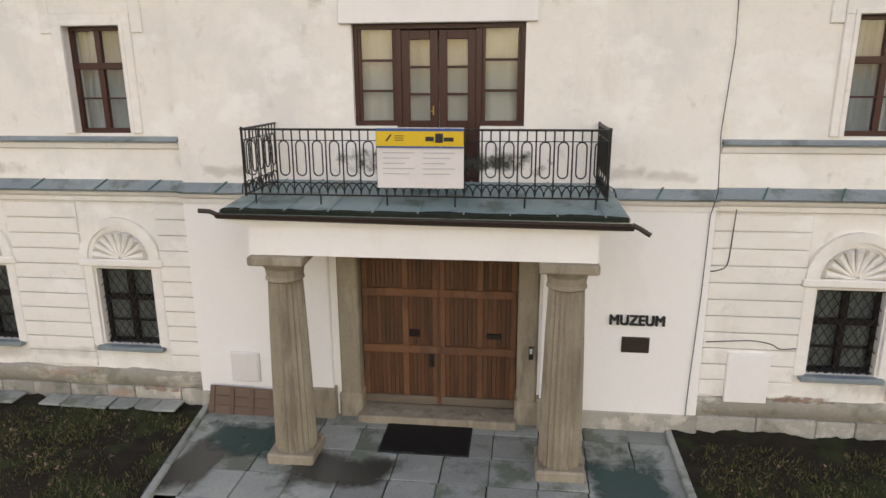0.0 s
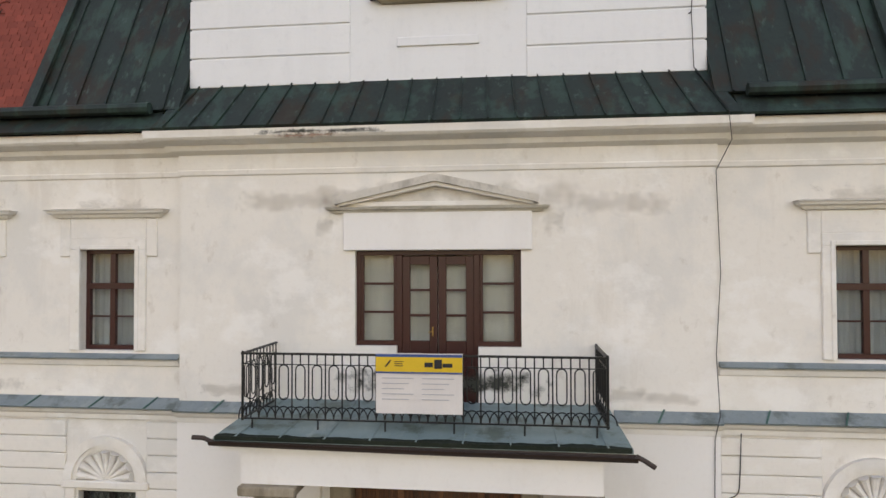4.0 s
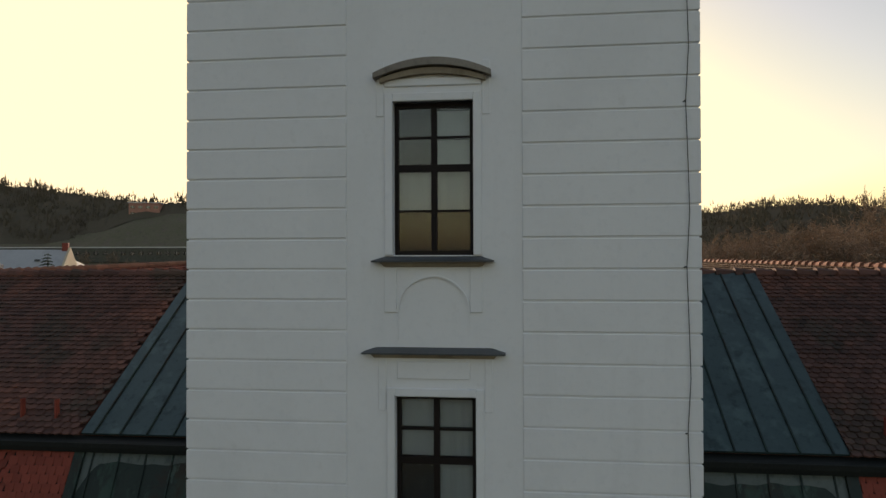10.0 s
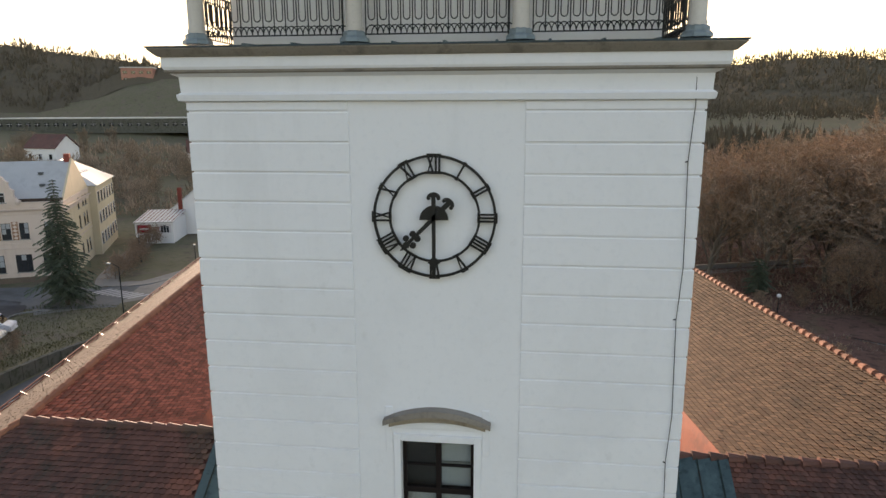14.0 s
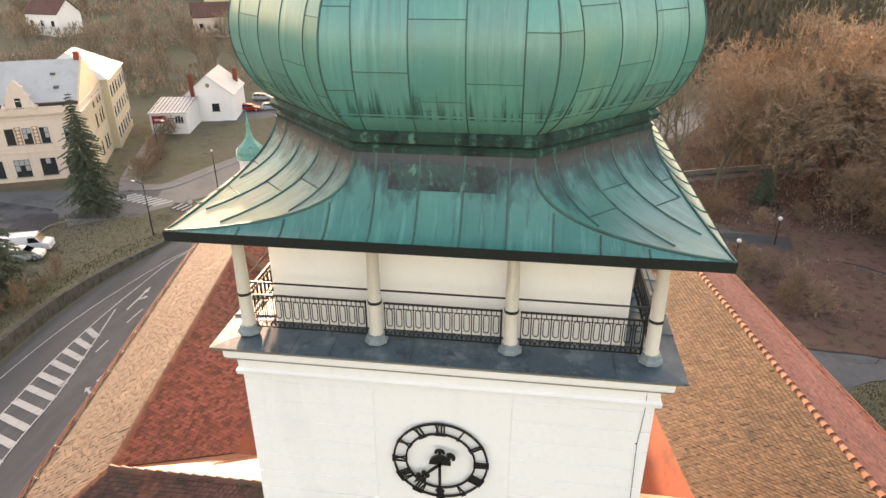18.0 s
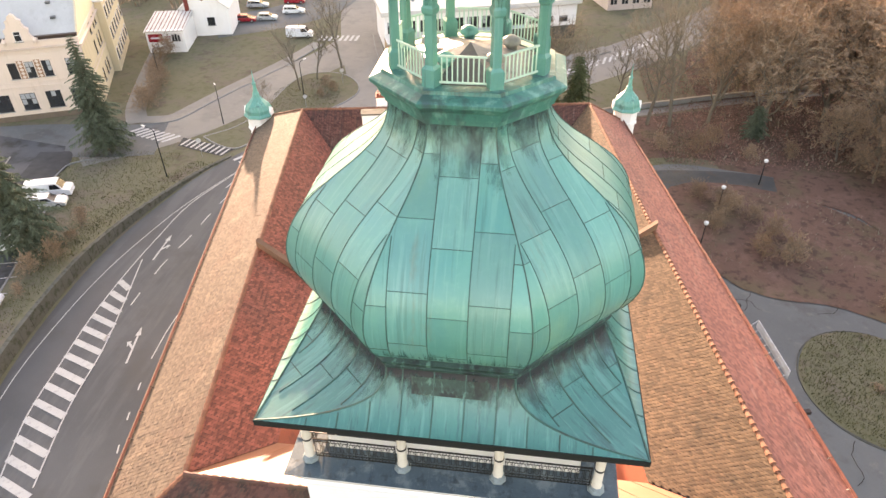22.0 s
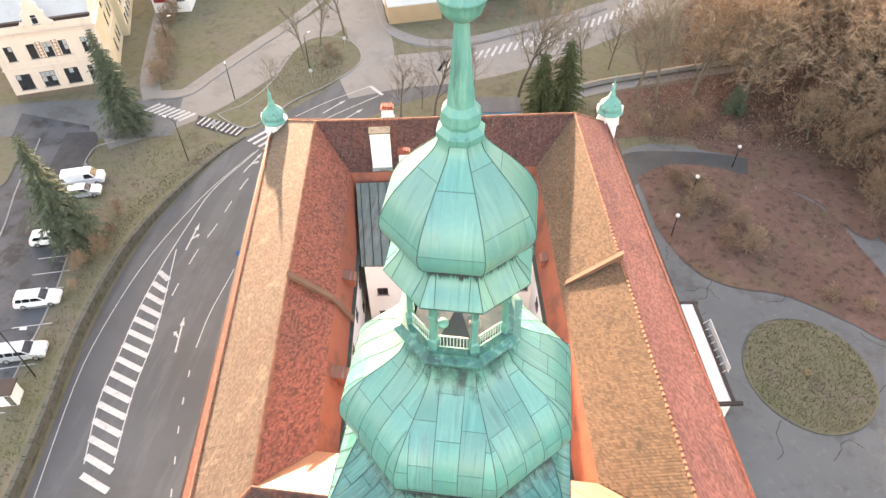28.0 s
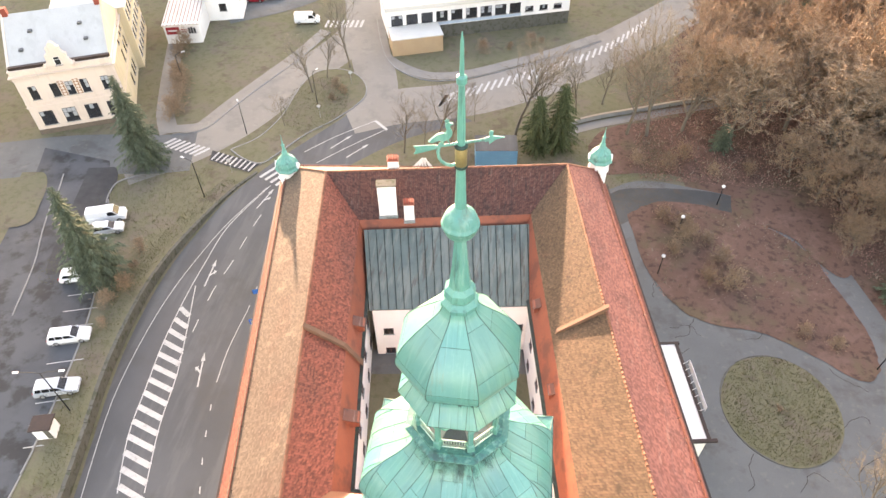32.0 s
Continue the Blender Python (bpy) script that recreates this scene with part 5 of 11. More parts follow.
lathe(bm, [(0.2, 48.5), (0.36, 48.58), (0.5, 48.72), (0.58, 48.9), (0.6, 49.05), (0.645, 49.08), (0.645, 49.15), (0.6, 49.18), (0.58, 49.32), (0.51, 49.5), (0.39, 49.65), (0.24, 49.74), (0.22, 49.84), (0.17, 49.86)], (0, TC, 0), 28)
part("spire_ball", bm, M_COPPER, tower, "round copper spire ball", True)
bm = bmesh.new()
lathe(bm, [(0.2, 49.7), (0.17, 50.6), (0.13, 51.6), (0.12, 53.0), (0.09, 54.3), (0.15, 54.36), (0.15, 54.55), (0.07, 54.6), (0.05, 55.6), (0.01, 55.85)], (0, TC, 0), 10)
part("spire_rod", bm, M_COPPER, tower, "tapering copper spire rod")


# ---- soot, rust and lime runs and dark bands on the copper ----
def film(ring, s0, s1, mat, label, strong_top=True, lift=0.008, nx=16, ny=14):
    """Thin films of run-off and dark bands on the eight faces, fullest at their upper rim and fading down the slope."""
    for f in range(8):
        V, rim, UV, along_, last = [], [], [], 0.0, None
        for j in range(ny + 1):
            s_ = s0 + (s1 - s0) * j / ny
            r = ring(s_)
            mid = (r[f] + r[(f + 1) % 8]) / 2
            out = Vector((mid.x, mid.y - TC, 0)).normalized() * lift * 0.7 + Vector((0, 0, lift))
            along_ += (mid - last).length if last else 0.0
            last = mid
            wide = (r[(f + 1) % 8] - r[f]).length
            for i in range(nx + 1):
                UV.append((wide * (i / nx - 0.5) + 7.7 * f, along_))
                V.append(r[f].lerp(r[(f + 1) % 8], i / nx) + out)
                q = j / ny if strong_top else 1 - j / ny
                rim.append(q ** 0.8)
        F = [(j * (nx + 1) + i, j * (nx + 1) + i + 1, (j + 1) * (nx + 1) + i + 1, (j + 1) * (nx + 1) + i) for j in range(ny) for i in range(nx)]
        ob = unwrapped(raw("run_off", V, F, mat, tower, label, True), UV)
        at = ob.data.attributes.new("rim", "FLOAT", "POINT")
        at.data.foreach_set("value", rim)
        ob.visible_shadow = False


CAP = [(2.47, 40.02), (2.32, 40.25), (2.08, 40.55), (1.9, 40.85), (1.84, 41.15)]
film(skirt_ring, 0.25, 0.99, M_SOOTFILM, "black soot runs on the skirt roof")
film(skirt_ring, 0.72, 0.995, M_DARKBAND, "black streaked band, fullest at the top of the skirt roof", lift=0.012)
film(prof_ring(DOME), 0.6, 0.985, M_RUSTFILM, "brown run-off on the neck of the dome")
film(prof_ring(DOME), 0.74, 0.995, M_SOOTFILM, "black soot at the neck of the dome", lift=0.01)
film(prof_ring(DOME), 0.5, 0.97, M_VIOLETFILM, "dark blotches below the neck of the dome", lift=0.012)
film(skirt_ring, 0.05, 0.9, M_VIOLETFILM, "violet-black tarnish on the skirt roof", lift=0.01)
film(prof_ring(DOME), 0.05, 0.55, M_LIMEFILM, "yellow-green bloom on the belly of the dome", False, lift=0.006)
film(prof_ring(DOME), 0.0, 0.22, M_PALEFILM, "pale runs at the foot of the dome", False)
film(prof_ring(DOME), 0.0, 0.27, M_DRIPFILM, "dark drip lines at the foot of the dome", False, lift=0.01)
# old dark plate let into the front slope
V = []
for j in range(5):
    r_ = skirt_ring(0.66 + 0.24 * j / 4)
    c_ = (r_[0] + r_[1]) / 2 + Vector((0, -0.012, 0.02))
    V += [c_ + Vector((x_, 0, 0)) for x_ in (-1.0, -0.33, 0.35, 1.02)]
raw("dark_plate", V, [(4 * j + i, 4 * j + i + 1, 4 * j + i + 5, 4 * j + i + 4) for j in range(4) for i in range(3)], M_COPPER_FOOT, skirt, "old dark plate let into the copper slope")
film(prof_ring(CAP), 0.62, 0.99, M_DARKBAND, "black streaked band, fullest at the top of the lantern roof")

# ---- the front of the museum ----
YC, YS = -0.22, -0.08          # faces of the middle and of the side walls


LEFT_W = [-5.86 - 2.9 * k for k in range(5)]
RIGHT_W = [6.77 + 2.9 * k for k in range(6)]
UW, UZ0, UZ1 = 0.515, 5.13, 6.91
GW, GZ0, GZ1 = 0.54, 1.16, 2.66
FR_L, FR_R = -1.36, 1.40

mid_wall = part("wall_front_middle", holed(-4.45, 4.45, -0.2, 8.3, YC, 0.45, [(-1.45, 1.42, -0.1, 3.6), (FR_L, FR_R, 5.28, 6.87), (-0.66, 0.70, 4.3, 5.28)]), M_WALL, None)
tagged(mid_wall, "stained cream plaster wall of the projecting middle bay", "wall", kind="structure")
low = part("wall_front_white", holed(-4.47, 4.47, 0.36, 3.98, YC - 0.03, YC + 0.1, [(-1.45, 1.42, 0.0, 3.6)]), M_WALL_CLEAN, None)
tagged(low, "freshly whitewashed ground-floor wall beside the portico", "wall", kind="structure")
for nm, xa, xb, cs in (("wall_front_west", -18.9, -4.45, LEFT_W), ("wall_front_east", 4.45, 22.5, RIGHT_W)):
    w = part(nm, holed(xa, xb, -0.2, 8.3, YS, 0.5, [(c - UW, c + UW, UZ0, UZ1) for c in cs] + [(c - GW, c + GW, GZ0, GZ1) for c in cs]), M_WALL, None)
    tagged(w, "aged cream plaster wall with windows", "wall", kind="structure")
# floors and shallow rooms behind the openings, coloured near-black for unlit depth
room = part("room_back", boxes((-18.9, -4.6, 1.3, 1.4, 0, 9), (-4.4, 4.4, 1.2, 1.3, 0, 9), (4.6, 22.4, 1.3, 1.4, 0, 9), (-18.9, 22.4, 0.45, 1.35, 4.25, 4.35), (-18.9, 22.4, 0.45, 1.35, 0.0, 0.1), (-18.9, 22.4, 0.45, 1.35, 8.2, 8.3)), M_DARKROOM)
tagged(room, "plain shallow room behind the windows, near-black for dimness", "wall", kind="structure")


def cornice(name, x0, x1, y, z, prof, mat, label, cat="cornice", returns=True):
    bm = bmesh.new()
    if returns:
        sweep(bm, prof, [(x0, 0.4, z), (x0, y, z), (x1, y, z), (x1, 0.4, z)])
    else:
        sweep(bm, prof, [(x0, y, z), (x1, y, z)])
    return tagged(part(name, bm, mat), label, cat, kind="structure")


MAIN = [(0, 0), (0.03, 0.02), (0.04, 0.09), (0.02, 0.11), (0.03, 0.36), (0.16, 0.42), (0.2, 0.5), (0.4, 0.56), (0.44, 0.6), (0.45, 0.72), (0.0, 0.74)]
cornice("cornice_middle", -4.45, 4.45, YC, 8.16, MAIN, M_WALL, "moulded cream main cornice, flaking at the edge")
cornice("cornice_west", -18.9, -4.46, YS, 8.16, MAIN, M_WALL, "moulded cream main cornice", returns=False)
cornice("cornice_east", 4.46, 22.5, YS, 8.16, MAIN, M_WALL, "moulded cream main cornice", returns=False)
STR = [(0, 0), (0.05, 0.02), (0.06, 0.1), (0.12, 0.14), (0.16, 0.2), (0, 0.22)]
TOPM = [(-0.02, 0), (0.2, -0.01), (0.21, 0.015), (-0.02, 0.16)]
for nm, xa, xb, y, ret in (("middle", -4.47, -2.9, YC, False), ("middle_east", 2.85, 4.47, YC, False), ("west", -18.9, -4.5, YS - 0.03, False), ("east", 4.5, 22.5, YS - 0.03, False)):
    cornice("string_course_" + nm, xa, xb, y, 3.93, STR, M_WALL, "moulded plaster string course", "trim", ret)
    cap = cornice("string_cap_" + nm, xa, xb, y, 4.16, TOPM, M_LEAD, "blue-grey sheet metal cap on the string course", "trim", ret)
    for k in range(int((xb - xa) / 1.1)):
        x = xa + 0.6 + k * 1.1 + 0.2 * rnd.random()
        raw("cap_seam", [(x, y - 0.212, 4.172), (x + 0.03, y - 0.212, 4.172), (x + 0.16, y, 4.322), (x + 0.13, y, 4.322), (x, y - 0.212, 4.186), (x + 0.03, y - 0.212, 4.186), (x + 0.16, y, 4.336), (x + 0.13, y, 4.336)], [(4, 5, 6, 7), (0, 1, 5, 4), (1, 2, 6, 5), (3, 0, 4, 7)], M_SEAM, cap)
for nm, xa, xb in (("west", -18.9, -4.5), ("east", 4.5, 22.5)):
    cornice("sill_course_" + nm, xa, xb, YS, 4.86, [(0, 0), (0.05, 0.02), (0.08, 0.1), (0.1, 0.12), (0, 0.14)], M_WALL, "plaster sill course", "trim", False)
    cornice("sill_cap_" + nm, xa, xb, YS, 5.0, [(-0.02, 0), (0.13, -0.005), (0.135, 0.015), (-0.02, 0.09)], M_LEAD, "blue-grey sheet metal sill cap", "trim", False)
    # rusticated ground floor between the window panels
    cs = LEFT_W if nm == "west" else RIGHT_W
    edges = sorted([c - 0.76 for c in cs] + [c + 0.76 for c in cs])
    spans = list(zip([xa] + edges[1::2], edges[0::2] + [xb]))
    wall = bpy.data.objects["wall_front_" + nm]
    for k in range(11):
        z = 0.72 + 0.29 * k
        for sa, sb in spans:
            if sb - sa > 0.1:
                part("plaster_course", bevelled(boxes((sa, sb, YS - 0.055, YS + 0.02, z, min(z + 0.275, 3.93))), 0.012), M_WALL, wall)
    # stone plinth of single blocks
    plinth = empty("plinth_" + nm, "mossy crumbling stone plinth along the wall", "plinth", kind="structure")
    x, i = xa, 0
    while x < xb - 0.05:
        w = min(0.5 + 0.5 * rnd.random(), xb - x)
        part("stone_block", bevelled(boxes((x, x + w - 0.012, YS - 0.12 - 0.02 * rnd.random(), YS + 0.02, -0.1, 0.33 + 0.03 * rnd.random())), 0.015), M_PLINTH, plinth)
        x += w
    V, F, n = [], [], int((xb - xa) / 0.12)
    for k in range(n + 1):
        x = xa + (xb - xa) * k / n
        top = 0.66 + 0.035 * noise.noise((x * 1.3, 0, 5)) + 0.03 * noise.noise((x * 5, 3, 0))
        for yy, zz in ((YS + 0.02, 0.33), (YS - 0.075 - 0.012 * noise.noise((x * 3, 0, 1)), 0.33), (YS - 0.065 - 0.015 * noise.noise((x * 4, 0, 9)), top - 0.05), (YS - 0.055, top), (YS + 0.02, top + 0.01)):
            V.append((x, yy, zz))
    for k in range(n):
        F += [(5 * k + j, 5 * k + j + 1, 5 * k + j + 6, 5 * k + j + 5) for j in range(4)]
    raw("render_band", V, [f[::-1] for f in F], M_RENDER, plinth, "crumbling grey render above the stone foot", True)
    if nm == "east":
        continue
    apron_row = empty("pavement_" + nm, "pale worn slabs along the foot of the wall", "pavement", kind="structure")
    x = xa + 0.1
    while x < xb - 0.6:
        w = 0.42 + 0.14 * rnd.random()
        d = 0.36 + 0.06 * rnd.random()
        bm = bevelled(boxes((0, w - 0.02, -d, 0, 0, 0.05)), 0.012)
        part("paving_slab", bm, M_PAVING, apron_row).matrix_basis = pose(x, YS - 0.17, 0.085 + 0.02 * rnd.random(), rnd.uniform(0, 3), rnd.uniform(-1, 1), rnd.uniform(-2, 2))
        x += w + (0.5 if rnd.random() < 0.12 else 0.0)
mid_plinth = empty("plinth_middle", "low grey-green plaster plinth", "plinth", kind="structure")
for xa, xb in ((-4.5, -1.95), (1.95, 4.5)):
    part("plinth_band", bevelled(boxes((xa, xb, YC - 0.07, YC + 0.02, -0.1, 0.37)), 0.015), M_PLINTH, mid_plinth)


def bars(x0, x1, y0, y1, z0, z1, mat, parent, name="frame_bar"):
    y0 -= 0.004 if x1 - x0 > z1 - z0 else 0.0
    return part(name, bevelled(boxes((x0, x1, y0, y1, z0, z1)), 0.006), mat, parent)


def curtain(w, z0, z1, y, parent, mat):
    V, F = [], []
    n = 28
    for k in range(n + 1):
        x = -w + 2 * w * k / n
        d = 0.035 * math.sin(k * 1.9) + 0.02 * math.sin(k * 0.7)
        V += [(x, y + d, z0), (x, y + d * 0.6, z1)]
    F = [(2 * k, 2 * k + 2, 2 * k + 3, 2 * k + 1) for k in range(n)]
    return raw("curtain", V, F, mat, parent, "pale net curtain", True)


def pane(x0, x1, z0, z1, y, parent, mat=None):
    ob = raw("pane", [(x0, y, z0), (x1, y, z0), (x1, y, z1), (x0, y, z1), (x0, y + 0.006, z0), (x1, y + 0.006, z0), (x1, y + 0.006, z1), (x0, y + 0.006, z1)], [(0, 1, 2, 3), (7, 6, 5, 4), (0, 4, 5, 1), (1, 5, 6, 2), (2, 6, 7, 3), (3, 7, 4, 0)], mat or M_GLASS, parent)
    ob.visible_shadow = False
    return ob


def upper_window():
    w = empty("window", "red-brown six-pane casement window with net curtains", "window", "first-floor windows")
    h = UZ1 - UZ0
    tr = h * 0.64
    for r in ((-UW, -UW + 0.07, 0, h), (UW - 0.07, UW, 0, h), (-UW, UW, 0, 0.08), (-UW, UW, h - 0.07, h), (-UW, UW, tr - 0.06, tr + 0.05)):
        bars(r[0], r[1], 0.0, 0.1, r[2], r[3], M_WOOD_RED, w)
    for z0, z1 in ((0.08, tr - 0.06), (tr + 0.05, h - 0.07)):
        bars(-0.05, 0.05, -0.01, 0.08, z0, z1, M_WOOD_RED, w, "mullion")
    for s in (-1, 1):
        x0, x1 = sorted((s * 0.05, s * (UW - 0.07)))
        bars(x0, x1, 0.01, 0.06, tr * 0.52 - 0.015, tr * 0.52 + 0.015, M_WOOD_RED, w, "glazing_bar")
        for z0, z1 in ((0.08, tr * 0.52), (tr * 0.52, tr - 0.06), (tr + 0.05, h - 0.07)):
            pane(x0, x1, z0, z1, 0.04, w)
    curtain(UW, 0.05, h, 0.25, w, M_CURTAIN_DIM)
    return w


def surround(label="plaster window surround with a moulded hood"):
    w = empty("window_surround", label, "trim", "window surrounds", "structure")
    h = UZ1 - UZ0
    for r in ((-UW - 0.2, -UW, 0.0, h), (UW, UW + 0.2, 0.0, h), (-UW - 0.2, UW + 0.2, h, h + 0.2)):
        part("architrave", bevelled(boxes((r[0], r[1], -0.05, 0.03, r[2], r[3])), 0.012), M_WALL, w)
    for s in (-1, 1):
        part("ear", bevelled(boxes((s * (UW + 0.3) - 0.1, s * (UW + 0.3) + 0.1, -0.035, 0.03, h - 0.12, h + 0.55)), 0.012), M_WALL, w)
    part("frieze", bevelled(boxes((-UW - 0.2, UW + 0.2, -0.03, 0.03, h + 0.2, h + 0.55)), 0.01), M_WALL, w)
    part("inner_bead", bevelled(boxes((-UW - 0.075, -UW - 0.002, -0.068, 0.03, 0.0, h + 0.075), (UW + 0.002, UW + 0.075, -0.068, 0.03, 0.0, h + 0.075), (-UW - 0.002, UW + 0.002, -0.068, 0.03, h + 0.002, h + 0.075)), 0.008), M_WALL, w)
    bm = bmesh.new()
    sweep(bm, [(0, 0), (0.05, 0.01), (0.08, 0.06), (0.15, 0.08), (0.17, 0.12), (0, 0.13)], [(-UW - 0.42, 0.03, h + 0.56), (-UW - 0.42, -0.02, h + 0.56), (UW + 0.42, -0.02, h + 0.56), (UW + 0.42, 0.03, h + 0.56)])
    hood = part("hood", bm, M_WALL, w, "moulded hood, dusty on top")
    bm = bmesh.new()
    sweep(bm, [(-0.02, 0.134), (0.185, 0.124), (0.185, 0.145), (-0.02, 0.175)], [(-UW - 0.42, 0.03, h + 0.56), (-UW - 0.42, -0.02, h + 0.56), (UW + 0.42, -0.02, h + 0.56), (UW + 0.42, 0.03, h + 0.56)])
    part("hood_cover", bm, M_CROWN_PALE, hood, "dusty mortar cover")
    return w


def ground_window():
    w = empty("grated_window", "dark four-pane window behind a black iron lattice", "window", "ground-floor windows")
    h = GZ1 - GZ0
    for r in ((-GW, -GW + 0.06, 0, h), (GW - 0.06, GW, 0, h), (-GW, GW, 0, 0.07), (-GW, GW, h - 0.06, h), (-GW, GW, h * 0.6 - 0.05, h * 0.6 + 0.05), (-0.05, 0.05, 0.07, h - 0.06), (-GW, GW, h * 0.3 - 0.012, h * 0.3 + 0.012)):
        bars(r[0], r[1], 0.0, 0.09, r[2], r[3], M_WOOD_DARK, w)
    for s in (-1, 1):
        x0, x1 = sorted((s * 0.05, s * (GW - 0.06)))
        for z0, z1 in ((0.07, h * 0.3), (h * 0.3, h * 0.6), (h * 0.6, h - 0.06)):
            pane(x0, x1, z0, z1, 0.045, w)
    # lattice of bent bars
    n = 7
    for k in range(-n, n + 6):
        for s in (-1, 1):
            a, b = [], []
            x, z = (k + 0.5) * 2 * GW / n * s - GW * s, 0.0
            path = []
            for q in range(25):
                t = q / 24
                px, pz = x + s * t * h * 0.62, t * h
                if -GW < px < GW:
                    path.append((px, -0.06, pz))
            if len(path) > 3:
                bm = bmesh.new()
                tube(bm, (path[0], path[-1]), 0.008, 5)
                part("lattice_bar", bm, M_IRON, w)
    for k in range(8):
        bm = bmesh.new()
        x = -GW + 0.07 + k * (2 * GW - 0.14) / 7
        tube(bm, ((x, -0.06, 0.0), (x, -0.1, 0.03), (x, -0.11, 0.12)), 0.011, 5)
        part("spike", bm, M_IRON, w)
    for z in (0.03, h - 0.03):
        bm = bmesh.new()
        tube(bm, ((-GW, -0.06, z), (GW, -0.06, z)), 0.014, 6)
        part("grille_rail", bm, M_IRON, w)
    # sheet added behind the panes to imitate sky mirrored in them
    curtain(GW, 0.0, h, 0.16, w, M_SKYGREY)["label"] = "grey sheet behind the glass for mirrored sky"
    return w


def shell_niche():
    w = empty("shell_lunette", "plaster scallop-shell lunette over the window", "trim", "shell lunettes", "structure")
    bm = bmesh.new()
    n = 18
    for r0, r1, d in ((0.62, 0.78, 0.09), (0.55, 0.62, 0.05)):
        for k in range(n):
            a, b = math.pi * k / n, math.pi * (k + 1) / n
            prism(bm, [(r0 * math.cos(a), r0 * math.sin(a)), (r1 * math.cos(a), r1 * math.sin(a)), (r1 * math.cos(b), r1 * math.sin(b)), (r0 * math.cos(b), r0 * math.sin(b))], "y", -d, 0.03)
    bmesh.ops.remove_doubles(bm, verts=bm.verts, dist=1e-4)
    part("archivolt", bm, M_WALL, w)
    for k in range(9):
        a = math.pi * (k + 0.5) / 9
        bm = bmesh.new()
        tube(bm, [(r * math.cos(a), -0.02 - 0.03 * (r / 0.5), r * math.sin(a)) for r in (0.06, 0.2, 0.35, 0.47, 0.51)], 0.018, 8, 0.085)
        part("flute", bm, M_WALL, w)
    part("ledge", bevelled(boxes((-0.82, 0.82, -0.1, 0.03, -0.14, 0.0)), 0.02), M_WALL, w)
    bm = bmesh.new()
    box(bm, -0.76, -0.58, -0.05, 0.03, -1.72, -0.14)
    box(bm, 0.58, 0.76, -0.05, 0.03, -1.72, -0.14)
    part("jamb", bevelled(bm, 0.012), M_WALL, w)
    part("window_sill", bevelled(boxes((-0.66, 0.66, -0.14, 0.03, -1.79, -1.7)), 0.012), M_LEAD, w, "sheet metal sill")
    return w


proto_u, proto_s, proto_g, proto_n = upper_window(), surround(), ground_window(), shell_niche()
for i, c in enumerate(LEFT_W + RIGHT_W):
    for pr, m in ((proto_u, pose(c, YS + 0.12, UZ0)), (proto_s, pose(c, YS, UZ0)), (proto_g, pose(c, YS + 0.14, GZ0)), (proto_n, pose(c, YS, 2.86))):
        if i == 0:
            pr.matrix_basis = m
        else:
            copy_thing(pr, m)

# ---- french window and its pediment ----
fw = empty("balcony_window", "red-brown four-light balcony door and windows with net curtains", "window")
fy = YC + 0.1
for r in ((FR_L, FR_L + 0.07, 5.28, 6.87), (FR_R - 0.07, FR_R, 5.28, 6.87), (FR_L, FR_R, 6.79, 6.87), (FR_L, -0.62, 5.28, 5.36), (0.66, FR_R, 5.28, 5.36), (-0.68, -0.58, 4.32, 6.79), (0.62, 0.72, 4.32, 6.79)):
    bars(r[0], r[1], fy, fy + 0.12, r[2], r[3], M_WOOD_RED, fw)
for s, leaf in ((-1, (-0.58, 0.01)), (1, (0.03, 0.62))):
    d = new("door_leaf")
    d.parent = fw
    x0, x1 = leaf
    for r in ((x0, x0 + 0.13, 4.34, 6.77), (x1 - 0.13, x1, 4.34, 6.77), (x0 + 0.131, x1 - 0.131, 6.63, 6.77), (x0 + 0.131, x1 - 0.131, 4.34, 5.36)):
        bars(r[0], r[1], fy + 0.02, fy + 0.09, r[2], r[3], M_WOOD_RED, d, "stile")
    for k in range(1, 3):
        z = 5.36 + k * 1.27 / 3
        bars(x0 + 0.13, x1 - 0.13, fy + 0.03, fy + 0.08, z - 0.02, z + 0.02, M_WOOD_RED, d, "glazing_bar")
    for k in range(3):
        pane(x0 + 0.13, x1 - 0.13, 5.36 + k * 1.27 / 3, 5.36 + (k + 1) * 1.27 / 3, fy + 0.05, d)
bm = bmesh.new()
tube(bm, ((-0.06, fy - 0.03, 5.45), (-0.06, fy - 0.03, 5.6)), 0.012, 6)
tube(bm, ((-0.06, fy - 0.03, 5.52), (-0.14, fy - 0.04, 5.51)), 0.01, 6)
part("door_handle", bm, plain("brass", (0.5, 0.33, 0.1), 0.3, 0.9), fw, "brass door handle")
for x0, x1 in ((FR_L + 0.07, -0.68), (0.72, FR_R - 0.07)):
    bars(x0, x0 + 0.05, fy + 0.02, fy + 0.09, 5.36, 6.79, M_WOOD_RED, fw, "stile")
    bars(x1 - 0.05, x1, fy + 0.02, fy + 0.09, 5.36, 6.79, M_WOOD_RED, fw, "stile")
    for k in range(1, 3):
        z = 5.36 + k * 1.43 / 3
        bars(x0 + 0.05, x1 - 0.05, fy + 0.03, fy + 0.08, z - 0.02, z + 0.02, M_WOOD_RED, fw, "glazing_bar")
    for k in range(3):
        pane(x0 + 0.05, x1 - 0.05, 5.36 + k * 1.43 / 3, 5.36 + (k + 1) * 1.43 / 3, fy + 0.05, fw)
curtain(1.38, 4.3, 6.85, fy + 0.22, fw, M_CURTAIN)
ped = empty("pediment", "flat triangular plaster pediment over the balcony door", "pediment", kind="structure")
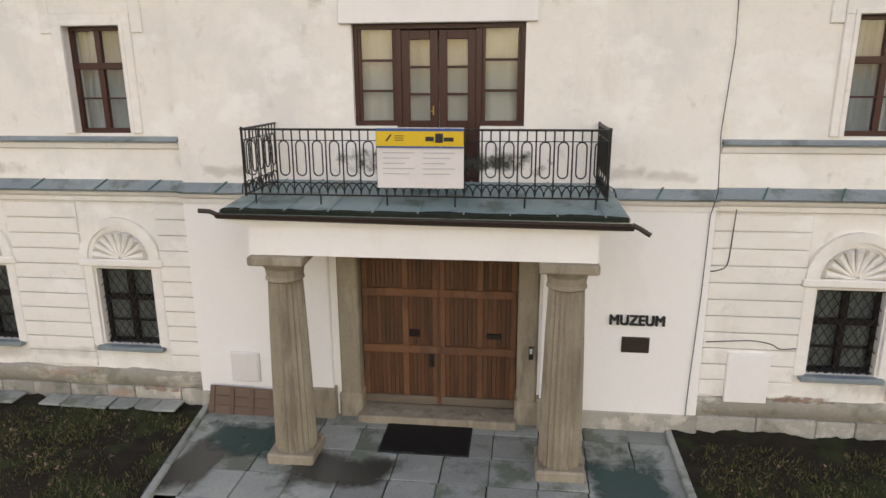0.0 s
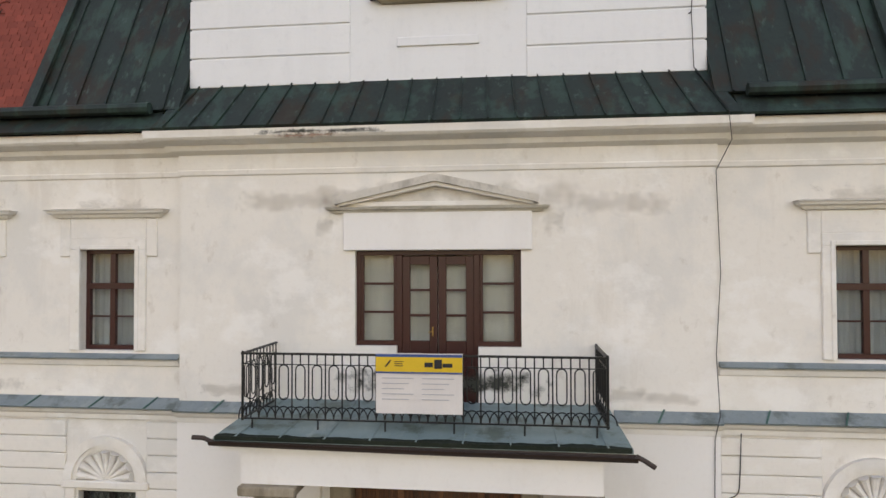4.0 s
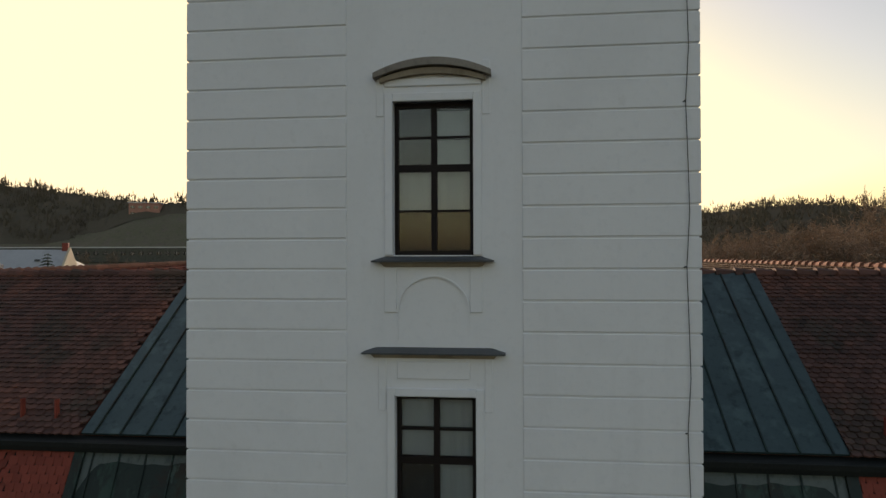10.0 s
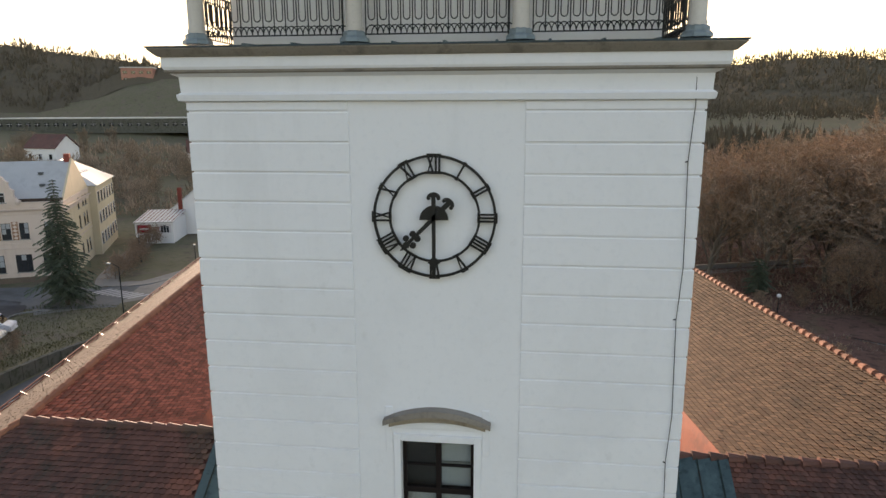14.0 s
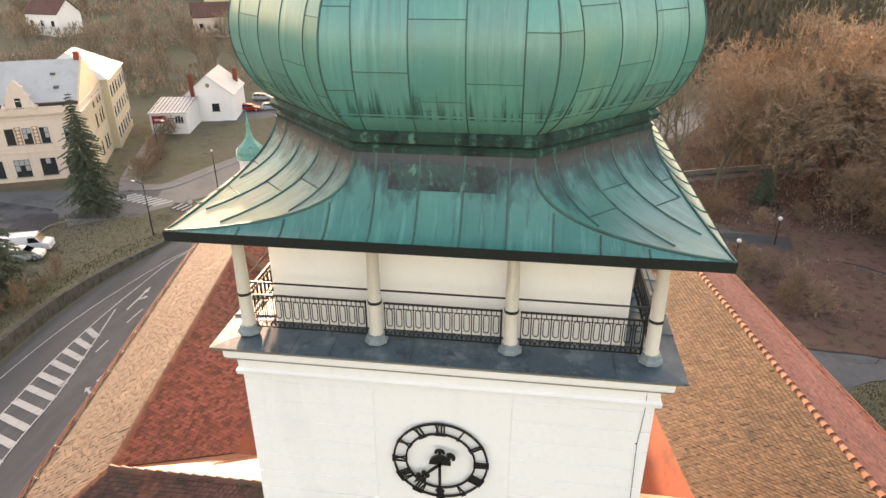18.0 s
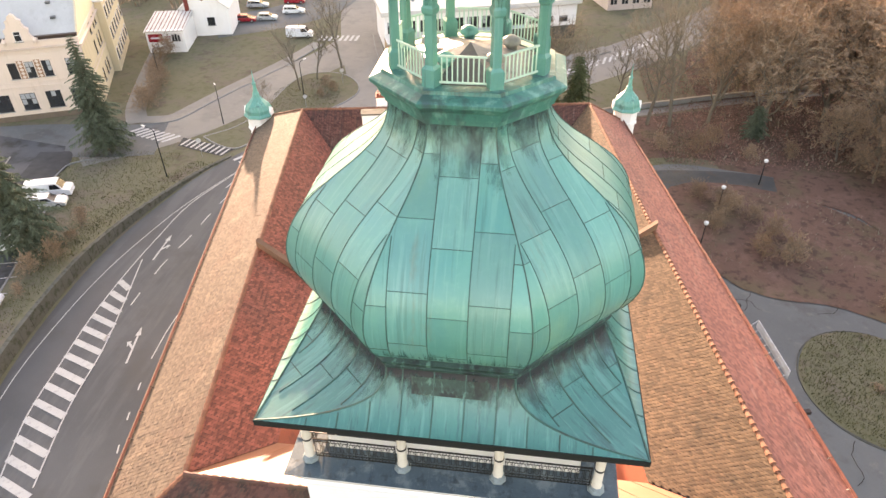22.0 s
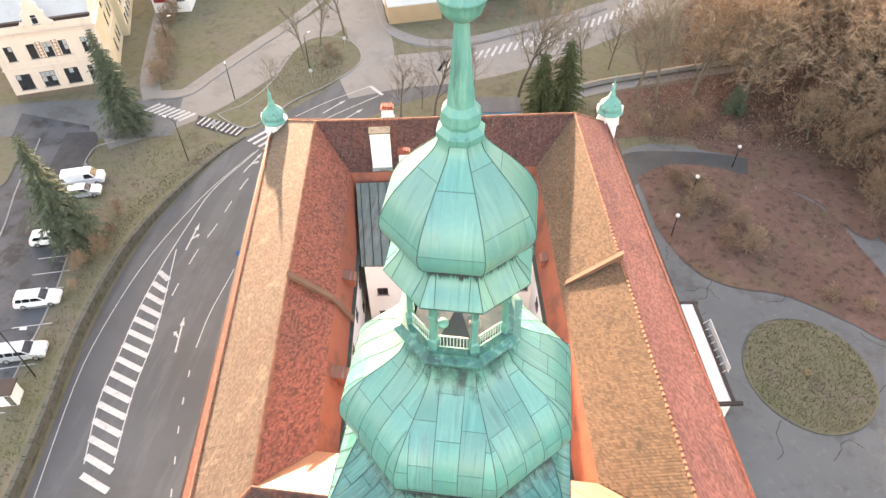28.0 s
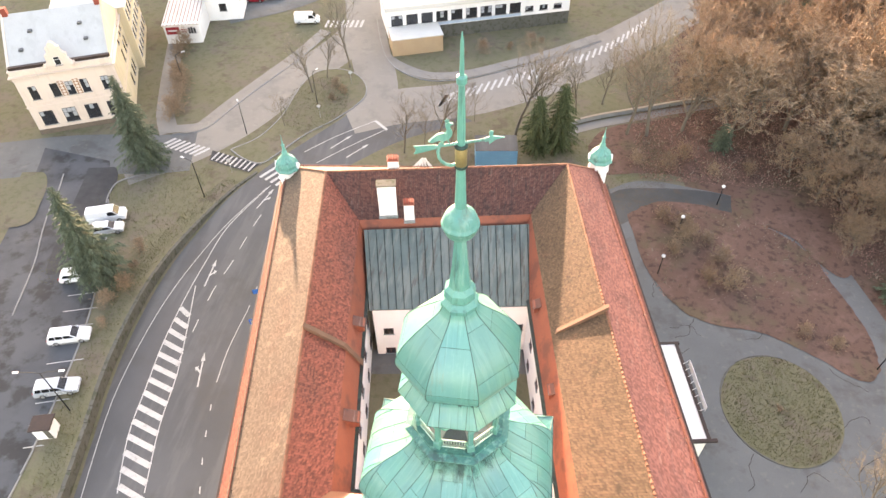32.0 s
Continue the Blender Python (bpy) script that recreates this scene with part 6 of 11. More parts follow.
part("lintel", bevelled(boxes((-1.55, 1.58, YC - 0.07, YC + 0.02, 6.87, 7.5)), 0.012), M_WALL_CLEAN, ped)
part("tympanum", bevelled(boxes((-1.5, 1.52, YC - 0.03, YC + 0.02, 7.6, 7.68)), 0.01), M_WALL, ped)
for nm, lo, hi, out, mat in (("raking_fascia", 0.0, 0.06, 0.14, M_WALL), ("raking_cornice", 0.065, 0.19, 0.2, M_CROWN_PALE)):
    bm = bmesh.new()
    for s in (-1, 1):
        foot = 1.6 + 1.2 * lo
        prism(bm, [(s * foot, 7.6 + lo * 0.4), (s * (foot + 0.02), 7.6 + hi * 0.75), (0, 7.93 + hi), (0, 7.93 + lo)], "y", YC - out, YC + 0.02)
    part(nm, bm, mat, ped, "dusty grey cap of the pediment" if mat is not M_WALL else "")
bm = bmesh.new()
sweep(bm, [(0, 0), (0.06, 0.01), (0.08, 0.05), (0.14, 0.06), (0.17, 0.1), (0, 0.115)], [(-1.68, YC + 0.02, 7.485), (-1.68, YC, 7.485), (1.70, YC, 7.485), (1.70, YC + 0.02, 7.485)])
part("bed_moulding", bm, M_CROWN_PALE, ped, "dusty grey lower moulding")

# ---- portico ----
portico = empty("portico", "entrance porch with two fluted stone columns carrying a balcony", "porch")


def fluted_column(x, y):
    c = new("column")
    c.parent = portico
    c["label"] = "weathered fluted sandstone column"
    part("base_block", bevelled(boxes((x - 0.38, x + 0.38, y - 0.38, y + 0.38, -0.05, 0.2)), 0.03), M_STONE, c)
    bm = bmesh.new()
    lathe(bm, [(0.335, 0.2), (0.33, 0.6), (0.315, 1.4), (0.295, 2.2), (0.27, 2.95), (0.265, 3.05)], (x, y, 0), 40, 0.0, 0.14)
    part("shaft", bm, M_STONE, c)
    bm = bmesh.new()
    lathe(bm, [(0.27, 3.05), (0.3, 3.08), (0.28, 3.14), (0.3, 3.25), (0.37, 3.33), (0.38, 3.36)], (x, y, 0), 24)
    part("capital", bm, M_STONE, c)
    part("abacus", bevelled(boxes((x - 0.42, x + 0.42, y - 0.42, y + 0.42, 3.36, 3.5)), 0.02), M_STONE, c)


fluted_column(-2.2, -1.58)
fluted_column(2.08, -1.58)
bm = boxes((-2.62, 2.48, -1.86, -1.3, 3.5, 3.98), (-2.62, -2.1, -1.3, YC, 3.5, 3.98), (1.96, 2.48, -1.3, YC, 3.5, 3.98), (-2.1, 1.96, -1.3, YC, 3.86, 3.98))
part("entablature", bm, M_WALL_CLEAN, portico, "plain white beam")
for x in (-2.2, 2.08):
    part("pilaster", bevelled(boxes((x - 0.3, x + 0.3, YC - 0.16, YC + 0.02, 0.0, 3.5)), 0.012), M_WALL_CLEAN, portico, "white wall pilaster")
    part("pilaster_base", bevelled(boxes((x - 0.34, x + 0.34, YC - 0.22, YC + 0.02, -0.05, 0.62)), 0.02), M_STONE, portico)
slab("canopy_roof", (-2.98, -1.98, 4.19), (2.86, -1.98, 4.17), (2.75, YC, 4.38), (-2.87, YC, 4.38), M_CANOPY, portico, 0.06, "blue-green sheet metal canopy, mossy at the edge")
seams("seam", (-2.98, -1.98, 4.19), (2.86, -1.98, 4.17), (2.75, YC, 4.38), (-2.87, YC, 4.38), 0.62, M_CANOPY, portico, 0.02, 0.012)
part("canopy_edge", boxes((-2.9, 2.78, -1.95, YC, 3.98, 4.12)), M_WALL_CLEAN, portico)
bm = bmesh.new()
prof = [(math.cos(a) * 0.085, math.sin(a) * 0.085) for a in (math.pi + k * math.pi / 7 for k in range(8))] + [(math.cos(a) * 0.075, math.sin(a) * 0.075) for a in (2 * math.pi - k * math.pi / 7 for k in range(8))]
sweep(bm, prof, [(-3.0, -2.03, 4.16), (0.0, -2.03, 4.12), (2.9, -2.03, 4.1)])
tube(bm, ((-2.98, -2.03, 4.13), (-3.1, -2.03, 4.18), (-3.26, -2.05, 4.19)), 0.035, 8)
tube(bm, ((2.88, -2.03, 4.1), (2.99, -2.05, 4.05), (3.12, -2.07, 3.97)), 0.035, 8)
part("canopy_gutter", bm, M_GUTTER, portico, "sagging rusty brown gutter with spouts")

# dark moss along the canopy's edge
V, n = [], 90
for k in range(n + 1):
    x = -2.96 + 5.8 * k / n
    d = 0.05 + 0.10 * max(0, noise.noise((x * 1.6, 0, 3)) + 0.45) + 0.04 * noise.noise((x * 9, 0, 3))
    z = 4.195 - 0.02 * k / n
    V += [(x, -1.99, z - 0.05), (x, -1.99, z + 0.006), (x, -1.98 + max(0.02, d), z + 0.006 + max(0.02, d) * 0.115)]
raw("moss", V, [f for k in range(n) for f in ((3 * k, 3 * k + 3, 3 * k + 4, 3 * k + 1), (3 * k + 1, 3 * k + 4, 3 * k + 5, 3 * k + 2))], M_MOSS, portico, "dark moss along the canopy edge")

# wrought-iron rails: modules of a bar, a long loop and a foot arch
def rail_module(w, h):
    bm = bmesh.new()
    r = 0.0105
    tube(bm, ((0, 0, 0), (0, 0, h)), r * 1.1, 5)
    x0, x1 = w * 0.22, w * 0.78
    lo, hi = h * 0.30, h * 0.82
    rad = (x1 - x0) / 2
    loop = [(x0, 0, lo + rad), (x0, 0, hi - rad)] + [((x0 + x1) / 2 - rad * math.cos(a), 0, hi - rad + rad * math.sin(a)) for a in (math.pi * k / 6 for k in range(1, 6))] + [(x1, 0, hi - rad), (x1, 0, lo + rad)] + [((x0 + x1) / 2 + rad * math.cos(a), 0, lo + rad - rad * math.sin(a)) for a in (math.pi * k / 6 for k in range(1, 6))]
    tube(bm, loop + [loop[0]], r, 5)
    tube(bm, ((w / 2, 0, hi), (w / 2, 0, h)), r, 5)
    for c in (0.0, 0.5):
        tube(bm, [(w * c + w * 0.5 * (1 - math.cos(a)) , 0, h * 0.03 + h * 0.17 * math.sin(a)) for a in (math.pi * k / 8 for k in range(9))], r, 5)
    me = bpy.data.meshes.new("baluster")
    bm.to_mesh(me)
    bm.free()
    me.materials.append(M_IRON)
    return me


def iron_rail(parent, a, b, z, h, w, me, feet=0):
    a, b = Vector((a[0], a[1], z)), Vector((b[0], b[1], z))
    d = b - a
    n = max(1, round(d.length / w))
    ang = math.atan2(d.y, d.x)
    for k in range(n):
        p = a.lerp(b, k / n)
        share("baluster", me, Matrix.Translation(p) @ Matrix.Rotation(ang, 4, "Z") @ Matrix.Diagonal((d.length / n / w, 1, 1, 1)), parent)
    m = Matrix.Translation(a) @ Matrix.Rotation(ang, 4, "Z")
    L = d.length
    for nm, z0, z1, t in (("top_rail", h - 0.03, h, 0.022), ("bottom_rail", 0.0, 0.022, 0.014), ("middle_rail", h * 0.82, h * 0.82 + 0.012, 0.008)):
        bm = bmesh.new()
        box(bm, -0.02, L + 0.02, -t, t, z0, z1, m)
        part(nm, bm, M_IRON, parent)
    bm = bmesh.new()
    tube(bm, (b + Vector((0, 0, -0.02)), b + Vector((0, 0, h + 0.02))), 0.02, 6)
    part("post", bm, M_IRON, parent)
    for k in range(feet):
        p = a.lerp(b, (k + 0.15) / max(1, feet - 0.7))
        bm = bmesh.new()
        tube(bm, (p, p + Vector((0, 0, -0.2))), 0.014, 6)
        part("foot", bm, M_IRON, parent)


balc = empty("balcony_railing", "black wrought-iron balcony railing with loops and foot arches", "railing")
RM = rail_module(0.25, 0.98)
BZ = 4.36
iron_rail(balc, (-2.71, -1.6), (2.58, -1.6), BZ, 0.98, 0.25, RM, 6)
iron_rail(balc, (-2.71, YC - 0.05), (-2.71, -1.6), BZ, 0.98, 0.25, RM)
iron_rail(balc, (2.58, -1.6), (2.58, YC - 0.05), BZ, 0.98, 0.25, RM)

# banner on the rail
banner = empty("banner", "white banner with a yellow and blue head strip on the railing", "sign")
M_BANNER = plain("white banner cloth", (0.72, 0.68, 0.66), 0.7)
M_YEL, M_BLU, M_BLK = plain("yellow print", (0.72, 0.46, 0.02), 0.6), plain("blue print", (0.03, 0.08, 0.25), 0.6), plain("black print", (0.015, 0.015, 0.018), 0.6)
M_PRINTGREY = plain("grey print", (0.42, 0.42, 0.46), 0.7)
bm = bmesh.new()
n = 14
for k in range(n):
    x0, x1 = -0.69 + 1.25 * k / n, -0.69 + 1.25 * (k + 1) / n
    wv = lambda x: -1.64 - 0.01 * math.sin(x * 9)
    prism(bm, [(x0, wv(x0)), (x1, wv(x1)), (x1, wv(x1) + 0.01), (x0, wv(x0) + 0.01)], "z", 4.5, 5.36)
bmesh.ops.remove_doubles(bm, verts=bm.verts, dist=1e-4)
part("cloth", bm, M_BANNER, banner)
part("head_strip", boxes((-0.69, 0.56, -1.662, -1.657, 5.1, 5.31)), M_YEL, banner, "yellow head strip")
part("blue_line", boxes((-0.69, 0.56, -1.664, -1.657, 5.075, 5.1), (-0.69, 0.56, -1.664, -1.657, 5.31, 5.35)), M_BLU, banner)
for xa, xb, za, zb in ((0.02, 0.14, 5.17, 5.235), (0.28, 0.42, 5.17, 5.225), (0.16, 0.27, 5.15, 5.28), (-0.42, -0.28, 5.24, 5.25), (-0.42, -0.3, 5.21, 5.22), (-0.42, -0.29, 5.18, 5.19)):
    part("printed_bar", boxes((xa, xb, -1.669, -1.663, za, zb)), M_BLK, banner)
for k in range(5):
    for xa in (-0.6, -0.02):
        part("text_line", boxes((xa, xa + 0.46 - 0.07 * (k % 3), -1.658, -1.653, 5.0 - 0.075 * k, 5.012 - 0.075 * k)), M_PRINTGREY, banner, "faint grey line of small print")
bm = bmesh.new()
prism(bm, [(-0.56, 5.17), (-0.48, 5.27), (-0.46, 5.26), (-0.53, 5.17)], "y", -1.668, -1.663)
part("emblem", bm, M_BLK, banner, "small black emblem")

# ---- the double door ----
frame_d = empty("door_frame", "weathered sandstone door frame and step", "door frame", kind="structure")
for x0, x1 in ((-1.78, -1.42), (1.38, 1.74)):
    part("jamb", bevelled(boxes((x0, x1, YC - 0.06, 0.2, 0.45, 3.62)), 0.03), M_STONE, frame_d)
    part("jamb_foot", bevelled(boxes((x0 - 0.03, x1 + 0.03, YC - 0.1, 0.2, -0.05, 0.5)), 0.03), M_STONE, frame_d)
part("head", bevelled(boxes((-1.78, 1.74, YC - 0.06, 0.2, 3.5, 3.75)), 0.02), M_STONE, frame_d)
part("door_step", bevelled(boxes((-1.44, 1.4, YC - 0.3, 0.2, -0.05, 0.17)), 0.03), M_STONE, frame_d, "worn stone step")
door = empty("door_1", "varnished oak double door with boarded panels, closed", "door")
for x0, x1, cols in ((-1.41, -0.03, (-1.41, -0.62, -0.03)), (-0.01, 1.37, (-0.01, 0.72, 1.37))):
    leaf = new("door_leaf")
    leaf.parent = door
    part("backing", boxes((x0, x1, 0.095, 0.12, 0.19, 3.55)), M_WOOD_DARK, leaf)
    for a, b in ((x0, x0 + 0.11), (x1 - 0.11, x1), (cols[1] - 0.06, cols[1] + 0.06)):
        part("stile", bevelled(boxes((a, b, 0.0, 0.09, 0.19, 3.55)), 0.012), M_WOOD_RAIL, leaf)
    zs = (0.19, 1.2, 2.28, 3.45)
    for z in zs:
        part("rail", bevelled(boxes((x0 + 0.001, x1 - 0.001, -0.012, 0.09, z, z + 0.15)), 0.012), M_WOOD_RAIL, leaf)
    for ca, cb in ((x0 + 0.11, cols[1] - 0.06), (cols[1] + 0.06, x1 - 0.11)):
        for za, zb in zip(zs, zs[1:]):
            nb = max(3, round((cb - ca) / 0.075))
            for k in range(nb):
                u, v = ca + (cb - ca) * k / nb, ca + (cb - ca) * (k + 1) / nb
                part("board", bevelled(boxes((u + 0.001, v - 0.001, 0.035, 0.093, za + 0.145, zb + 0.005)), 0.007), M_WOOD_DOOR, leaf)
    part("kick_board", bevelled(boxes((x0 + 0.03, x1 - 0.03, -0.024, 0.02, 0.2, 0.36)), 0.008), material("grey worn wood", (0.17, 0.135, 0.10), (0.12, 0.09, 0.065), (0.08, 0.06, 0.045), 1.0, 14, 0.8, bump=0.3, stretch=(0.6, 4, 4)), leaf, "weathered foot strip")
part("meeting_strip", bevelled(boxes((-0.05, 0.01, -0.01, 0.05, 0.19, 3.5)), 0.01), M_WOOD_DOOR, door)
part("letter_slot", bevelled(boxes((0.83, 1.1, 0.0, 0.06, 1.52, 1.62)), 0.01), M_IRON, door, "black letter slot")
part("lock_plate", boxes((-0.2, -0.1, -0.01, 0.03, 0.95, 1.2)), M_IRON, door)
bm = bmesh.new()
tube(bm, ((-0.15, -0.0, 1.08), (-0.15, -0.06, 1.08), (-0.15, -0.06, 0.96)), 0.014, 6)
part("door_handle", bm, M_IRON, door)
part("old_plate", bevelled(boxes((-0.58, -0.36, 0.03, 0.06, 1.5, 1.66)), 0.01), M_WOOD_DARK, door)

# ---- small things on and before the facade ----
cu_t = bpy.data.curves.new("lettering", "FONT")
cu_t.body, cu_t.size, cu_t.extrude, cu_t.offset, cu_t.align_x, cu_t.space_character = "MUZEUM", 0.25, 0.02, 0.0, "CENTER", 1.06
tmp = bpy.data.objects.new("lettering_tmp", cu_t)
scene.collection.objects.link(tmp)
bpy.context.view_layer.update()
me_t = bpy.data.meshes.new_from_object(tmp.evaluated_get(bpy.context.evaluated_depsgraph_get()))
bpy.data.objects.remove(tmp)
bm = bmesh.new()
for k in range(5):          # broad strokes
    n_before = len(bm.verts)
    bm.from_mesh(me_t)
    bm.verts.ensure_lookup_table()
    for v in bm.verts[n_before:]:
        v.co += Vector((0.0055 * (k - 2), 0.005 * (k % 2), 0.0012 * k))
sign = part("lettering", bm, M_BLK)
sign.matrix_basis = pose(3.37, YC - 0.055, 2.0, 90, 0, 0) @ Matrix.Diagonal((0.86, 1, 1, 1))
tagged(sign, "dark capital letters MUZEUM on the white wall", "sign")
plaque = part("plaque", bevelled(boxes((3.14, 3.6, YC - 0.06, YC - 0.02, 1.5, 1.78)), 0.01), M_GUTTER)
tagged(plaque, "small dark brown plaque on the white wall", "plaque")
bell = empty("doorbell_panel", "small grey and black doorbell panel", "doorbell")
part("plate", bevelled(boxes((1.58, 1.66, YC - 0.2, YC - 0.15, 1.35, 1.58)), 0.008), M_IRON, bell)
part("button_plate", bevelled(boxes((1.595, 1.645, YC - 0.21, YC - 0.2, 1.46, 1.56)), 0.004), plain("grey plastic", (0.4, 0.4, 0.4)), bell)
meter = empty("meter_box", "shallow white metal meter box on the wall", "meter box")
part("case", bevelled(boxes((-3.84, -3.3, YC - 0.08, YC - 0.02, 0.62, 1.2)), 0.012), M_BANNER, meter)
part("door", bevelled(boxes((-3.81, -3.33, YC - 0.09, YC - 0.078, 0.65, 1.17)), 0.006), M_BANNER, meter)
tagged(part("wall_hatch", bevelled(boxes((4.92, 5.62, YS - 0.1, YS - 0.02, 0.62, 1.52)), 0.012), M_WALL_CLEAN), "white plastered hatch patched into the wall", "hatch")
boards = empty("leaning_panel", "old brown plank panel with battens leaning against the plinth", "boards")
lean = pose(-4.3, YC - 0.24, 0.03, -13, 1.5, -1)
for k, (za, zb) in enumerate(((0.0, 0.17), (0.175, 0.35), (0.355, 0.53))):
    bm = bmesh.new()
    box(bm, 0.02 * k, 1.72 - 0.015 * k, -0.012, 0.012, za, zb, lean)
    part("plank", bevelled(bm, 0.004), M_OLDWOOD, boards)
for xa in (0.04, 0.42, 0.80, 1.18, 1.56):
    bm = bmesh.new()
    box(bm, xa, xa + 0.09, -0.035, -0.012, 0.01, 0.52, lean)
    part("batten", bevelled(bm, 0.004), M_OLDWOOD, boards)
mat_ob = empty("door_mat", "black ribbed rubber door mat", "door mat")
part("mat", bevelled(boxes((-0.88, 0.64, -1.43, -0.42, 0.03, 0.05)), 0.006), M_BLK, mat_ob)
bm = bmesh.new()
for k in range(40):
    y = -1.4 + k * 0.0246
    box(bm, -0.85, 0.61, y, y + 0.012, 0.05, 0.058)
part("ribs", bm, M_IRON, mat_ob)["kind"] = "stuff"
# weathering on walls and slabs
stain("stain", (-2.75, YC - 0.004, 4.3), (5.5, 0, 0), (0, 0, 0.8), M_MOULD, "dark mould along the wall behind the balcony", 24)
stain("stain", (2.5, YC - 0.005, 4.3), (1.0, 0, 0), (0, 0, 0.5), M_GRIMEDARK, "grey dirt beside the balcony")
stain("stain", (-4.4, YC - 0.004, 7.3), (8.8, 0, 0), (0, 0, 0.95), M_GRIME, "brown grime under the main cornice", 40)
stain("stain", (-3.2, YC - 0.456, 8.62), (2.4, 0, 0), (0, 0, 0.24), M_FLAKE, "flaked edge of the main cornice")
stain("stain", (-3.6, YC - 0.459, 8.72), (3.4, 0, 0), (0, 0, 0.17), M_MOULD, "black mould on the edge of the main cornice", 30)
stain("stain", (-2.15, YC - 0.006, 6.9), (0.55, 0, 0), (0, 0, 0.75), M_GRIMEDARK, "grey-brown drips beside the pediment", 10)
stain("stain", (1.65, YC - 0.006, 6.95), (0.55, 0, 0), (0, 0, 0.7), M_GRIMEDARK, "grey-brown drips beside the pediment", 10)
stain("stain", (-3.9, YC - 0.007, 7.35), (3.0, 0, 0), (0, 0, 0.7), M_GRIMEDARK, "grey-brown patches under the main cornice", 30)
stain("stain", (1.4, YC - 0.007, 7.2), (2.9, 0, 0), (0, 0, 0.85), M_GRIMEDARK, "grey-brown patches under the main cornice", 30)
for c_ in LEFT_W[:2] + RIGHT_W[:2]:
    stain("stain", (c_ - 1.25, YS - 0.005, 7.25), (2.5, 0, 0), (0, 0, 0.8), M_GRIMEDARK, "grey-brown dust above the window hood", 26)
for x0_, w_, y_ in ((-18.8, 14.2, YS), (-4.4, 1.5, YC), (2.9, 1.5, YC), (4.6, 13.0, YS)):
    stain("stain", (x0_, y_ - 0.008, 4.3), (w_, 0, 0), (0, 0, 0.42), M_GRIMEDARK, "splash grime above the string course", 60)
for x0_, w_ in ((-12, 7.4), (4.6, 8.0)):
    stain("stain", (x0_, YS - 0.059, 0.62), (w_, 0, 0), (0, 0, 0.7), M_GRIME, "brown grime above the plinth", 40)
    stain("stain", (4.55, YS - 0.062, 0.55), (2.8, 0, 0), (0, 0, 0.32), M_FLAKE, "flaked plaster with brick showing")
stain("stain", (-6.2, YS - 0.15, 0.2), (1.7, 0, 0), (0, 0, 0.3), M_FLAKE, "flaked stone showing brick")
stain("stain", (-2.6, -2.9, 0.05), (2.6, 0, 0), (0, 1.7, 0), M_DAMP, "damp patch on the paving slabs", 20, 14)
stain("stain", (-4.3, -2.2, 0.05), (2.2, 0, 0), (0, 1.8, 0), M_ALGAE, "blue-green algae on the paving slabs", 20, 14)
stain("stain", (2.2, -3.4, 0.05), (1.8, 0, 0), (0, 2.9, 0), M_ALGAE, "blue-green algae on the paving slabs", 20, 20)
stain("stain", (-3.6, -5.6, 0.05), (7.2, 0, 0), (0, 2.8, 0), M_DAMP, "damp patch on the paving slabs", 40, 20)
stain("stain", (-4.3, -3.6, 0.052), (1.0, 0, 0), (0.2, 2.9, 0), M_DAMP, "dark soil washed over the paving slabs", 14, 20)
# paving slabs, one by one
paving = empty("pavement_entrance", "uneven grey paving slabs, damp and mossy in patches", "pavement", kind="structure")
part("bedding", boxes((-4.4, 4.05, -7.0, YC, -0.1, 0.0)), M_SOIL, paving)
slab_me = []
for k in range(3):
    bm = bevelled(boxes((0, 0.745, 0, 0.72, 0, 0.04)), 0.012)
    me = bpy.data.meshes.new("paving_slab")
    bm.to_mesh(me)
    bm.free()
    me.materials.append(M_PAVING)
    slab_me.append(me)
for iy in range(9):
    for ix in range(-7, 5):
        x, y = 0.27 + ix * 0.76 - 0.02 * iy, -0.68 - 0.74 * iy
        if -4.75 + 0.12 * iy < x < 3.4:
            share("paving_slab", slab_me[(ix + iy) % 3], pose(x + 0.01 * rnd.random(), y, -0.006 + 0.008 * rnd.random(), rnd.uniform(-0.4, 0.4), rnd.uniform(-0.4, 0.4), rnd.uniform(-0.5, 0.5)), paving)
for ix in range(8):
    for sx in (-4.3, 2.7):
        if not (sx < 0 and ix > 5):
            bm = bevelled(boxes((0, 0.2, 0, 0.32, 0, 0.03)), 0.01)
            part("edge_slab", bm, M_PAVING, paving).matrix_basis = pose(sx + ix * 0.21, YC - 0.42, 0.0, 0, 0, rnd.uniform(-2, 2))
for nm, a, b in (("kerb_west", (-4.42, -0.15), (-3.4, -7.4)), ("kerb_east", (4.02, -0.3), (3.9, -6.0))):
    kb = empty(nm, "narrow chipped concrete edging stones", "kerb", kind="structure")
    a, b = Vector(a), Vector(b)
    n = 7
    for k in range(n):
        p, q = a.lerp(b, k / n), a.lerp(b, (k + 0.98) / n)
        d = (q - p)
        bm = bmesh.new()
        box(bm, 0, d.length, -0.06, 0.06, -0.1, 0.1 + 0.01 * rnd.random(), Matrix.Translation((p.x, p.y, 0)) @ Matrix.Rotation(math.atan2(d.y, d.x), 4, "Z"))
        part("edging_stone", bevelled(bm, 0.02), M_PAVING, kb)

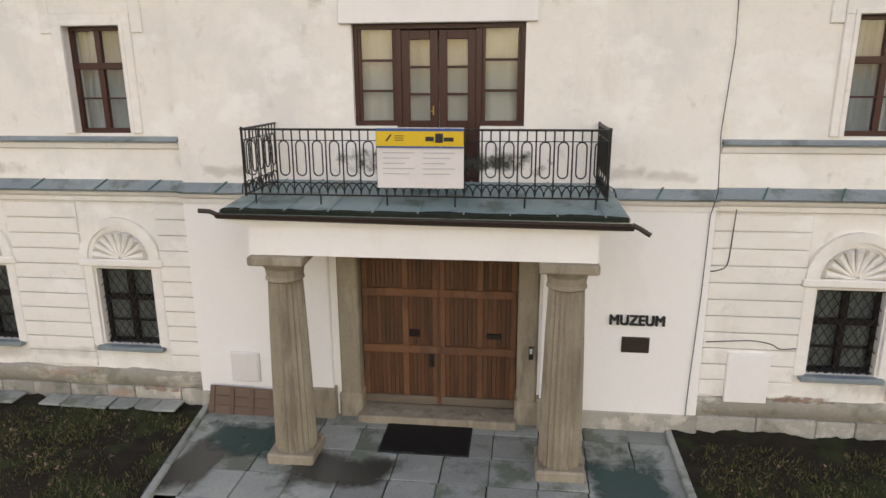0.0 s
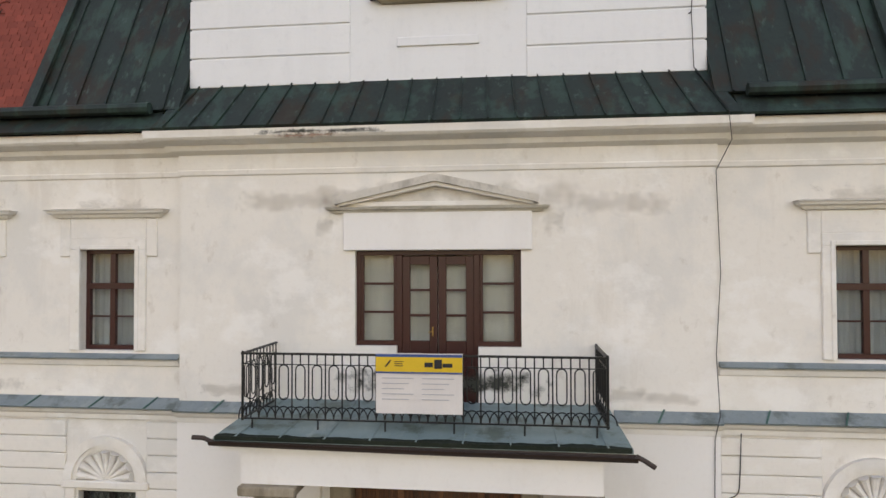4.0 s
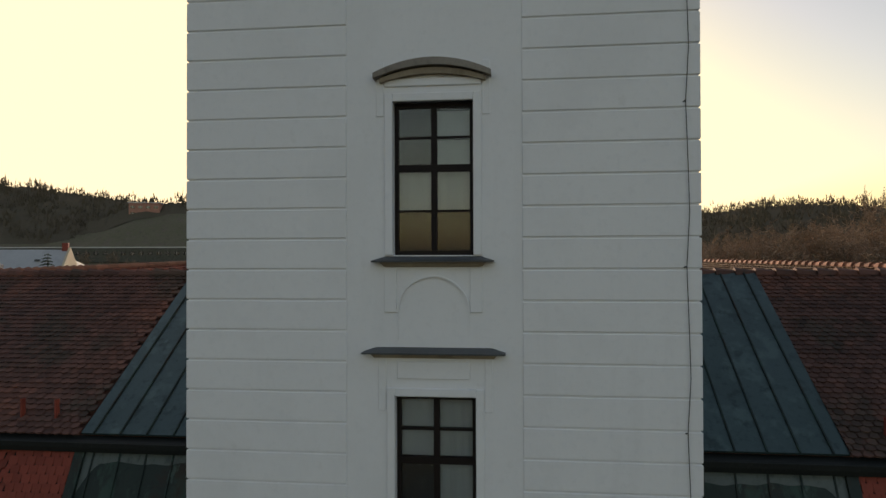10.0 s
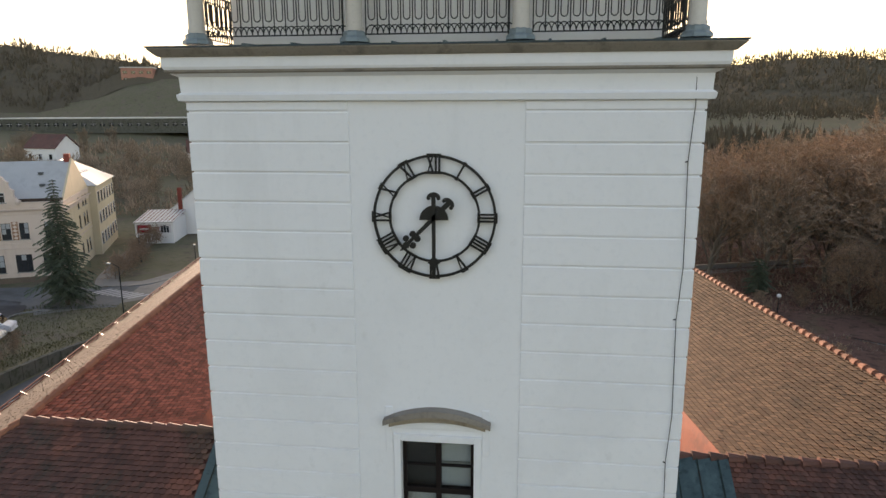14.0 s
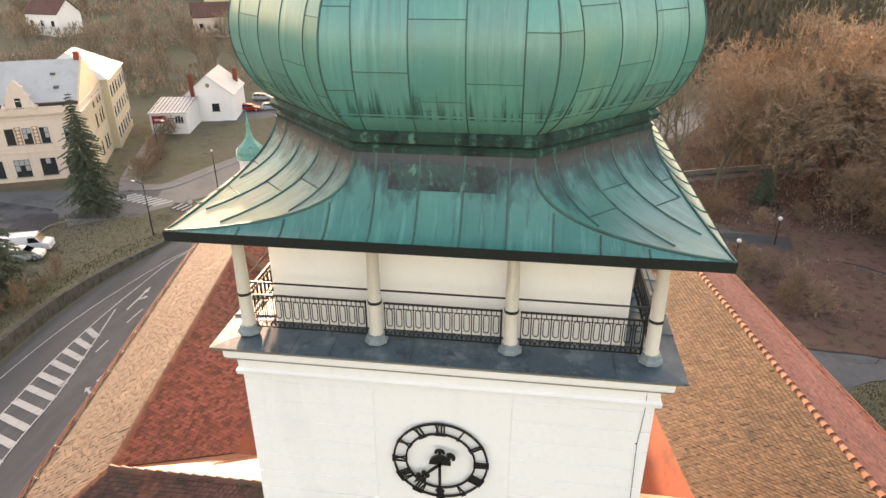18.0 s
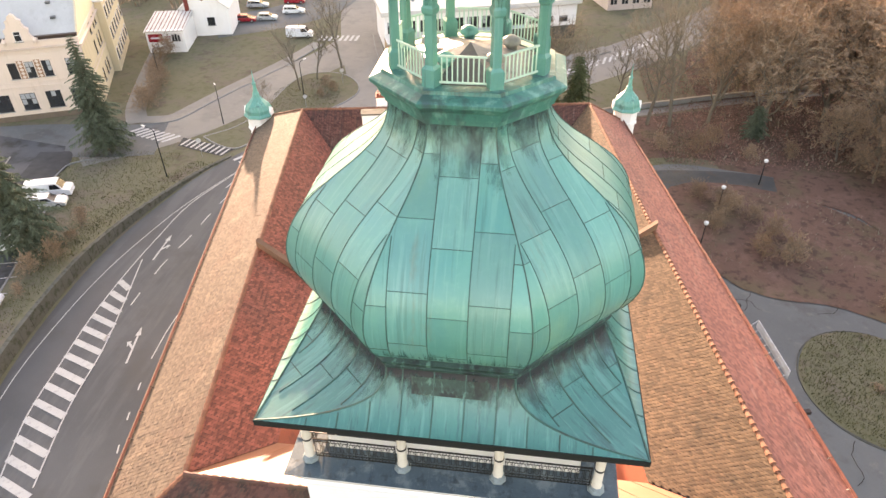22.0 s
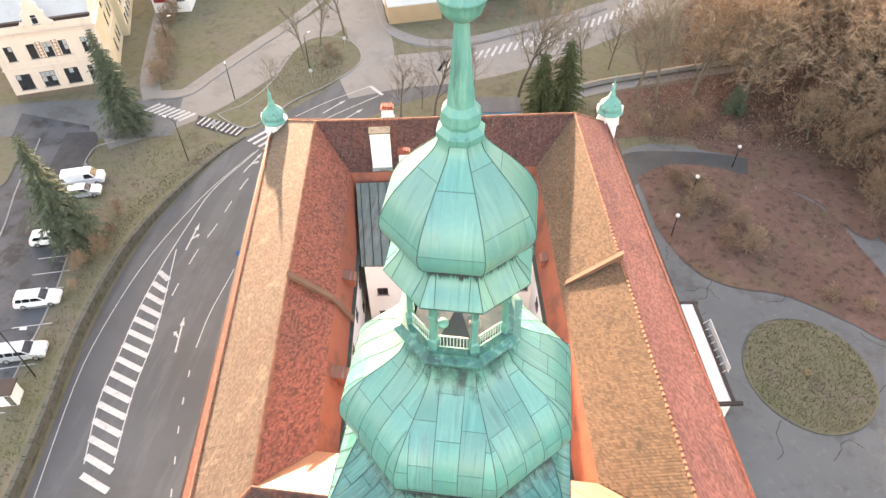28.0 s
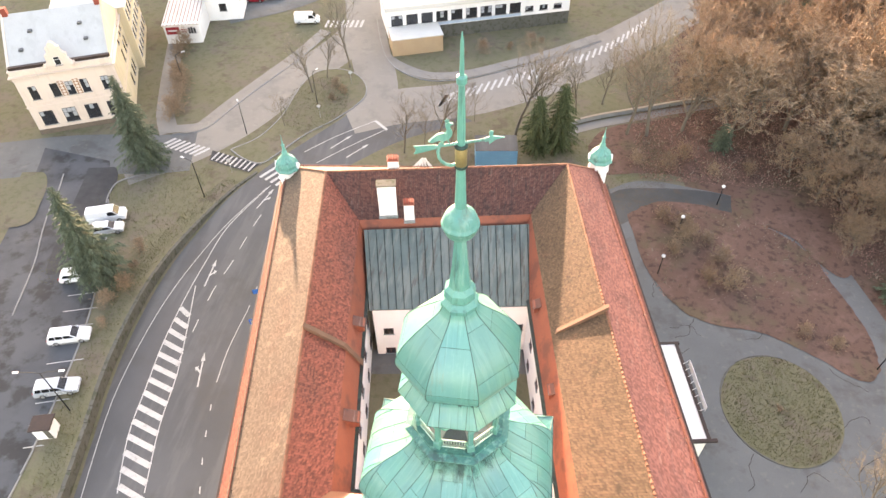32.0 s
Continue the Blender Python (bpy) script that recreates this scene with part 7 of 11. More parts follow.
# ---- tower windows, clock and gallery ----
def tower_window(name, xc, z0, z1, label, dark):
    w = empty(name, label, "window", "tower windows")
    h = z1 - z0
    W = TW
    for r in ((xc - W, xc - W + 0.07, z0, z1), (xc + W - 0.07, xc + W, z0, z1), (xc - W, xc + W, z0, z0 + 0.08), (xc - W, xc + W, z1 - 0.08, z1), (xc - 0.05, xc + 0.05, z0, z1), (xc - W, xc + W, z0 + h * 0.55, z0 + h * 0.55 + 0.12)):
        bars(r[0], r[1], 0.16, 0.28, r[2], r[3], M_WOOD_DARK, w)
    zz = [z0 + 0.08, z0 + 0.08 + (h * 0.55 - 0.08) / 2, z0 + h * 0.55 + 0.06, z0 + h * 0.775, z1 - 0.08]
    for s in (-1, 1):
        x0, x1 = sorted((xc + s * 0.05, xc + s * (W - 0.07)))
        for z in (zz[1], zz[3]):
            bars(x0, x1, 0.17, 0.24, z - 0.02, z + 0.02, M_WOOD_DARK, w, "glazing_bar")
        for k in range(4):
            pane(x0, x1, zz[k], zz[k + 1], 0.2, w)
            # pale sheets added behind the glass stand for bright reflections in the panes
            if (s, k) not in dark:
                part("white_blind", boxes((x0 - 0.02, x1 + 0.02, 0.36, 0.38, zz[k], zz[k + 1] - 0.02)), M_CURTAIN_DIM, w, "pale sheet added for the pane's bright reflection")
    # near-black sheet stands for the unlit space behind the window
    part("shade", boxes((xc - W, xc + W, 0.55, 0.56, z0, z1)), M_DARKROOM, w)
    sur = empty("window_surround", "white plaster surround of a tower window", "trim", "tower surrounds", "structure")
    for r in ((xc - W - 0.14, xc - W, z0, z1 + 0.14), (xc + W, xc + W + 0.14, z0, z1 + 0.14), (xc - W, xc + W, z1, z1 + 0.14)):
        part("architrave", bevelled(boxes((r[0], r[1], -0.05, 0.02, r[2], r[3])), 0.012), M_TOWER, sur)
    for s in (-1, 1):
        part("strip", bevelled(boxes((xc + s * (W + 0.22) - 0.07, xc + s * (W + 0.22) + 0.07, -0.02, 0.02, z1 - 0.25, z1 + 0.68)), 0.01), M_TOWER, sur)
    return w


tower_window("tower_window", 0.03, 11.25, 13.9, "tall dark-framed eight-pane tower window with pale sheets behind", {(-1, 0), (-1, 1)})
tower_window("tower_window", 0.0, 16.3, 18.93, "tall dark-framed eight-pane tower window with pale sheets behind", {(-1, 0), (-1, 3), (-1, 2), (1, 0)})
M_SLATE = material("dark grey sheet cover", (0.09, 0.10, 0.105), (0.06, 0.065, 0.07), (0.14, 0.145, 0.14), 1.5, 14, 0.5, bump=0.1)
for nm, x0, x1, z in (("window_ledge", -0.93, 0.95, 11.08), ("window_ledge", -0.81, 0.81, 16.1), ("hood_ledge", -0.98, 1.0, 14.55)):
    led = empty(nm, "moulded ledge with a dark sheet metal cover", "ledge", kind="structure")
    bm = bmesh.new()
    sweep(bm, [(0, 0), (0.08, 0.01), (0.12, 0.06), (0.16, 0.09), (0, 0.1)], [(x0 + 0.05, 0.03, z), (x0 + 0.05, 0.0, z), (x1 - 0.05, 0.0, z), (x1 - 0.05, 0.03, z)])
    part("moulding", bm, M_STONE, led)
    bm = bmesh.new()
    sweep(bm, [(-0.02, 0), (0.22, -0.015), (0.225, 0.01), (-0.02, 0.09)], [(x0, 0.03, z + 0.1), (x0, 0.0, z + 0.1), (x1, 0.0, z + 0.1), (x1, 0.03, z + 0.1)])
    part("cover", bm, M_SLATE, led)
arch_hood = empty("arched_hood", "weathered curved hood over the upper tower window", "ledge", kind="structure")
bm = bmesh.new()
for k in range(14):
    a, b = -1 + 2 * k / 14, -1 + 2 * (k + 1) / 14
    f = lambda t: 0.24 * (1 - t * t)
    prism(bm, [(a, 19.3 + f(a) * 0.85), (b, 19.3 + f(b) * 0.85), (b, 19.39 + f(b)), (a, 19.39 + f(a))], "y", -0.2, 0.02)
bmesh.ops.remove_doubles(bm, verts=bm.verts, dist=1e-4)
part("hood", bm, M_CROWN, arch_hood)
bm = bmesh.new()
for k in range(14):
    a, b = -0.9 + 1.8 * k / 14, -0.9 + 1.8 * (k + 1) / 14
    f = lambda t: 0.17 * (1 - t * t / 0.81)
    prism(bm, [(a, 19.24 + f(a) * 0.8), (b, 19.24 + f(b) * 0.8), (b, 19.31 + f(b)), (a, 19.31 + f(a))], "y", -0.12, 0.02)
bmesh.ops.remove_doubles(bm, verts=bm.verts, dist=1e-4)
part("bed_moulding", bm, M_STONE, arch_hood)
part("frieze", bevelled(boxes((-0.83, 0.83, -0.04, 0.02, 19.19, 19.32)), 0.01), M_TOWER, arch_hood)
# blind arch and apron panel
relief = empty("arch_relief", "shallow plaster arch and panels on the tower", "trim", kind="structure")
bm = bmesh.new()
for k in range(16):
    a, b = math.pi * k / 16, math.pi * (k + 1) / 16
    prism(bm, [(0.6 * math.cos(a), 15.33 + 0.6 * math.sin(a)), (0.63 * math.cos(a), 15.33 + 0.63 * math.sin(a)), (0.63 * math.cos(b), 15.33 + 0.63 * math.sin(b)), (0.6 * math.cos(b), 15.33 + 0.6 * math.sin(b))], "y", -0.045, 0.01)
box(bm, -0.63, -0.6, -0.02, 0.01, 14.85, 15.33)
box(bm, 0.6, 0.63, -0.02, 0.01, 14.85, 15.33)
part("arch_line", bm, M_TOWER, relief)
for r in ((-0.84, -0.63, 15.33, 16.08), (0.63, 0.84, 15.33, 16.08), (-0.62, 0.62, 14.2, 14.5), (-0.68, 0.72, 10.35, 10.5)):
    part("panel", bevelled(boxes((r[0], r[1], -0.035, 0.01, r[2], r[3])), 0.008), M_TOWER, relief)

clock = empty("tower_clock", "black iron skeleton clock with Roman numerals at half past seven", "clock")
CX, CZ, CY = -0.02, 23.22, -0.1


def ring_band(r0, r1, y0, y1):
    bm = bmesh.new()
    n = 72
    for k in range(n):
        a, b = 2 * math.pi * k / n, 2 * math.pi * (k + 1) / n
        prism(bm, [(CX + r0 * math.cos(a), CZ + r0 * math.sin(a)), (CX + r1 * math.cos(a), CZ + r1 * math.sin(a)), (CX + r1 * math.cos(b), CZ + r1 * math.sin(b)), (CX + r0 * math.cos(b), CZ + r0 * math.sin(b))], "y", y0, y1)
    bmesh.ops.remove_doubles(bm, verts=bm.verts, dist=1e-4)
    return bm


part("outer_ring", ring_band(1.03, 1.075, CY, CY + 0.04), M_IRON, clock)
part("inner_ring", ring_band(0.76, 0.80, CY, CY + 0.04), M_IRON, clock)
NUM = {1: "I", 2: "II", 3: "III", 4: "IIII", 5: "V", 6: "VI", 7: "VII", 8: "VIII", 9: "IX", 10: "X", 11: "XI", 12: "XII"}
for hnum, txt in NUM.items():
    ang = -2 * math.pi * hnum / 12
    m = Matrix.Translation((CX, CY - 0.02, CZ)) @ Matrix.Rotation(-ang, 4, "Y") @ Matrix.Translation((0, 0, 0.92))
    wid = {"I": 0.06, "V": 0.13, "X": 0.13}
    tot = sum(wid[c] for c in txt)
    x = -tot / 2
    bm = bmesh.new()
    for c in txt:
        cx = x + wid[c] / 2
        if c == "I":
            strokes = [(cx, cx, 0.035)]
        elif c == "V":
            strokes = [(cx - 0.05, cx, 0.035), (cx + 0.05, cx, 0.022)]
        else:
            strokes = [(cx - 0.05, cx + 0.05, 0.035), (cx + 0.05, cx - 0.05, 0.022)]
        for xt, xb, w in strokes:
            prism(bm, [(xt - w / 2, 0.16), (xt + w / 2, 0.16), (xb + w / 2, -0.16), (xb - w / 2, -0.16)], "y", 0, 0.03, m)
        for zz in (0.16, -0.16):
            box(bm, cx - wid[c] * 0.48, cx + wid[c] * 0.48, 0, 0.03, zz - 0.014, zz + 0.014, m)
        x += wid[c]
    part("numeral", bm, M_IRON, clock)


def hand(name, ang, length, w0, w1, orn):
    m = Matrix.Translation((CX, CY - 0.08, CZ)) @ Matrix.Rotation(ang, 4, "Y")
    disc = lambda x, z, r: [(x + r * math.cos(a), z + r * math.sin(a)) for a in (2 * math.pi * k / 14 for k in range(14))]
    bm = bmesh.new()
    prism(bm, [(-w0, -0.36), (w0, -0.36), (w1, length), (-w1, length)], "y", -0.015, 0.015, m)
    # mushroom tail with two curls
    prism(bm, [(0.115 * math.cos(a), -0.36 - 0.085 * math.sin(a)) for a in (math.pi * k / 10 for k in range(11))], "y", -0.017, 0.017, m)
    for x in (-0.085, 0.085):
        prism(bm, disc(x, -0.345, 0.035), "y", -0.019, 0.019, m)
    if orn:
        for x, z in ((-0.085, length - 0.06), (0.085, length - 0.06), (-0.06, length - 0.2), (0.06, length - 0.2)):
            prism(bm, disc(x, z, 0.055), "y", -0.021, 0.021, m)
        prism(bm, disc(0, length + 0.02, 0.06), "y", -0.023, 0.023, m)
        prism(bm, [(-0.04, length + 0.05), (0.04, length + 0.05), (0.0, length + 0.18)], "y", -0.025, 0.025, m)
    else:
        prism(bm, [(-0.11, length - 0.05), (-0.05, length - 0.13), (0.05, length - 0.13), (0.11, length - 0.05), (0.05, length - 0.02), (-0.05, length - 0.02)], "y", -0.019, 0.019, m)
        prism(bm, [(-0.045, length - 0.03), (0.045, length - 0.03), (0.02, length + 0.22), (-0.02, length + 0.22)], "y", -0.021, 0.021, m)
    return part(name, bm, M_IRON, clock)


hand("hour_hand", math.pi + radians(45), 0.66, 0.045, 0.028, True)
hand("minute_hand", math.pi, 0.84, 0.036, 0.03, False)
bm = bmesh.new()
prism(bm, [(CX + 0.25 * math.cos(a), CZ - 0.04 + 0.25 * math.sin(a)) for a in (math.pi * k / 16 for k in range(17))], "y", CY - 0.06, CY)
part("hub_plate", bm, M_IRON, clock)

# gallery railings between the columns, and a thin upper bar
grail = empty("gallery_railing", "black wrought-iron gallery railing with loops", "railing")
GM = rail_module(0.2, 0.8)
cols4 = [-GH, -GH / 3, GH / 3, GH]
for a, b in zip(cols4, cols4[1:]):
    iron_rail(grail, (a + 0.2, TC - GH), (b - 0.2, TC - GH), 26.28, 0.8, 0.2, GM)
    iron_rail(grail, (b - 0.2, TC + GH), (a + 0.2, TC + GH), 26.28, 0.8, 0.2, GM)
    iron_rail(grail, (-GH, TC + b - 0.2), (-GH, TC + a + 0.2), 26.28, 0.8, 0.2, GM)
    iron_rail(grail, (GH, TC + a + 0.2), (GH, TC + b - 0.2), 26.28, 0.8, 0.2, GM)
bm = bmesh.new()
tube(bm, [(*p, 27.36) for p in sq(GH)] + [(*sq(GH)[0], 27.36)], 0.022, 6)
part("upper_bar", bm, M_IRON, grail)
vent = empty("belfry_window", "small dark fan grille in the belfry wall", "window")
part("frame", boxes((-0.3, 0.22, TC - CH - 0.06, TC - CH, 28.15, 28.22), (-0.3, -0.24, TC - CH - 0.06, TC - CH, 28.2, 28.6), (0.16, 0.22, TC - CH - 0.06, TC - CH, 28.2, 28.6)), M_WOOD_DARK, vent)
# near-black sheet on the solid wall stands for an unlit opening
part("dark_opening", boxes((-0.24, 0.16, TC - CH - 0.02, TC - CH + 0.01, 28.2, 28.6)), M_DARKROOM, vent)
for a in (30, 60, 90, 120, 150):
    bm = bmesh.new()
    tube(bm, ((-0.04, TC - CH - 0.04, 28.22), (-0.04 + 0.2 * math.cos(radians(a)), TC - CH - 0.04, 28.22 + 0.3 * math.sin(radians(a)))), 0.012, 5)
    part("ray", bm, M_CURTAIN, vent)

# lightning conductor
cab = empty("lightning_cable", "thin black lightning cable clipped to the wall", "cable")
path = [(4.18 + 0.03 * math.sin(k * 2.1), -0.06 - 0.004 * (k % 2), 26.0 - k * 0.9) for k in range(19)] + [(4.5, -0.75, 8.95), (4.55, -0.72, 8.5), (4.45, YC - 0.03, 8.1), (4.5, YC - 0.03, 6.5), (4.42, YC - 0.03, 5.2), (4.4, YC - 0.26, 4.3), (4.38, YC - 0.05, 3.9), (4.36, YC - 0.05, 2.6), (4.3, YC - 0.06, 1.0), (4.28, YC - 0.06, 0.0)]
bm = bmesh.new()
tube(bm, path, 0.007, 5)
part("wire", bm, M_IRON, cab)
for pts in (((4.77, YS - 0.19, 4.0), (4.79, YS - 0.08, 3.6), (4.78, YS - 0.075, 3.34), (4.75, YS - 0.07, 3.05), (4.62, YS - 0.07, 2.96), (4.5, YS - 0.07, 2.94)), ((4.55, YS - 0.068, 1.7), (5.0, YS - 0.068, 1.735), (5.31, YS - 0.068, 1.75), (5.6, YS - 0.068, 1.7), (5.75, YS - 0.068, 1.62), (6.0, YS - 0.068, 1.64))):
    bm = bmesh.new()
    tube(bm, smooth_line(pts, 4), 0.009, 5)
    part("loose_wire", bm, M_IRON, cab, "loose thin wire")
for k in range(2, 19, 3):
    bm = bmesh.new()
    tube(bm, (path[k], (path[k][0] - 0.06, 0.0, path[k][2] - 0.02)), 0.012, 5)
    part("clip", bm, M_IRON, cab)

# ---- front roof: apron below the tower, mansard, copper flanks ----
apron = slab("apron_roof", (-4.72, -0.72, 8.92), (4.72, -0.72, 8.92), (4.42, 0.0, 9.78), (-4.42, 0.0, 9.78), M_COPPER_DARK, museum, 0.08, "dark green copper apron below the tower")
seams("seam", (-4.72, -0.72, 8.92), (4.72, -0.72, 8.92), (4.42, 0.0, 9.78), (-4.42, 0.0, 9.78), 0.46, M_COPPER_DARK, apron, 0.03, 0.012)
roof = bpy.data.objects["roof_front"]
TX = 7.15
for s in (-1, 1):
    end = (OUT_LOW[0][0], OUT_LOW[1][0])[s > 0]
    q = lambda x, y, z: (x, y, z)
    def face(xa, xb, ya, za, yb, zb):
        a, b, c, d = (xa, ya, za), (xb, ya, za), (xb, yb, zb), (xa, yb, zb)
        return (a, b, c, d) if xb > xa else (b, a, d, c)
    led = slab("eave_sheet", *face(s * 4.7, end, -0.66, 8.92, -0.3, 9.3), M_COPPER_DARK, roof, 0.05, "dark copper eave sheet")
    cop = slab("copper_flank", *face(s * 4.4, s * TX, -0.41, 9.3, 1.14, 12.58), M_COPPER_DARK, roof, 0.05, "dark patinated copper mansard panel with pale run-off at the top")
    seams("seam", *face(s * 4.4, s * TX, -0.41, 9.3, 1.14, 12.58), 0.55, M_COPPER_DARK, cop, 0.03, 0.014)
    upc = slab("copper_flank", *face(s * 4.4, s * TX, 1.05, 12.82, 5.55, 15.88), M_FLANK, roof, 0.05, "standing-seam metal roof beside the tower")
    seams("seam", *face(s * 4.4, s * TX, 1.05, 12.82, 5.55, 15.88), 0.55, M_COPPER_DARK, upc, 0.03, 0.014)
    # pale run-off below the break
    V, n = [], 30
    for k in range(n + 1):
        x = s * (4.42 + (TX - 4.52) * k / n)
        dn = 0.30 + 0.07 * noise.noise((x * 2.3, 0, 1)) + (0.5 * max(0, (k / n - 0.86) / 0.14) ** 1.5)
        V += [(x, 1.14 - 0.013, 12.56 + 0.008), (x, 1.14 - 1.55 * dn / 3.28 - 0.013, 12.56 - dn + 0.008)]
    raw("run_off", V, [(2 * k, 2 * k + 1, 2 * k + 3, 2 * k + 2) if s > 0 else (2 * k, 2 * k + 2, 2 * k + 3, 2 * k + 1) for k in range(n)], M_RUNOFF, cop, "pale run-off stain below the gutter")
    # gutters
    bm = bmesh.new()
    tube(bm, ((s * 4.85, -0.52, 9.3), (end, -0.52, 9.28)), 0.1, 8)
    part("gutter", bm, M_COPPER_DARK, roof, "dark round eaves gutter")
    bm = bmesh.new()
    pth = [(s * 4.4, 1.12, Z_BREAK - 0.12), (OUT_BRK[s > 0][0], 1.12, Z_BREAK - 0.12)]
    sweep(bm, [(-0.05, 0), (0.2, 0), (0.25, 0.1), (0.27, 0.2), (0.22, 0.22), (-0.05, 0.26)], pth if s > 0 else pth[::-1])
    part("break_gutter", bm, M_EAVE, roof, "dark gutter at the roof break")
    # tiles further out
    a, b, c, d = face(s * (TX + 1.3), end, -0.45, 9.25, 1.15, 12.55)
    tiles("tiles", Vector(a), Vector(b), Vector((OUT_BRK[1][0] if s > 0 else s * (TX + 1.3), 1.15, 12.55)), Vector((OUT_BRK[0][0] if s < 0 else TX + 1.3, 1.15, 12.55)), M_TILE_FRONT, roof, 0.19, 0.165)
    slab("edge_strip", *face(s * (TX - 0.1), s * (TX + 0.1), -0.53, 9.3, 1.07, 12.6), M_COPPER_DARK, roof, 0.06, "dark copper strip between sheet and tiles")
    r_end, b_end = RIDGE[s > 0][0], OUT_BRK[s > 0][0]
    if s > 0:
        tiles("tiles", (TX, 1.0, 12.8), (b_end, 1.0, 12.8), (r_end, 5.6, 15.85), (TX, 5.6, 15.85), M_TILE_SOOTSHADE, roof, 0.19, 0.17)
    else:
        tiles("tiles", (b_end, 1.0, 12.8), (-TX, 1.0, 12.8), (-TX, 5.6, 15.85), (r_end, 5.6, 15.85), M_TILE_SOOTSHADE, roof, 0.19, 0.17)
    for k in range(2):
        x = s * (7.9 + 0.75 * k)
        part("snow_hook", bevelled(boxes((x - 0.02, x + 0.02, 1.3, 1.42, 13.0, 13.4)), 0.008), M_TILE_PART, roof)
    if s < 0:
        part("edge_strip", boxes((s * TX - 0.03, s * TX + 0.03, -0.5, -0.3, 9.25, 9.4)), M_SEAM, roof)

# ---- corner turrets ----
def turret(x, y, z, label):
    t = empty("corner_turret", label, "turret", "corner turrets")
    bm = bmesh.new()
    lathe(bm, [(0.98, 6.0), (0.98, 12.3), (1.13, 12.4), (1.14, 12.6), (1.06, 12.7), (1.06, 13.6), (1.22, 13.7), (1.24, 13.95)], (0, 0, 0), 8, math.pi / 8)
    part("shaft", bm, M_WALL_CLEAN, t, "white octagonal shaft")
    bm = bmesh.new()
    lathe(bm, [(1.32, 13.86), (1.3, 13.98), (1.16, 14.2), (1.14, 14.55), (0.98, 15.0), (0.6, 15.42), (0.36, 15.75), (0.24, 16.15)], (0, 0, 0), 8, math.pi / 8)
    part("cap", bm, M_COPPER, t, "bell-shaped eight-sided green copper cap")
    bm = bmesh.new()
    lathe(bm, [(0.24, 16.05), (0.3, 16.12), (0.2, 16.3), (0.13, 17.0), (0.16, 17.05), (0.2, 17.18), (0.1, 17.3), (0.04, 17.9), (0.01, 18.6)], (0, 0, 0), 10)
    part("spike", bm, M_COPPER, t)
    for k in (1, 2, 3):
        bm = bmesh.new()
        m = Matrix.Rotation(math.pi / 2 * k, 4, "Z")
        prism(bm, [(-0.3, 13.9), (0.3, 13.9), (0.3, 14.4), (0, 14.75), (-0.3, 14.4)], "y", -1.22, -1.0, m)
        part("gablet", bm, M_WALL_CLEAN, t)
    t.matrix_basis = pose(x, y, z) @ Matrix.Diagonal((1.17, 1.17, 1, 1))


turret(-25.8, 48.3, 0.2, "white corner turret with a green copper bell cap")
turret(11.8, 54.2, 0.2, "white corner turret with a green copper bell cap")

# ---- chimneys, fire walls and hatches on the roofs ----
def chimney(x, y, z0, z1, w, d, label, cap):
    c = empty("chimney", label, "chimney")
    part("shaft", bevelled(boxes((-w, w, -d, d, z0, z1)), 0.02), M_WALL_CLEAN, c)
    part("cap", bevelled(boxes((-w - 0.1, w + 0.1, -d - 0.1, d + 0.1, z1, z1 + 0.15)), 0.02), M_CONCRETE if cap else M_TILE_RED, c)
    part("foot_flashing", boxes((-w - 0.08, w + 0.08, -d - 0.08, d + 0.08, z0 - 0.1, z0 + 0.35)), M_LEAD, c)
    if not cap:
        for k in range(4):
            part("brick", bevelled(boxes((-w + 0.05 + k * w * 0.5, -w + 0.35 * w + k * w * 0.5, -d, d, z1 + 0.15, z1 + 0.4)), 0.01), M_TILE_PART, c)
    c.matrix_basis = pose(x, y, 0, 0, 0, 10.5)


chimney(-12.3, 42.6, 12.9, 17.5, 1.0, 0.5, "broad white plastered chimney with a grey cap", True)
chimney(-9.75, 41.9, 13.0, 15.6, 0.55, 0.4, "short white chimney with a brick crown", False)
chimney(-12.5, 47.6, 15.4, 17.0, 0.6, 0.45, "small chimney with a brick crown on the ridge", False)
for nm, p, q, r_ in (("west", (-16.25, 23.3, 16.25), (-12.95, 23.9, 12.85), (-11.6, 24.2, 9.8)), ("east", (11.3, 28.8, 16.3), (6.95, 28.0, 12.85), (5.6, 27.8, 9.8))):
    bm = bmesh.new()
    for a, b in ((p, q), (q, r_)):
        a, b = Vector(a), Vector(b)
        y = Vector((0, 0.22, 0))
        z = Vector((0, 0, 0.5))
        vs = [a - y, a + y, b + y, b - y, a - y + z, a + y + z, b + y + z, b - y + z]
        v = [bm.verts.new(t) for t in vs]
        for f in ((0, 1, 2, 3), (7, 6, 5, 4), (0, 4, 5, 1), (1, 5, 6, 2), (2, 6, 7, 3), (3, 7, 4, 0)):
            bm.faces.new([v[i] for i in f])
    part("fire_wall_coping", bm, M_COPING, bpy.data.objects["roof_" + nm], "tile-capped fire wall across the slope")
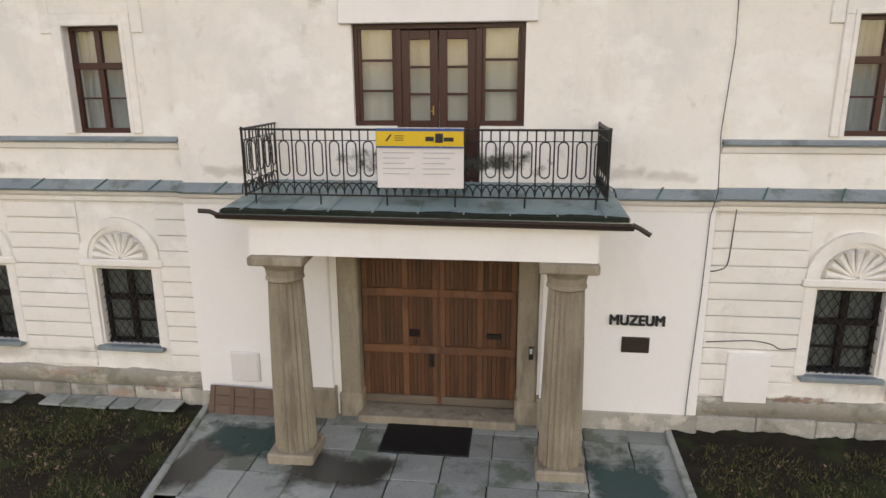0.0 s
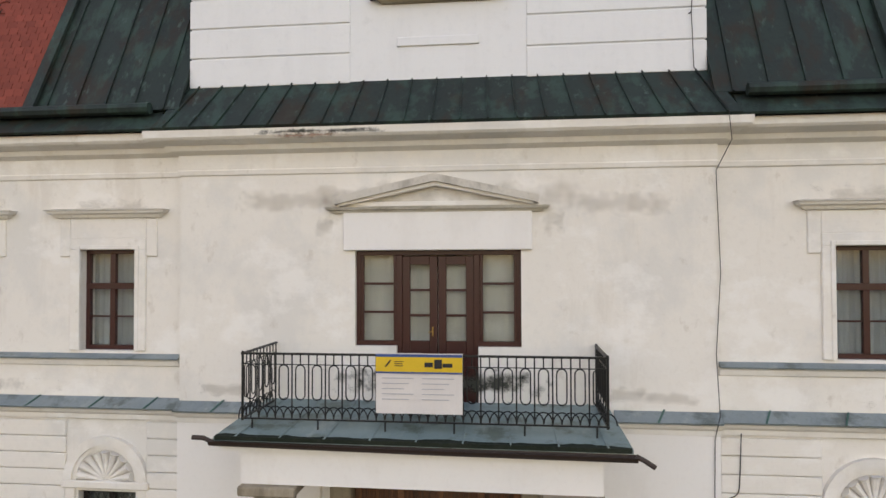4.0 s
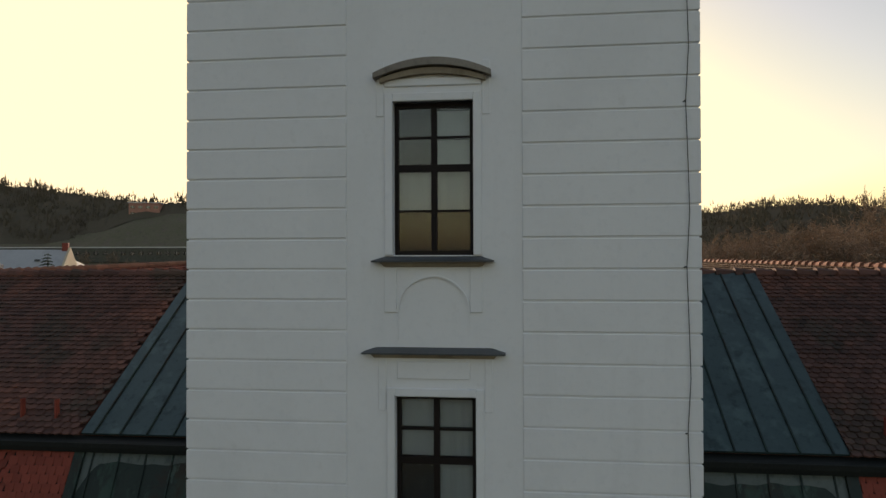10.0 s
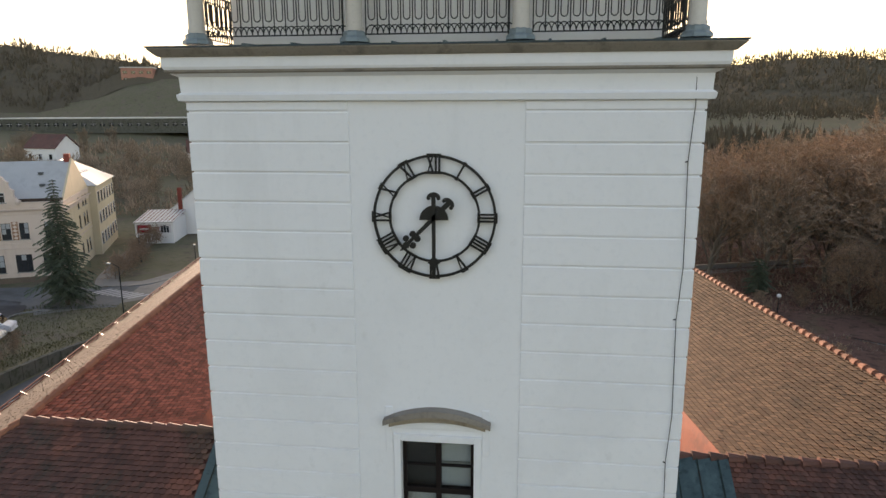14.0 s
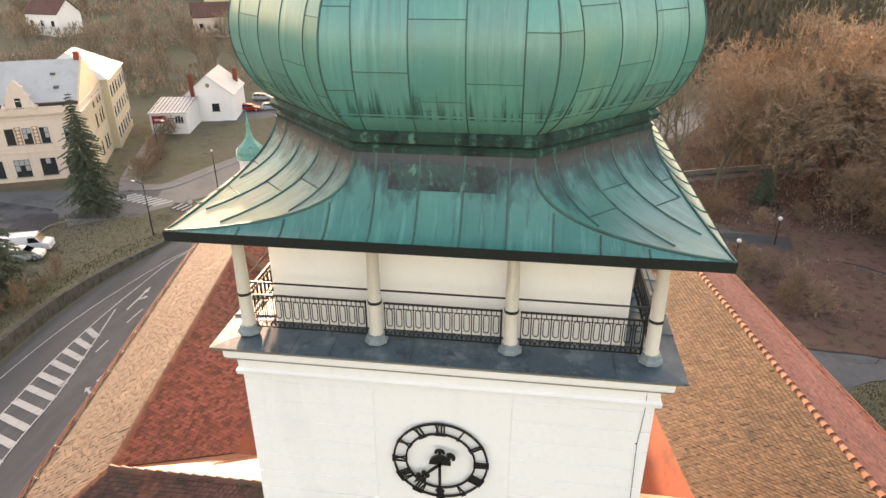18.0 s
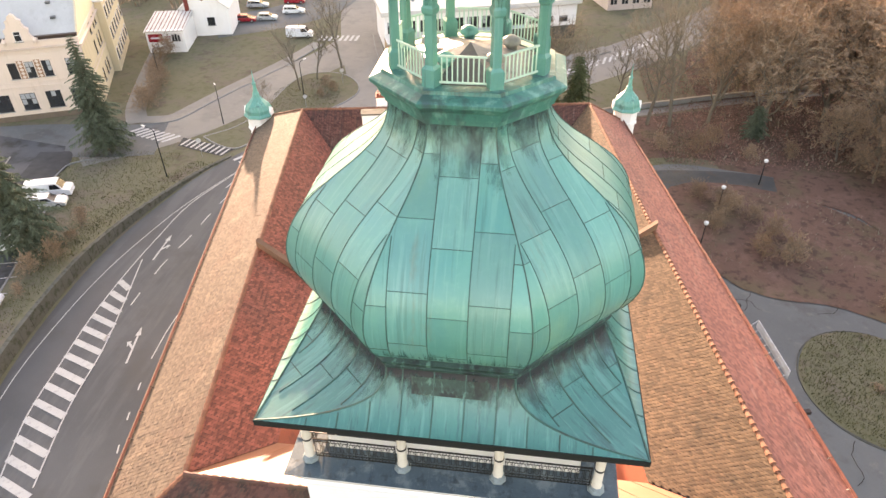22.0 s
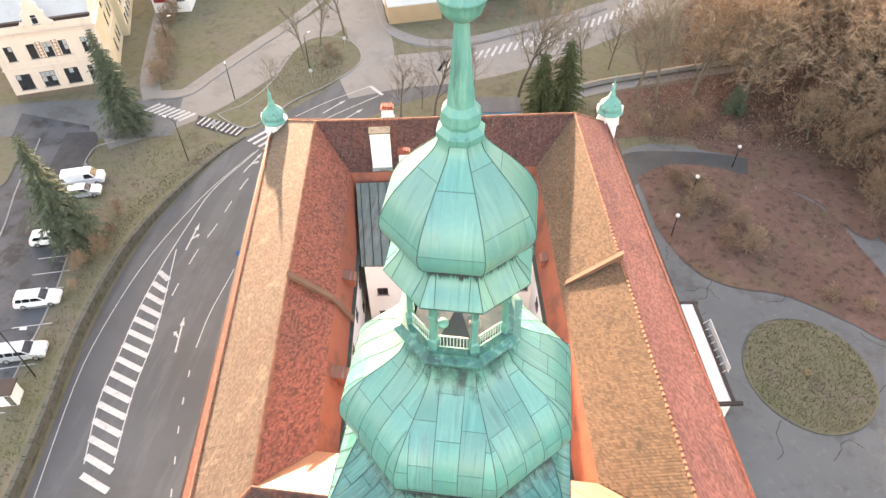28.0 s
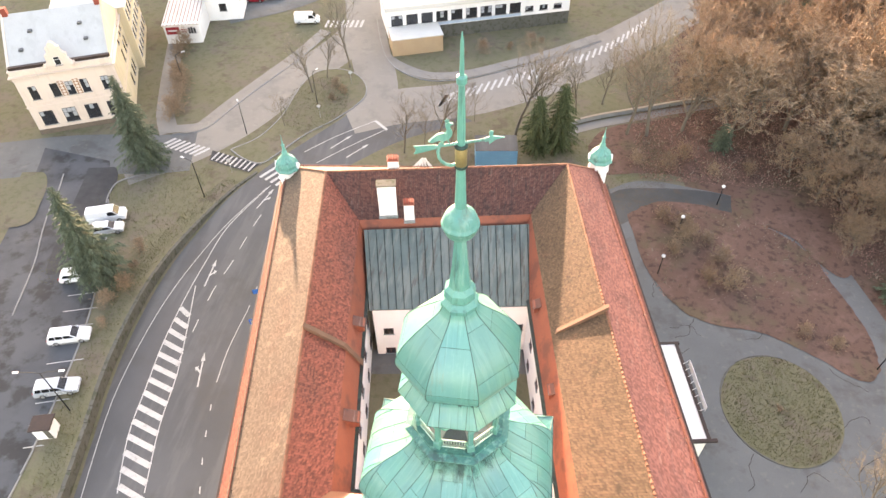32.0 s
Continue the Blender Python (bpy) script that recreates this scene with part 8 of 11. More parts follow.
for (x, y), s in (((-13.2, 27.9), 1), ((-11.4, 17.4), 1), ((5.8, 32.6), -1), ((7.5, 22.6), -1)):
    h = empty("roof_hatch", "small red sheet-metal dormer hatch over the courtyard", "dormer", "courtyard hatches")
    bm = bmesh.new()
    prism(bm, [(0, 10.5), (s * 1.05, 10.7), (s * 1.1, 11.55), (s * -0.3, 11.95)], "y", -0.5, 0.5)
    part("body", bm, M_FLASH, h)
    lid = ((s * 1.2, -0.6 * s, 11.5), (s * 1.2, 0.6 * s, 11.5), (s * -0.3, 0.6 * s, 12.05), (s * -0.3, -0.6 * s, 12.05))
    slab("lid", *lid, M_TILE_OLD, h, 0.06)
    h.matrix_basis = pose(x, y, 0, 0, 0, 8)
# courtyard: windows, floor, shrubs


def small_window(name, w, h):
    e = empty(name, "small dark courtyard window in a red-brown frame", "window", "courtyard windows")
    for r in ((-w, -w + 0.08, 0, h), (w - 0.08, w, 0, h), (-w, w, 0, 0.08), (-w, w, h - 0.08, h), (-0.04, 0.04, 0, h)):
        bars(r[0], r[1], -0.05, 0.02, r[2], r[3], M_WOOD_RED, e)
    part("pane", boxes((-w, w, -0.02, 0.0, 0, h)), M_DARKGLASS, e)
    part("sill", bevelled(boxes((-w - 0.1, w + 0.1, -0.14, 0.0, -0.08, 0.0)), 0.01), M_LEAD, e)
    return e


proto_c = small_window("court_window", 0.55, 1.0)
first = True
ew0, ew1 = Vector((-12.3, 31.5)), Vector((4.6, 34.2))
eang = math.degrees(math.atan2(ew1.y - ew0.y, ew1.x - ew0.x))
for z in (4.9, 1.3):
    for t in (0.09, 0.27, 0.45, 0.63, 0.81, 0.93):
        p = ew0.lerp(ew1, t)
        m = pose(p.x, p.y, z, 0, 0, eang)
        if first:
            proto_c.matrix_basis, first = m, False
        else:
            copy_thing(proto_c, m)
for a, b in ((IN_LOW[3], IN_LOW[0]), (IN_LOW[1], IN_LOW[2])):
    a, b = Vector(a), Vector(b)
    ang = math.degrees(math.atan2(b.y - a.y, b.x - a.x)) + 180
    for z in (6.4, 2.6):
        for t in (0.15, 0.3, 0.45, 0.6, 0.75):
            p = a.lerp(b, t)
            copy_thing(proto_c, pose(p.x, p.y, z, 0, 0, ang))
court = raw("court_floor", [(-11, 11.5, 0.62), (8.5, 11.5, 0.62), (5, 34.5, 1.12), (-13, 32, 1.12)], [(0, 1, 2, 3)], M_PATH)
tagged(court, "dim paved courtyard floor", "floor", kind="structure")

M_PALE = material("pale green paint", (0.45, 0.62, 0.52), (0.38, 0.55, 0.46), (0.25, 0.4, 0.34), 2, 20, 0.6, bump=0.05)
# ---- lantern fittings and weather vane ----
for f in range(8):
    r = oct_ring(1.78, 0)
    a, b = r[f], r[(f + 1) % 8]
    a2, b2 = a.lerp(b, 0.14), a.lerp(b, 0.86)
    lb = new("lantern_balustrade")
    lb.parent = tower
    for z in (37.12, 37.72):
        bm = bmesh.new()
        tube(bm, ((a2.x, a2.y, z), (b2.x, b2.y, z)), 0.03, 6)
        part("rail", bm, M_PALE, lb)
    for k in range(9):
        p = a2.lerp(b2, (k + 0.5) / 9)
        bm = bmesh.new()
        tube(bm, ((p.x, p.y, 37.12), (p.x, p.y, 37.72)), 0.018, 5)
        part("baluster", bm, M_PALE, lb)
    # arched head between the posts
    bm = bmesh.new()
    c0, u = (a + b) / 2, (b - a).normalized()
    wid, n = (b - a).length / 2, Vector((0, 0, 1)).cross(u).normalized()
    arc = [(math.cos(math.pi * k / 14), 38.78 + 0.6 * math.sin(math.pi * k / 14)) for k in range(15)]
    sides_ = []
    for o in (-0.08, 0.08):
        low_ = [bm.verts.new((*(c0 + u * (t * wid) + n * o).xy, z)) for t, z in arc]
        top_ = [bm.verts.new((*(c0 + u * (t * wid) + n * o).xy, 39.6)) for t, z in arc]
        for k in range(14):
            bm.faces.new((low_[k], low_[k + 1], top_[k + 1], top_[k]))
        sides_.append(low_)
    for k in range(14):
        bm.faces.new((sides_[0][k], sides_[0][k + 1], sides_[1][k + 1], sides_[1][k]))
    part("arch_head", bm, M_COPPER_SKIRT, tower)
lf = empty("lantern_floor", "pale sheet-metal pyramid roof inside the lantern", "roof")
M_ZINC = material("dull zinc sheet", (0.36, 0.34, 0.305), (0.27, 0.255, 0.235), (0.15, 0.145, 0.135), 1.0, 14, 0.5, bump=0.15, streak=[((1.5, 1.5, 1.5), (0.12, 0.12, 0.115), 0.6, 0.55)])
r = oct_ring(1.6, 37.02)
for f in range(8):
    a, b, c = r[f], r[(f + 1) % 8], Vector((0, TC, 37.45))
    raw("sheet", [a, b, c, a - Vector((0, 0, 0.05)), b - Vector((0, 0, 0.05)), c - Vector((0, 0, 0.05))], [(0, 1, 2), (5, 4, 3), (0, 3, 4, 1)], M_ZINC if f not in (0, 3) else M_SLATE, lf)
for k, a in enumerate((0.4, 1.7, 2.9, 4.2, 5.4)):
    bm = bmesh.new()
    lathe(bm, [(0.14, 0), (0.14, 0.14), (0.24, 0.2), (0.22, 0.3), (0.1, 0.38), (0.02, 0.4)], (1.05 * math.cos(a), TC + 1.05 * math.sin(a), 37.12), 14)
    tagged(part("vent_cowl", bm, M_COPPER if k % 2 else M_ZINC, None, smooth=True), "small round roof vent cowl in the lantern", "vent", "lantern vents")
bm = bmesh.new()
lathe(bm, [(1.9, 40.9), (1.88, 41.16)], (0, TC, 0), 8, math.pi / 8)
part("drum_band", bm, M_SEAM, tower)
vane = empty("weather_vane", "green copper weather vane with a bird and a flag arm", "weather vane")
m = Matrix.Translation((0, TC, 52.35)) @ Matrix.Rotation(radians(20), 4, "Z")
bm = bmesh.new()
tube(bm, (m @ Vector((-1.2, 0, 0)), m @ Vector((1.1, 0, 0))), 0.04, 8)
part("arm", bm, M_COPPER, vane)
bm = bmesh.new()
prism(bm, [(-1.42, -0.15), (-0.75, -0.07), (-0.75, 0.07), (-1.42, 0.14), (-1.34, 0.0)], "y", -0.02, 0.02, m)
part("flag", bm, M_COPPER, vane, "flat copper tail plate of the vane")
bm = bmesh.new()
prism(bm, [(0.72, -0.07), (0.88, -0.06), (0.86, -0.16), (0.96, -0.1), (1.02, -0.04), (1.32, 0.0), (1.05, 0.07), (0.94, 0.1), (0.96, 0.26), (0.88, 0.3), (0.84, 0.24), (0.86, 0.09), (0.72, 0.06)], "y", -0.03, 0.03, m)
part("arrow_head", bm, M_COPPER, vane)
bird = part("bird", (lambda b: (prism(b, [(-0.98, 0.22), (-0.82, 0.36), (-0.7, 0.44), (-0.55, 0.46), (-0.46, 0.42), (-0.42, 0.52), (-0.47, 0.66), (-0.46, 0.76), (-0.39, 0.80), (-0.34, 0.76), (-0.24, 0.74), (-0.33, 0.70), (-0.33, 0.6), (-0.27, 0.48), (-0.29, 0.34), (-0.38, 0.22), (-0.52, 0.18), (-0.66, 0.22), (-0.8, 0.2), (-0.88, 0.17)], "y", -0.045, 0.045, m), b)[1])(bmesh.new()), M_COPPER, vane, "flat copper bird")
for xa, xb in ((-0.5, -0.55), (-0.42, -0.34)):
    bm = bmesh.new()
    tube(bm, (m @ Vector((xa, 0, 0.22)), m @ Vector((xb, 0, 0.02))), 0.018, 6)
    part("leg", bm, M_COPPER, bird)
bm = bmesh.new()
prism(bm, [(-0.46, 0.78), (-0.5, 0.87), (-0.45, 0.85), (-0.44, 0.93), (-0.4, 0.86), (-0.36, 0.9), (-0.37, 0.79)], "y", -0.02, 0.02, m)
part("comb", bm, M_COPPER, bird)
scroll = [m @ Vector((x, 0, z)) for x, z in ((-0.56, 0.16), (-0.66, 0.0), (-0.7, -0.2), (-0.68, -0.4), (-0.6, -0.56), (-0.46, -0.7), (-0.3, -0.78), (-0.14, -0.76))]
bm = bmesh.new()
for p, q in zip(scroll, scroll[1:]):
    tube(bm, (p, q + (q - p) * 0.08), 0.05, 8)
part("scroll", bm, M_COPPER, vane, "curved copper bracket under the bird")
M_GILT = material("dull gilt sleeve", (0.42, 0.33, 0.15), (0.33, 0.27, 0.14), (0.12, 0.11, 0.08), 3, 20, 0.4, 0.6, bump=0.1, metal=0.6)
bm = bmesh.new()
lathe(bm, [(0.14, 51.5), (0.185, 51.52), (0.185, 52.2), (0.16, 52.24)], (0, TC, 0), 16)
part("sleeve", bm, M_GILT, vane, "dull gilt sleeve on the spire", True)
for z in (51.5, 52.24):
    bm = bmesh.new()
    lathe(bm, [(0.16, z - 0.03), (0.21, z - 0.02), (0.21, z + 0.05), (0.16, z + 0.07)], (0, TC, 0), 16)
    part("ring", bm, M_COPPER_DARK, vane, "dark band round the sleeve", True)

# single tiles on the mansard beside the copper flanks
tile_bm = bmesh.new()
noz = [(-0.092, 0.0), (0.092, 0.0), (0.092, 0.13), (0.07, 0.17), (0.0, 0.2), (-0.07, 0.17), (-0.092, 0.13)]
prism(tile_bm, [(x, -y) for x, y in noz], "z", 0.0, 0.022)
tile_me = bpy.data.meshes.new("roof_tile")
bmesh.ops.recalc_face_normals(tile_bm, faces=tile_bm.faces)
tile_bm.to_mesh(tile_me)
tile_bm.free()
tile_me.materials.append(M_TILE_PART)
slope = Vector((0, 1.6, 3.3)).normalized()
tilt = Matrix(((1, 0, 0), tuple(slope), tuple(Vector((1, 0, 0)).cross(slope)))).transposed().to_4x4()
for s in (-1, 1):
    for r_i in range(21):
        for k in range(7):
            x = s * (TX + 0.12 + 0.19 * k) + (0.095 if r_i % 2 else 0) * s
            p = Vector((x, -0.45, 9.25)) + slope * (0.22 + 0.168 * r_i) + Vector((0, -0.05, 0.03))
            share("roof_tile", tile_me, Matrix.Translation(p) @ tilt @ pose(0, 0, 0, 5 + rnd.uniform(-1, 1), 0, rnd.uniform(-1.5, 1.5)), roof)


# ---- road furniture ----
def band(pts, w, name="road_line", n=4, lift=0.07):
    return mark(name, line2(pts, n), w, lift=lift)


band([(-35.0, 12.2), (-36.6, 18.2), (-37.2, 23.7), (-37.9, 29.8), (-38.1, 36.8), (-37.9, 43), (-37.3, 50.2), (-34.2, 59.2)], 0.12)
band([(-32.3, 12.6), (-33.7, 19.5), (-34.4, 25.5), (-35.6, 31.0), (-37.6, 39.0)], 0.12)
band([(-29.6, 25.5), (-29.9, 30), (-29.6, 36)], 0.1)
band([(-37.2, 5), (-38.5, 11.8), (-40.2, 21.9), (-40.6, 30), (-40.3, 37.0), (-39.2, 44), (-37.6, 50.6), (-34.6, 58.6)], 0.1)
hl_, hr_ = line2([(-34.2, 9), (-35.0, 12.2), (-36.6, 18.2), (-37.2, 23.7), (-37.9, 29.8), (-38.1, 36.8)], 8), line2([(-31.4, 9), (-32.3, 12.6), (-33.7, 19.5), (-34.4, 25.5), (-35.6, 31.0), (-37.6, 38.5)], 8)


def along(line, y):
    for a, b in zip(line, line[1:]):
        if a[1] <= y <= b[1]:
            return a[0] + (b[0] - a[0]) * (y - a[1]) / (b[1] - a[1])
    return line[-1][0]


y = 8.6
while y < 35:
    xa, xb = along(hl_, y + 0.9), along(hr_, y - 0.2)
    if xb - xa > 0.5:
        mark("hatch_stripe", [(xa, y + 0.9), ((xa + xb) / 2, y + 0.35), (xb, y - 0.2)], 0.62, "white hatched stripe painted on the road")
    y += 1.72


def dashes(pts, on, off, w):
    L = line2(pts, 10)
    d, seg, start = 0.0, [], True
    for a, b in zip(L, L[1:]):
        if start:
            seg.append(a)
        d += math.dist(a, b)
        if (start and d > on) or (not start and d > off):
            if start and len(seg) > 1:
                mark("dash", seg, w, "white dashed lane line")
            seg, start, d = [], not start, 0.0


dashes([(-35.0, 27), (-35.1, 36.2), (-34.9, 40.0), (-34.4, 43.5), (-34.1, 47.8), (-33.6, 52.4), (-32.4, 57.5)], 2.6, 1.6, 0.13)
dashes([(-29.6, 36), (-29.9, 43.6), (-31.3, 51), (-31.2, 57)], 1.0, 1.0, 0.12)
dashes([(-21.5, -8), (-24.0, 3), (-25.9, 10.3), (-28.0, 17.5), (-29.6, 25.0)], 0.9, 0.8, 0.12)
band([(-31.4, 67.7), (-27.5, 72.2), (-22.0, 77.2)], 0.13)
band([(-28.8, 65.2), (-25, 69.6), (-20.1, 74.7)], 0.13)
band([(-22.0, 77.2), (-19.6, 74.9)], 0.5)


def arrow(x, y, ang, side):
    a = empty("lane_arrow", "white lane arrow painted on the road", "road marking", "lane arrows")
    bm = bmesh.new()
    z = gz(x, y) + 0.075
    m = Matrix.Translation((x, y, z)) @ Matrix.Rotation(radians(ang), 4, "Z")
    prism(bm, [(-0.09, -2.4), (0.09, -2.4), (0.09, 1.1), (0.26, 1.1), (0.0, 2.3), (-0.26, 1.1), (-0.09, 1.1)], "z", 0, 0.006, m)
    if side:
        prism(bm, [(0.09 * side, -0.6), (0.5 * side, -0.05), (0.55 * side, -0.35), (0.75 * side, 0.3), (0.3 * side, 0.4), (0.4 * side, 0.2), (0.09 * side, -0.25)], "z", 0, 0.006, m)
    part("arrow", bm, M_PAINT, a)


road_sign = empty("road_sign", "small blue square road sign on a grey post", "road sign")
bm = bmesh.new()
tube(bm, ((-28.5, 37.2, gz(-28.5, 37.2)), (-28.5, 37.2, gz(-28.5, 37.2) + 2.7)), 0.035, 8)
part("post", bm, M_GRILLE, road_sign)
sign_at = pose(-28.5, 37.16, gz(-28.5, 37.2) + 2.35, 0, 0, 18)
bm = bmesh.new()
box(bm, -0.36, 0.36, -0.05, -0.03, -0.4, 0.4, sign_at)
part("panel", bevelled(bm, 0.008), plain("blue road sign enamel", (0.02, 0.13, 0.42), 0.4), road_sign, "blue enamel panel")

arrow(-32.0, 27.0, 12, -1)
arrow(-36.5, 41.4, 2, 1)
arrow(-34.0, 56.4, -14, 1)
arrow(-26.2, 71.0, -34, 0)
arrow(-23.1, 69.0, -36, 0)


def zebra(a, b, n, length, turn, w=0.5, lift=0.085):
    z = empty("zebra_crossing", "worn white zebra crossing stripes", "road marking")
    a, b = Vector(a), Vector(b)
    for k in range(n):
        p = a.lerp(b, k / (n - 1))
        m = Matrix.Translation((p.x, p.y, gz(p.x, p.y) + lift)) @ Matrix.Rotation(radians(turn), 4, "Z")
        bm = bmesh.new()
        box(bm, -w / 2, w / 2, -length / 2, length / 2, 0, 0.006, m)
        part("stripe", bm, M_PAINT, z)


zebra((-53.9, 67.7), (-47.5, 65.8), 8, 2.7, -38, 0.5)
zebra((-45.0, 65.1), (-38.4, 63.0), 9, 2.0, -16, 0.3, 0.1)
zebra((-35.5, 62.2), (-30.6, 59.6), 6, 3.2, -33, 0.5)
zebra((-38.5, 109.2), (-31.5, 110), 8, 3.0, 0)
sheet("asphalt_patch", [(-46.0, 66.4), (-43.9, 65.8), (-41.8, 65.2), (-39.6, 64.6), (-37.4, 64.2)], [(-45.6, 64.0), (-43.8, 63.4), (-42.0, 62.8), (-40.2, 62.3), (-38.4, 61.8)], M_NEWASPHALT, 0.07, "dark patch under the worn crossing", "asphalt patch", 6)
hat2 = line2([(-12, 84.2), (-10.4, 85.5), (-2.2, 91.2), (8.3, 98.0), (18, 107), (26, 118)], 8)
for k in range(1, len(hat2) - 1, 1):
    p = hat2[k]
    mark("hatch_stripe", [(p[0] - 0.35, p[1] - 1.7), (p[0], p[1]), (p[0] + 0.35, p[1] + 1.7)], 0.42, "white hatched stripe painted on the road")
# parking bay lines
bays = empty("bay_lines", "white parking bay lines", "road marking", kind="structure")
for k in range(-4, 7):
    p = Vector((-48.9, 24.7)).lerp(Vector((-51.1, 32.0)), k / 3)
    m = Matrix.Translation((p.x + 1.85, p.y + 0.55, gz(p.x, p.y) + 0.075)) @ Matrix.Rotation(radians(17), 4, "Z")
    bm = bmesh.new()
    box(bm, -2.0, 2.0, -0.06, 0.06, 0, 0.006, m)
    part("bay_line", bm, M_PAINT, bays)

# retaining wall of concrete pieces between road and car park
rw = empty("retaining_wall", "low mossy concrete retaining wall along the road", "wall")
for a, b in zip(WALL_LINE, WALL_LINE[1:]):
    n = max(1, int((b - a).length / 1.05))
    for k in range(n):
        p, q = a.lerp(b, k / n), a.lerp(b, (k + 0.985) / n)
        if p.y < -20:
            continue
        d = q - p
        zl = gz(p.x + 1.0, p.y)
        zh = gz(p.x - 0.6, p.y)
        m = Matrix.Translation((p.x, p.y, 0)) @ Matrix.Rotation(math.atan2(d.y, d.x), 4, "Z")
        bm = bmesh.new()
        box(bm, 0, d.length, -0.2, 0.25, zl - 0.3, max(zh, zl) + 0.16 + 0.03 * rnd.random(), m)
        part("wall_block", bevelled(bm, 0.03), M_CONCRETE, rw)


def kerb(name, pts, h=0.13, w=0.14, label="grey concrete kerb stones", stone=M_KERB):
    k = empty(name, label, "kerb", kind="structure")
    L = pts
    for a, b in zip(L, L[1:]):
        d = Vector(b) - Vector(a)
        z = (gz(*a) + gz(*b)) / 2
        bm = bmesh.new()
        box(bm, 0, d.length - 0.01, -w / 2, w / 2, -0.2, h, Matrix.Translation((a[0], a[1], z + 0.04)) @ Matrix.Rotation(math.atan2(d.y, d.x), 4, "Z"))
        part("kerb_stone", bm, stone, k)


isl = line2(ISLAND + ISLAND[:1], 4)
kerb("kerb_island", isl)
kerb("kerb_loop", line2([(-54.2, 69.7), (-50.2, 71.0), (-48.6, 73.4), (-47.6, 76.6), (-45.6, 82.1), (-42.8, 89), (-39.8, 96.6), (-37.0, 106)], 5))
kerb("kerb_school", line2([(-28.8, 112), (-26.5, 104), (-23.8, 97), (-20, 92.6), (-14.6, 90.4), (-8, 92), (0, 96.4), (8, 101.5), (16, 108)], 5))
wl, wr = ribbon(line2([(-30.2, 112), (-27.7, 104.4), (-24.6, 98.2), (-20.2, 94.2), (-14.6, 92.0), (-8, 93.6), (-0.5, 98), (7.5, 103.2), (15.5, 109.6)], 5), 2.4)
sheet("pavement_school", wl, wr, M_PALEPATH, 0.13, "pale asphalt pavement along the school lawn", "pavement")
wl, wr = ribbon(line2([(-55.6, 70.9), (-51.0, 72.1), (-49.7, 74.2), (-48.7, 77.1), (-46.7, 82.6), (-43.9, 89.6), (-40.9, 97.2), (-38.1, 106.5)], 5), 2.2)
sheet("pavement_loop", wl, wr, M_PALEPATH, 0.13, "pale asphalt pavement along the lawn", "pavement")
ol = [(32.1 + 6.2 * math.cos(t), 29.8 + 6.8 * math.sin(t)) for t in (2 * math.pi * k / 40 for k in range(41))]
kerb("kerb_oval", ol, 0.12, 0.08, "thin dark edging round the oval lawn", M_CONCRETE)
gl_, gr_ = ribbon(line2([(-54.8, 70.0), (-57.6, 74.8), (-60, 81), (-62.14, 87.00), (-65.15, 95.9), (-68, 104)], 5), 3.0)
sheet("gravel_path", gl_, gr_, M_PALEPATH, 0.09, "grey gravelly path beside the old town house", "path", 3)
kerb("kerb_strip", line2([(-66.4, 58.0), (-64.9, 54.0), (-64.5, 52.1), (-62, 45.5), (-59.1, 38.8), (-56.9, 30.7)], 5))
kerb("kerb_bed", line2([(-56.4, 52.2), (-57.1, 54.3), (-57.2, 57.2), (-54.8, 59.1)], 4))
kerb("kerb_lot", line2([(-44.7, -5), (-44.4, 5), (-45.4, 20), (-48.0, 33), (-53.3, 47), (-56.5, 53)], 6))

low_wall = empty("boundary_wall", "low pale concrete boundary wall with a brown coping", "wall")
line = line2([(7.8, 78.5), (13.7, 81.7), (18.4, 83.7), (23.2, 85.6), (28.0, 87.6), (36, 90.5), (46, 94)], 4)
for a, b in zip(line, line[1:]):
    d = Vector(b) - Vector(a)
    m = Matrix.Translation((a[0], a[1], gz(*a))) @ Matrix.Rotation(math.atan2(d.y, d.x), 4, "Z")
    bm = bmesh.new()
    box(bm, 0, d.length - 0.02, -0.12, 0.12, -0.2, 0.75, m)
    part("wall_panel", bevelled(bm, 0.02), M_KERB, low_wall)
    bm = bmesh.new()
    box(bm, 0, d.length - 0.01, -0.2, 0.2, 0.75, 0.85, m)
    part("coping", bm, M_COPE, low_wall)
wl, wr = ribbon([(p[0] + 0.6, p[1] - 1.4) for p in line], 1.8)
sheet("pavement_wall", wl, wr, M_PALEPATH, 0.08, "pale footpath along the boundary wall", "pavement", 3)

# ---- parked cars ----
M_TYRE, M_RIM = plain("black tyre rubber", (0.02, 0.02, 0.02), 0.9), plain("alloy rim", (0.45, 0.46, 0.47), 0.35, 0.8)
M_CARW = material("white car paint", (0.72, 0.73, 0.74), (0.66, 0.67, 0.69), (0.6, 0.6, 0.6), 1, 30, 0.2, 0.3, bump=0.0, spec=0.6)
M_CARS = material("silver car paint", (0.50, 0.53, 0.56), (0.45, 0.48, 0.5), (0.4, 0.42, 0.44), 1, 30, 0.2, 0.3, bump=0.0, metal=0.3, spec=0.6)
M_CARR = plain("red car paint", (0.33, 0.02, 0.03), 0.25)
M_LAMPW, M_LAMPR = plain("clear lamp", (0.7, 0.7, 0.7), 0.1), plain("red lamp", (0.4, 0.02, 0.02), 0.2)


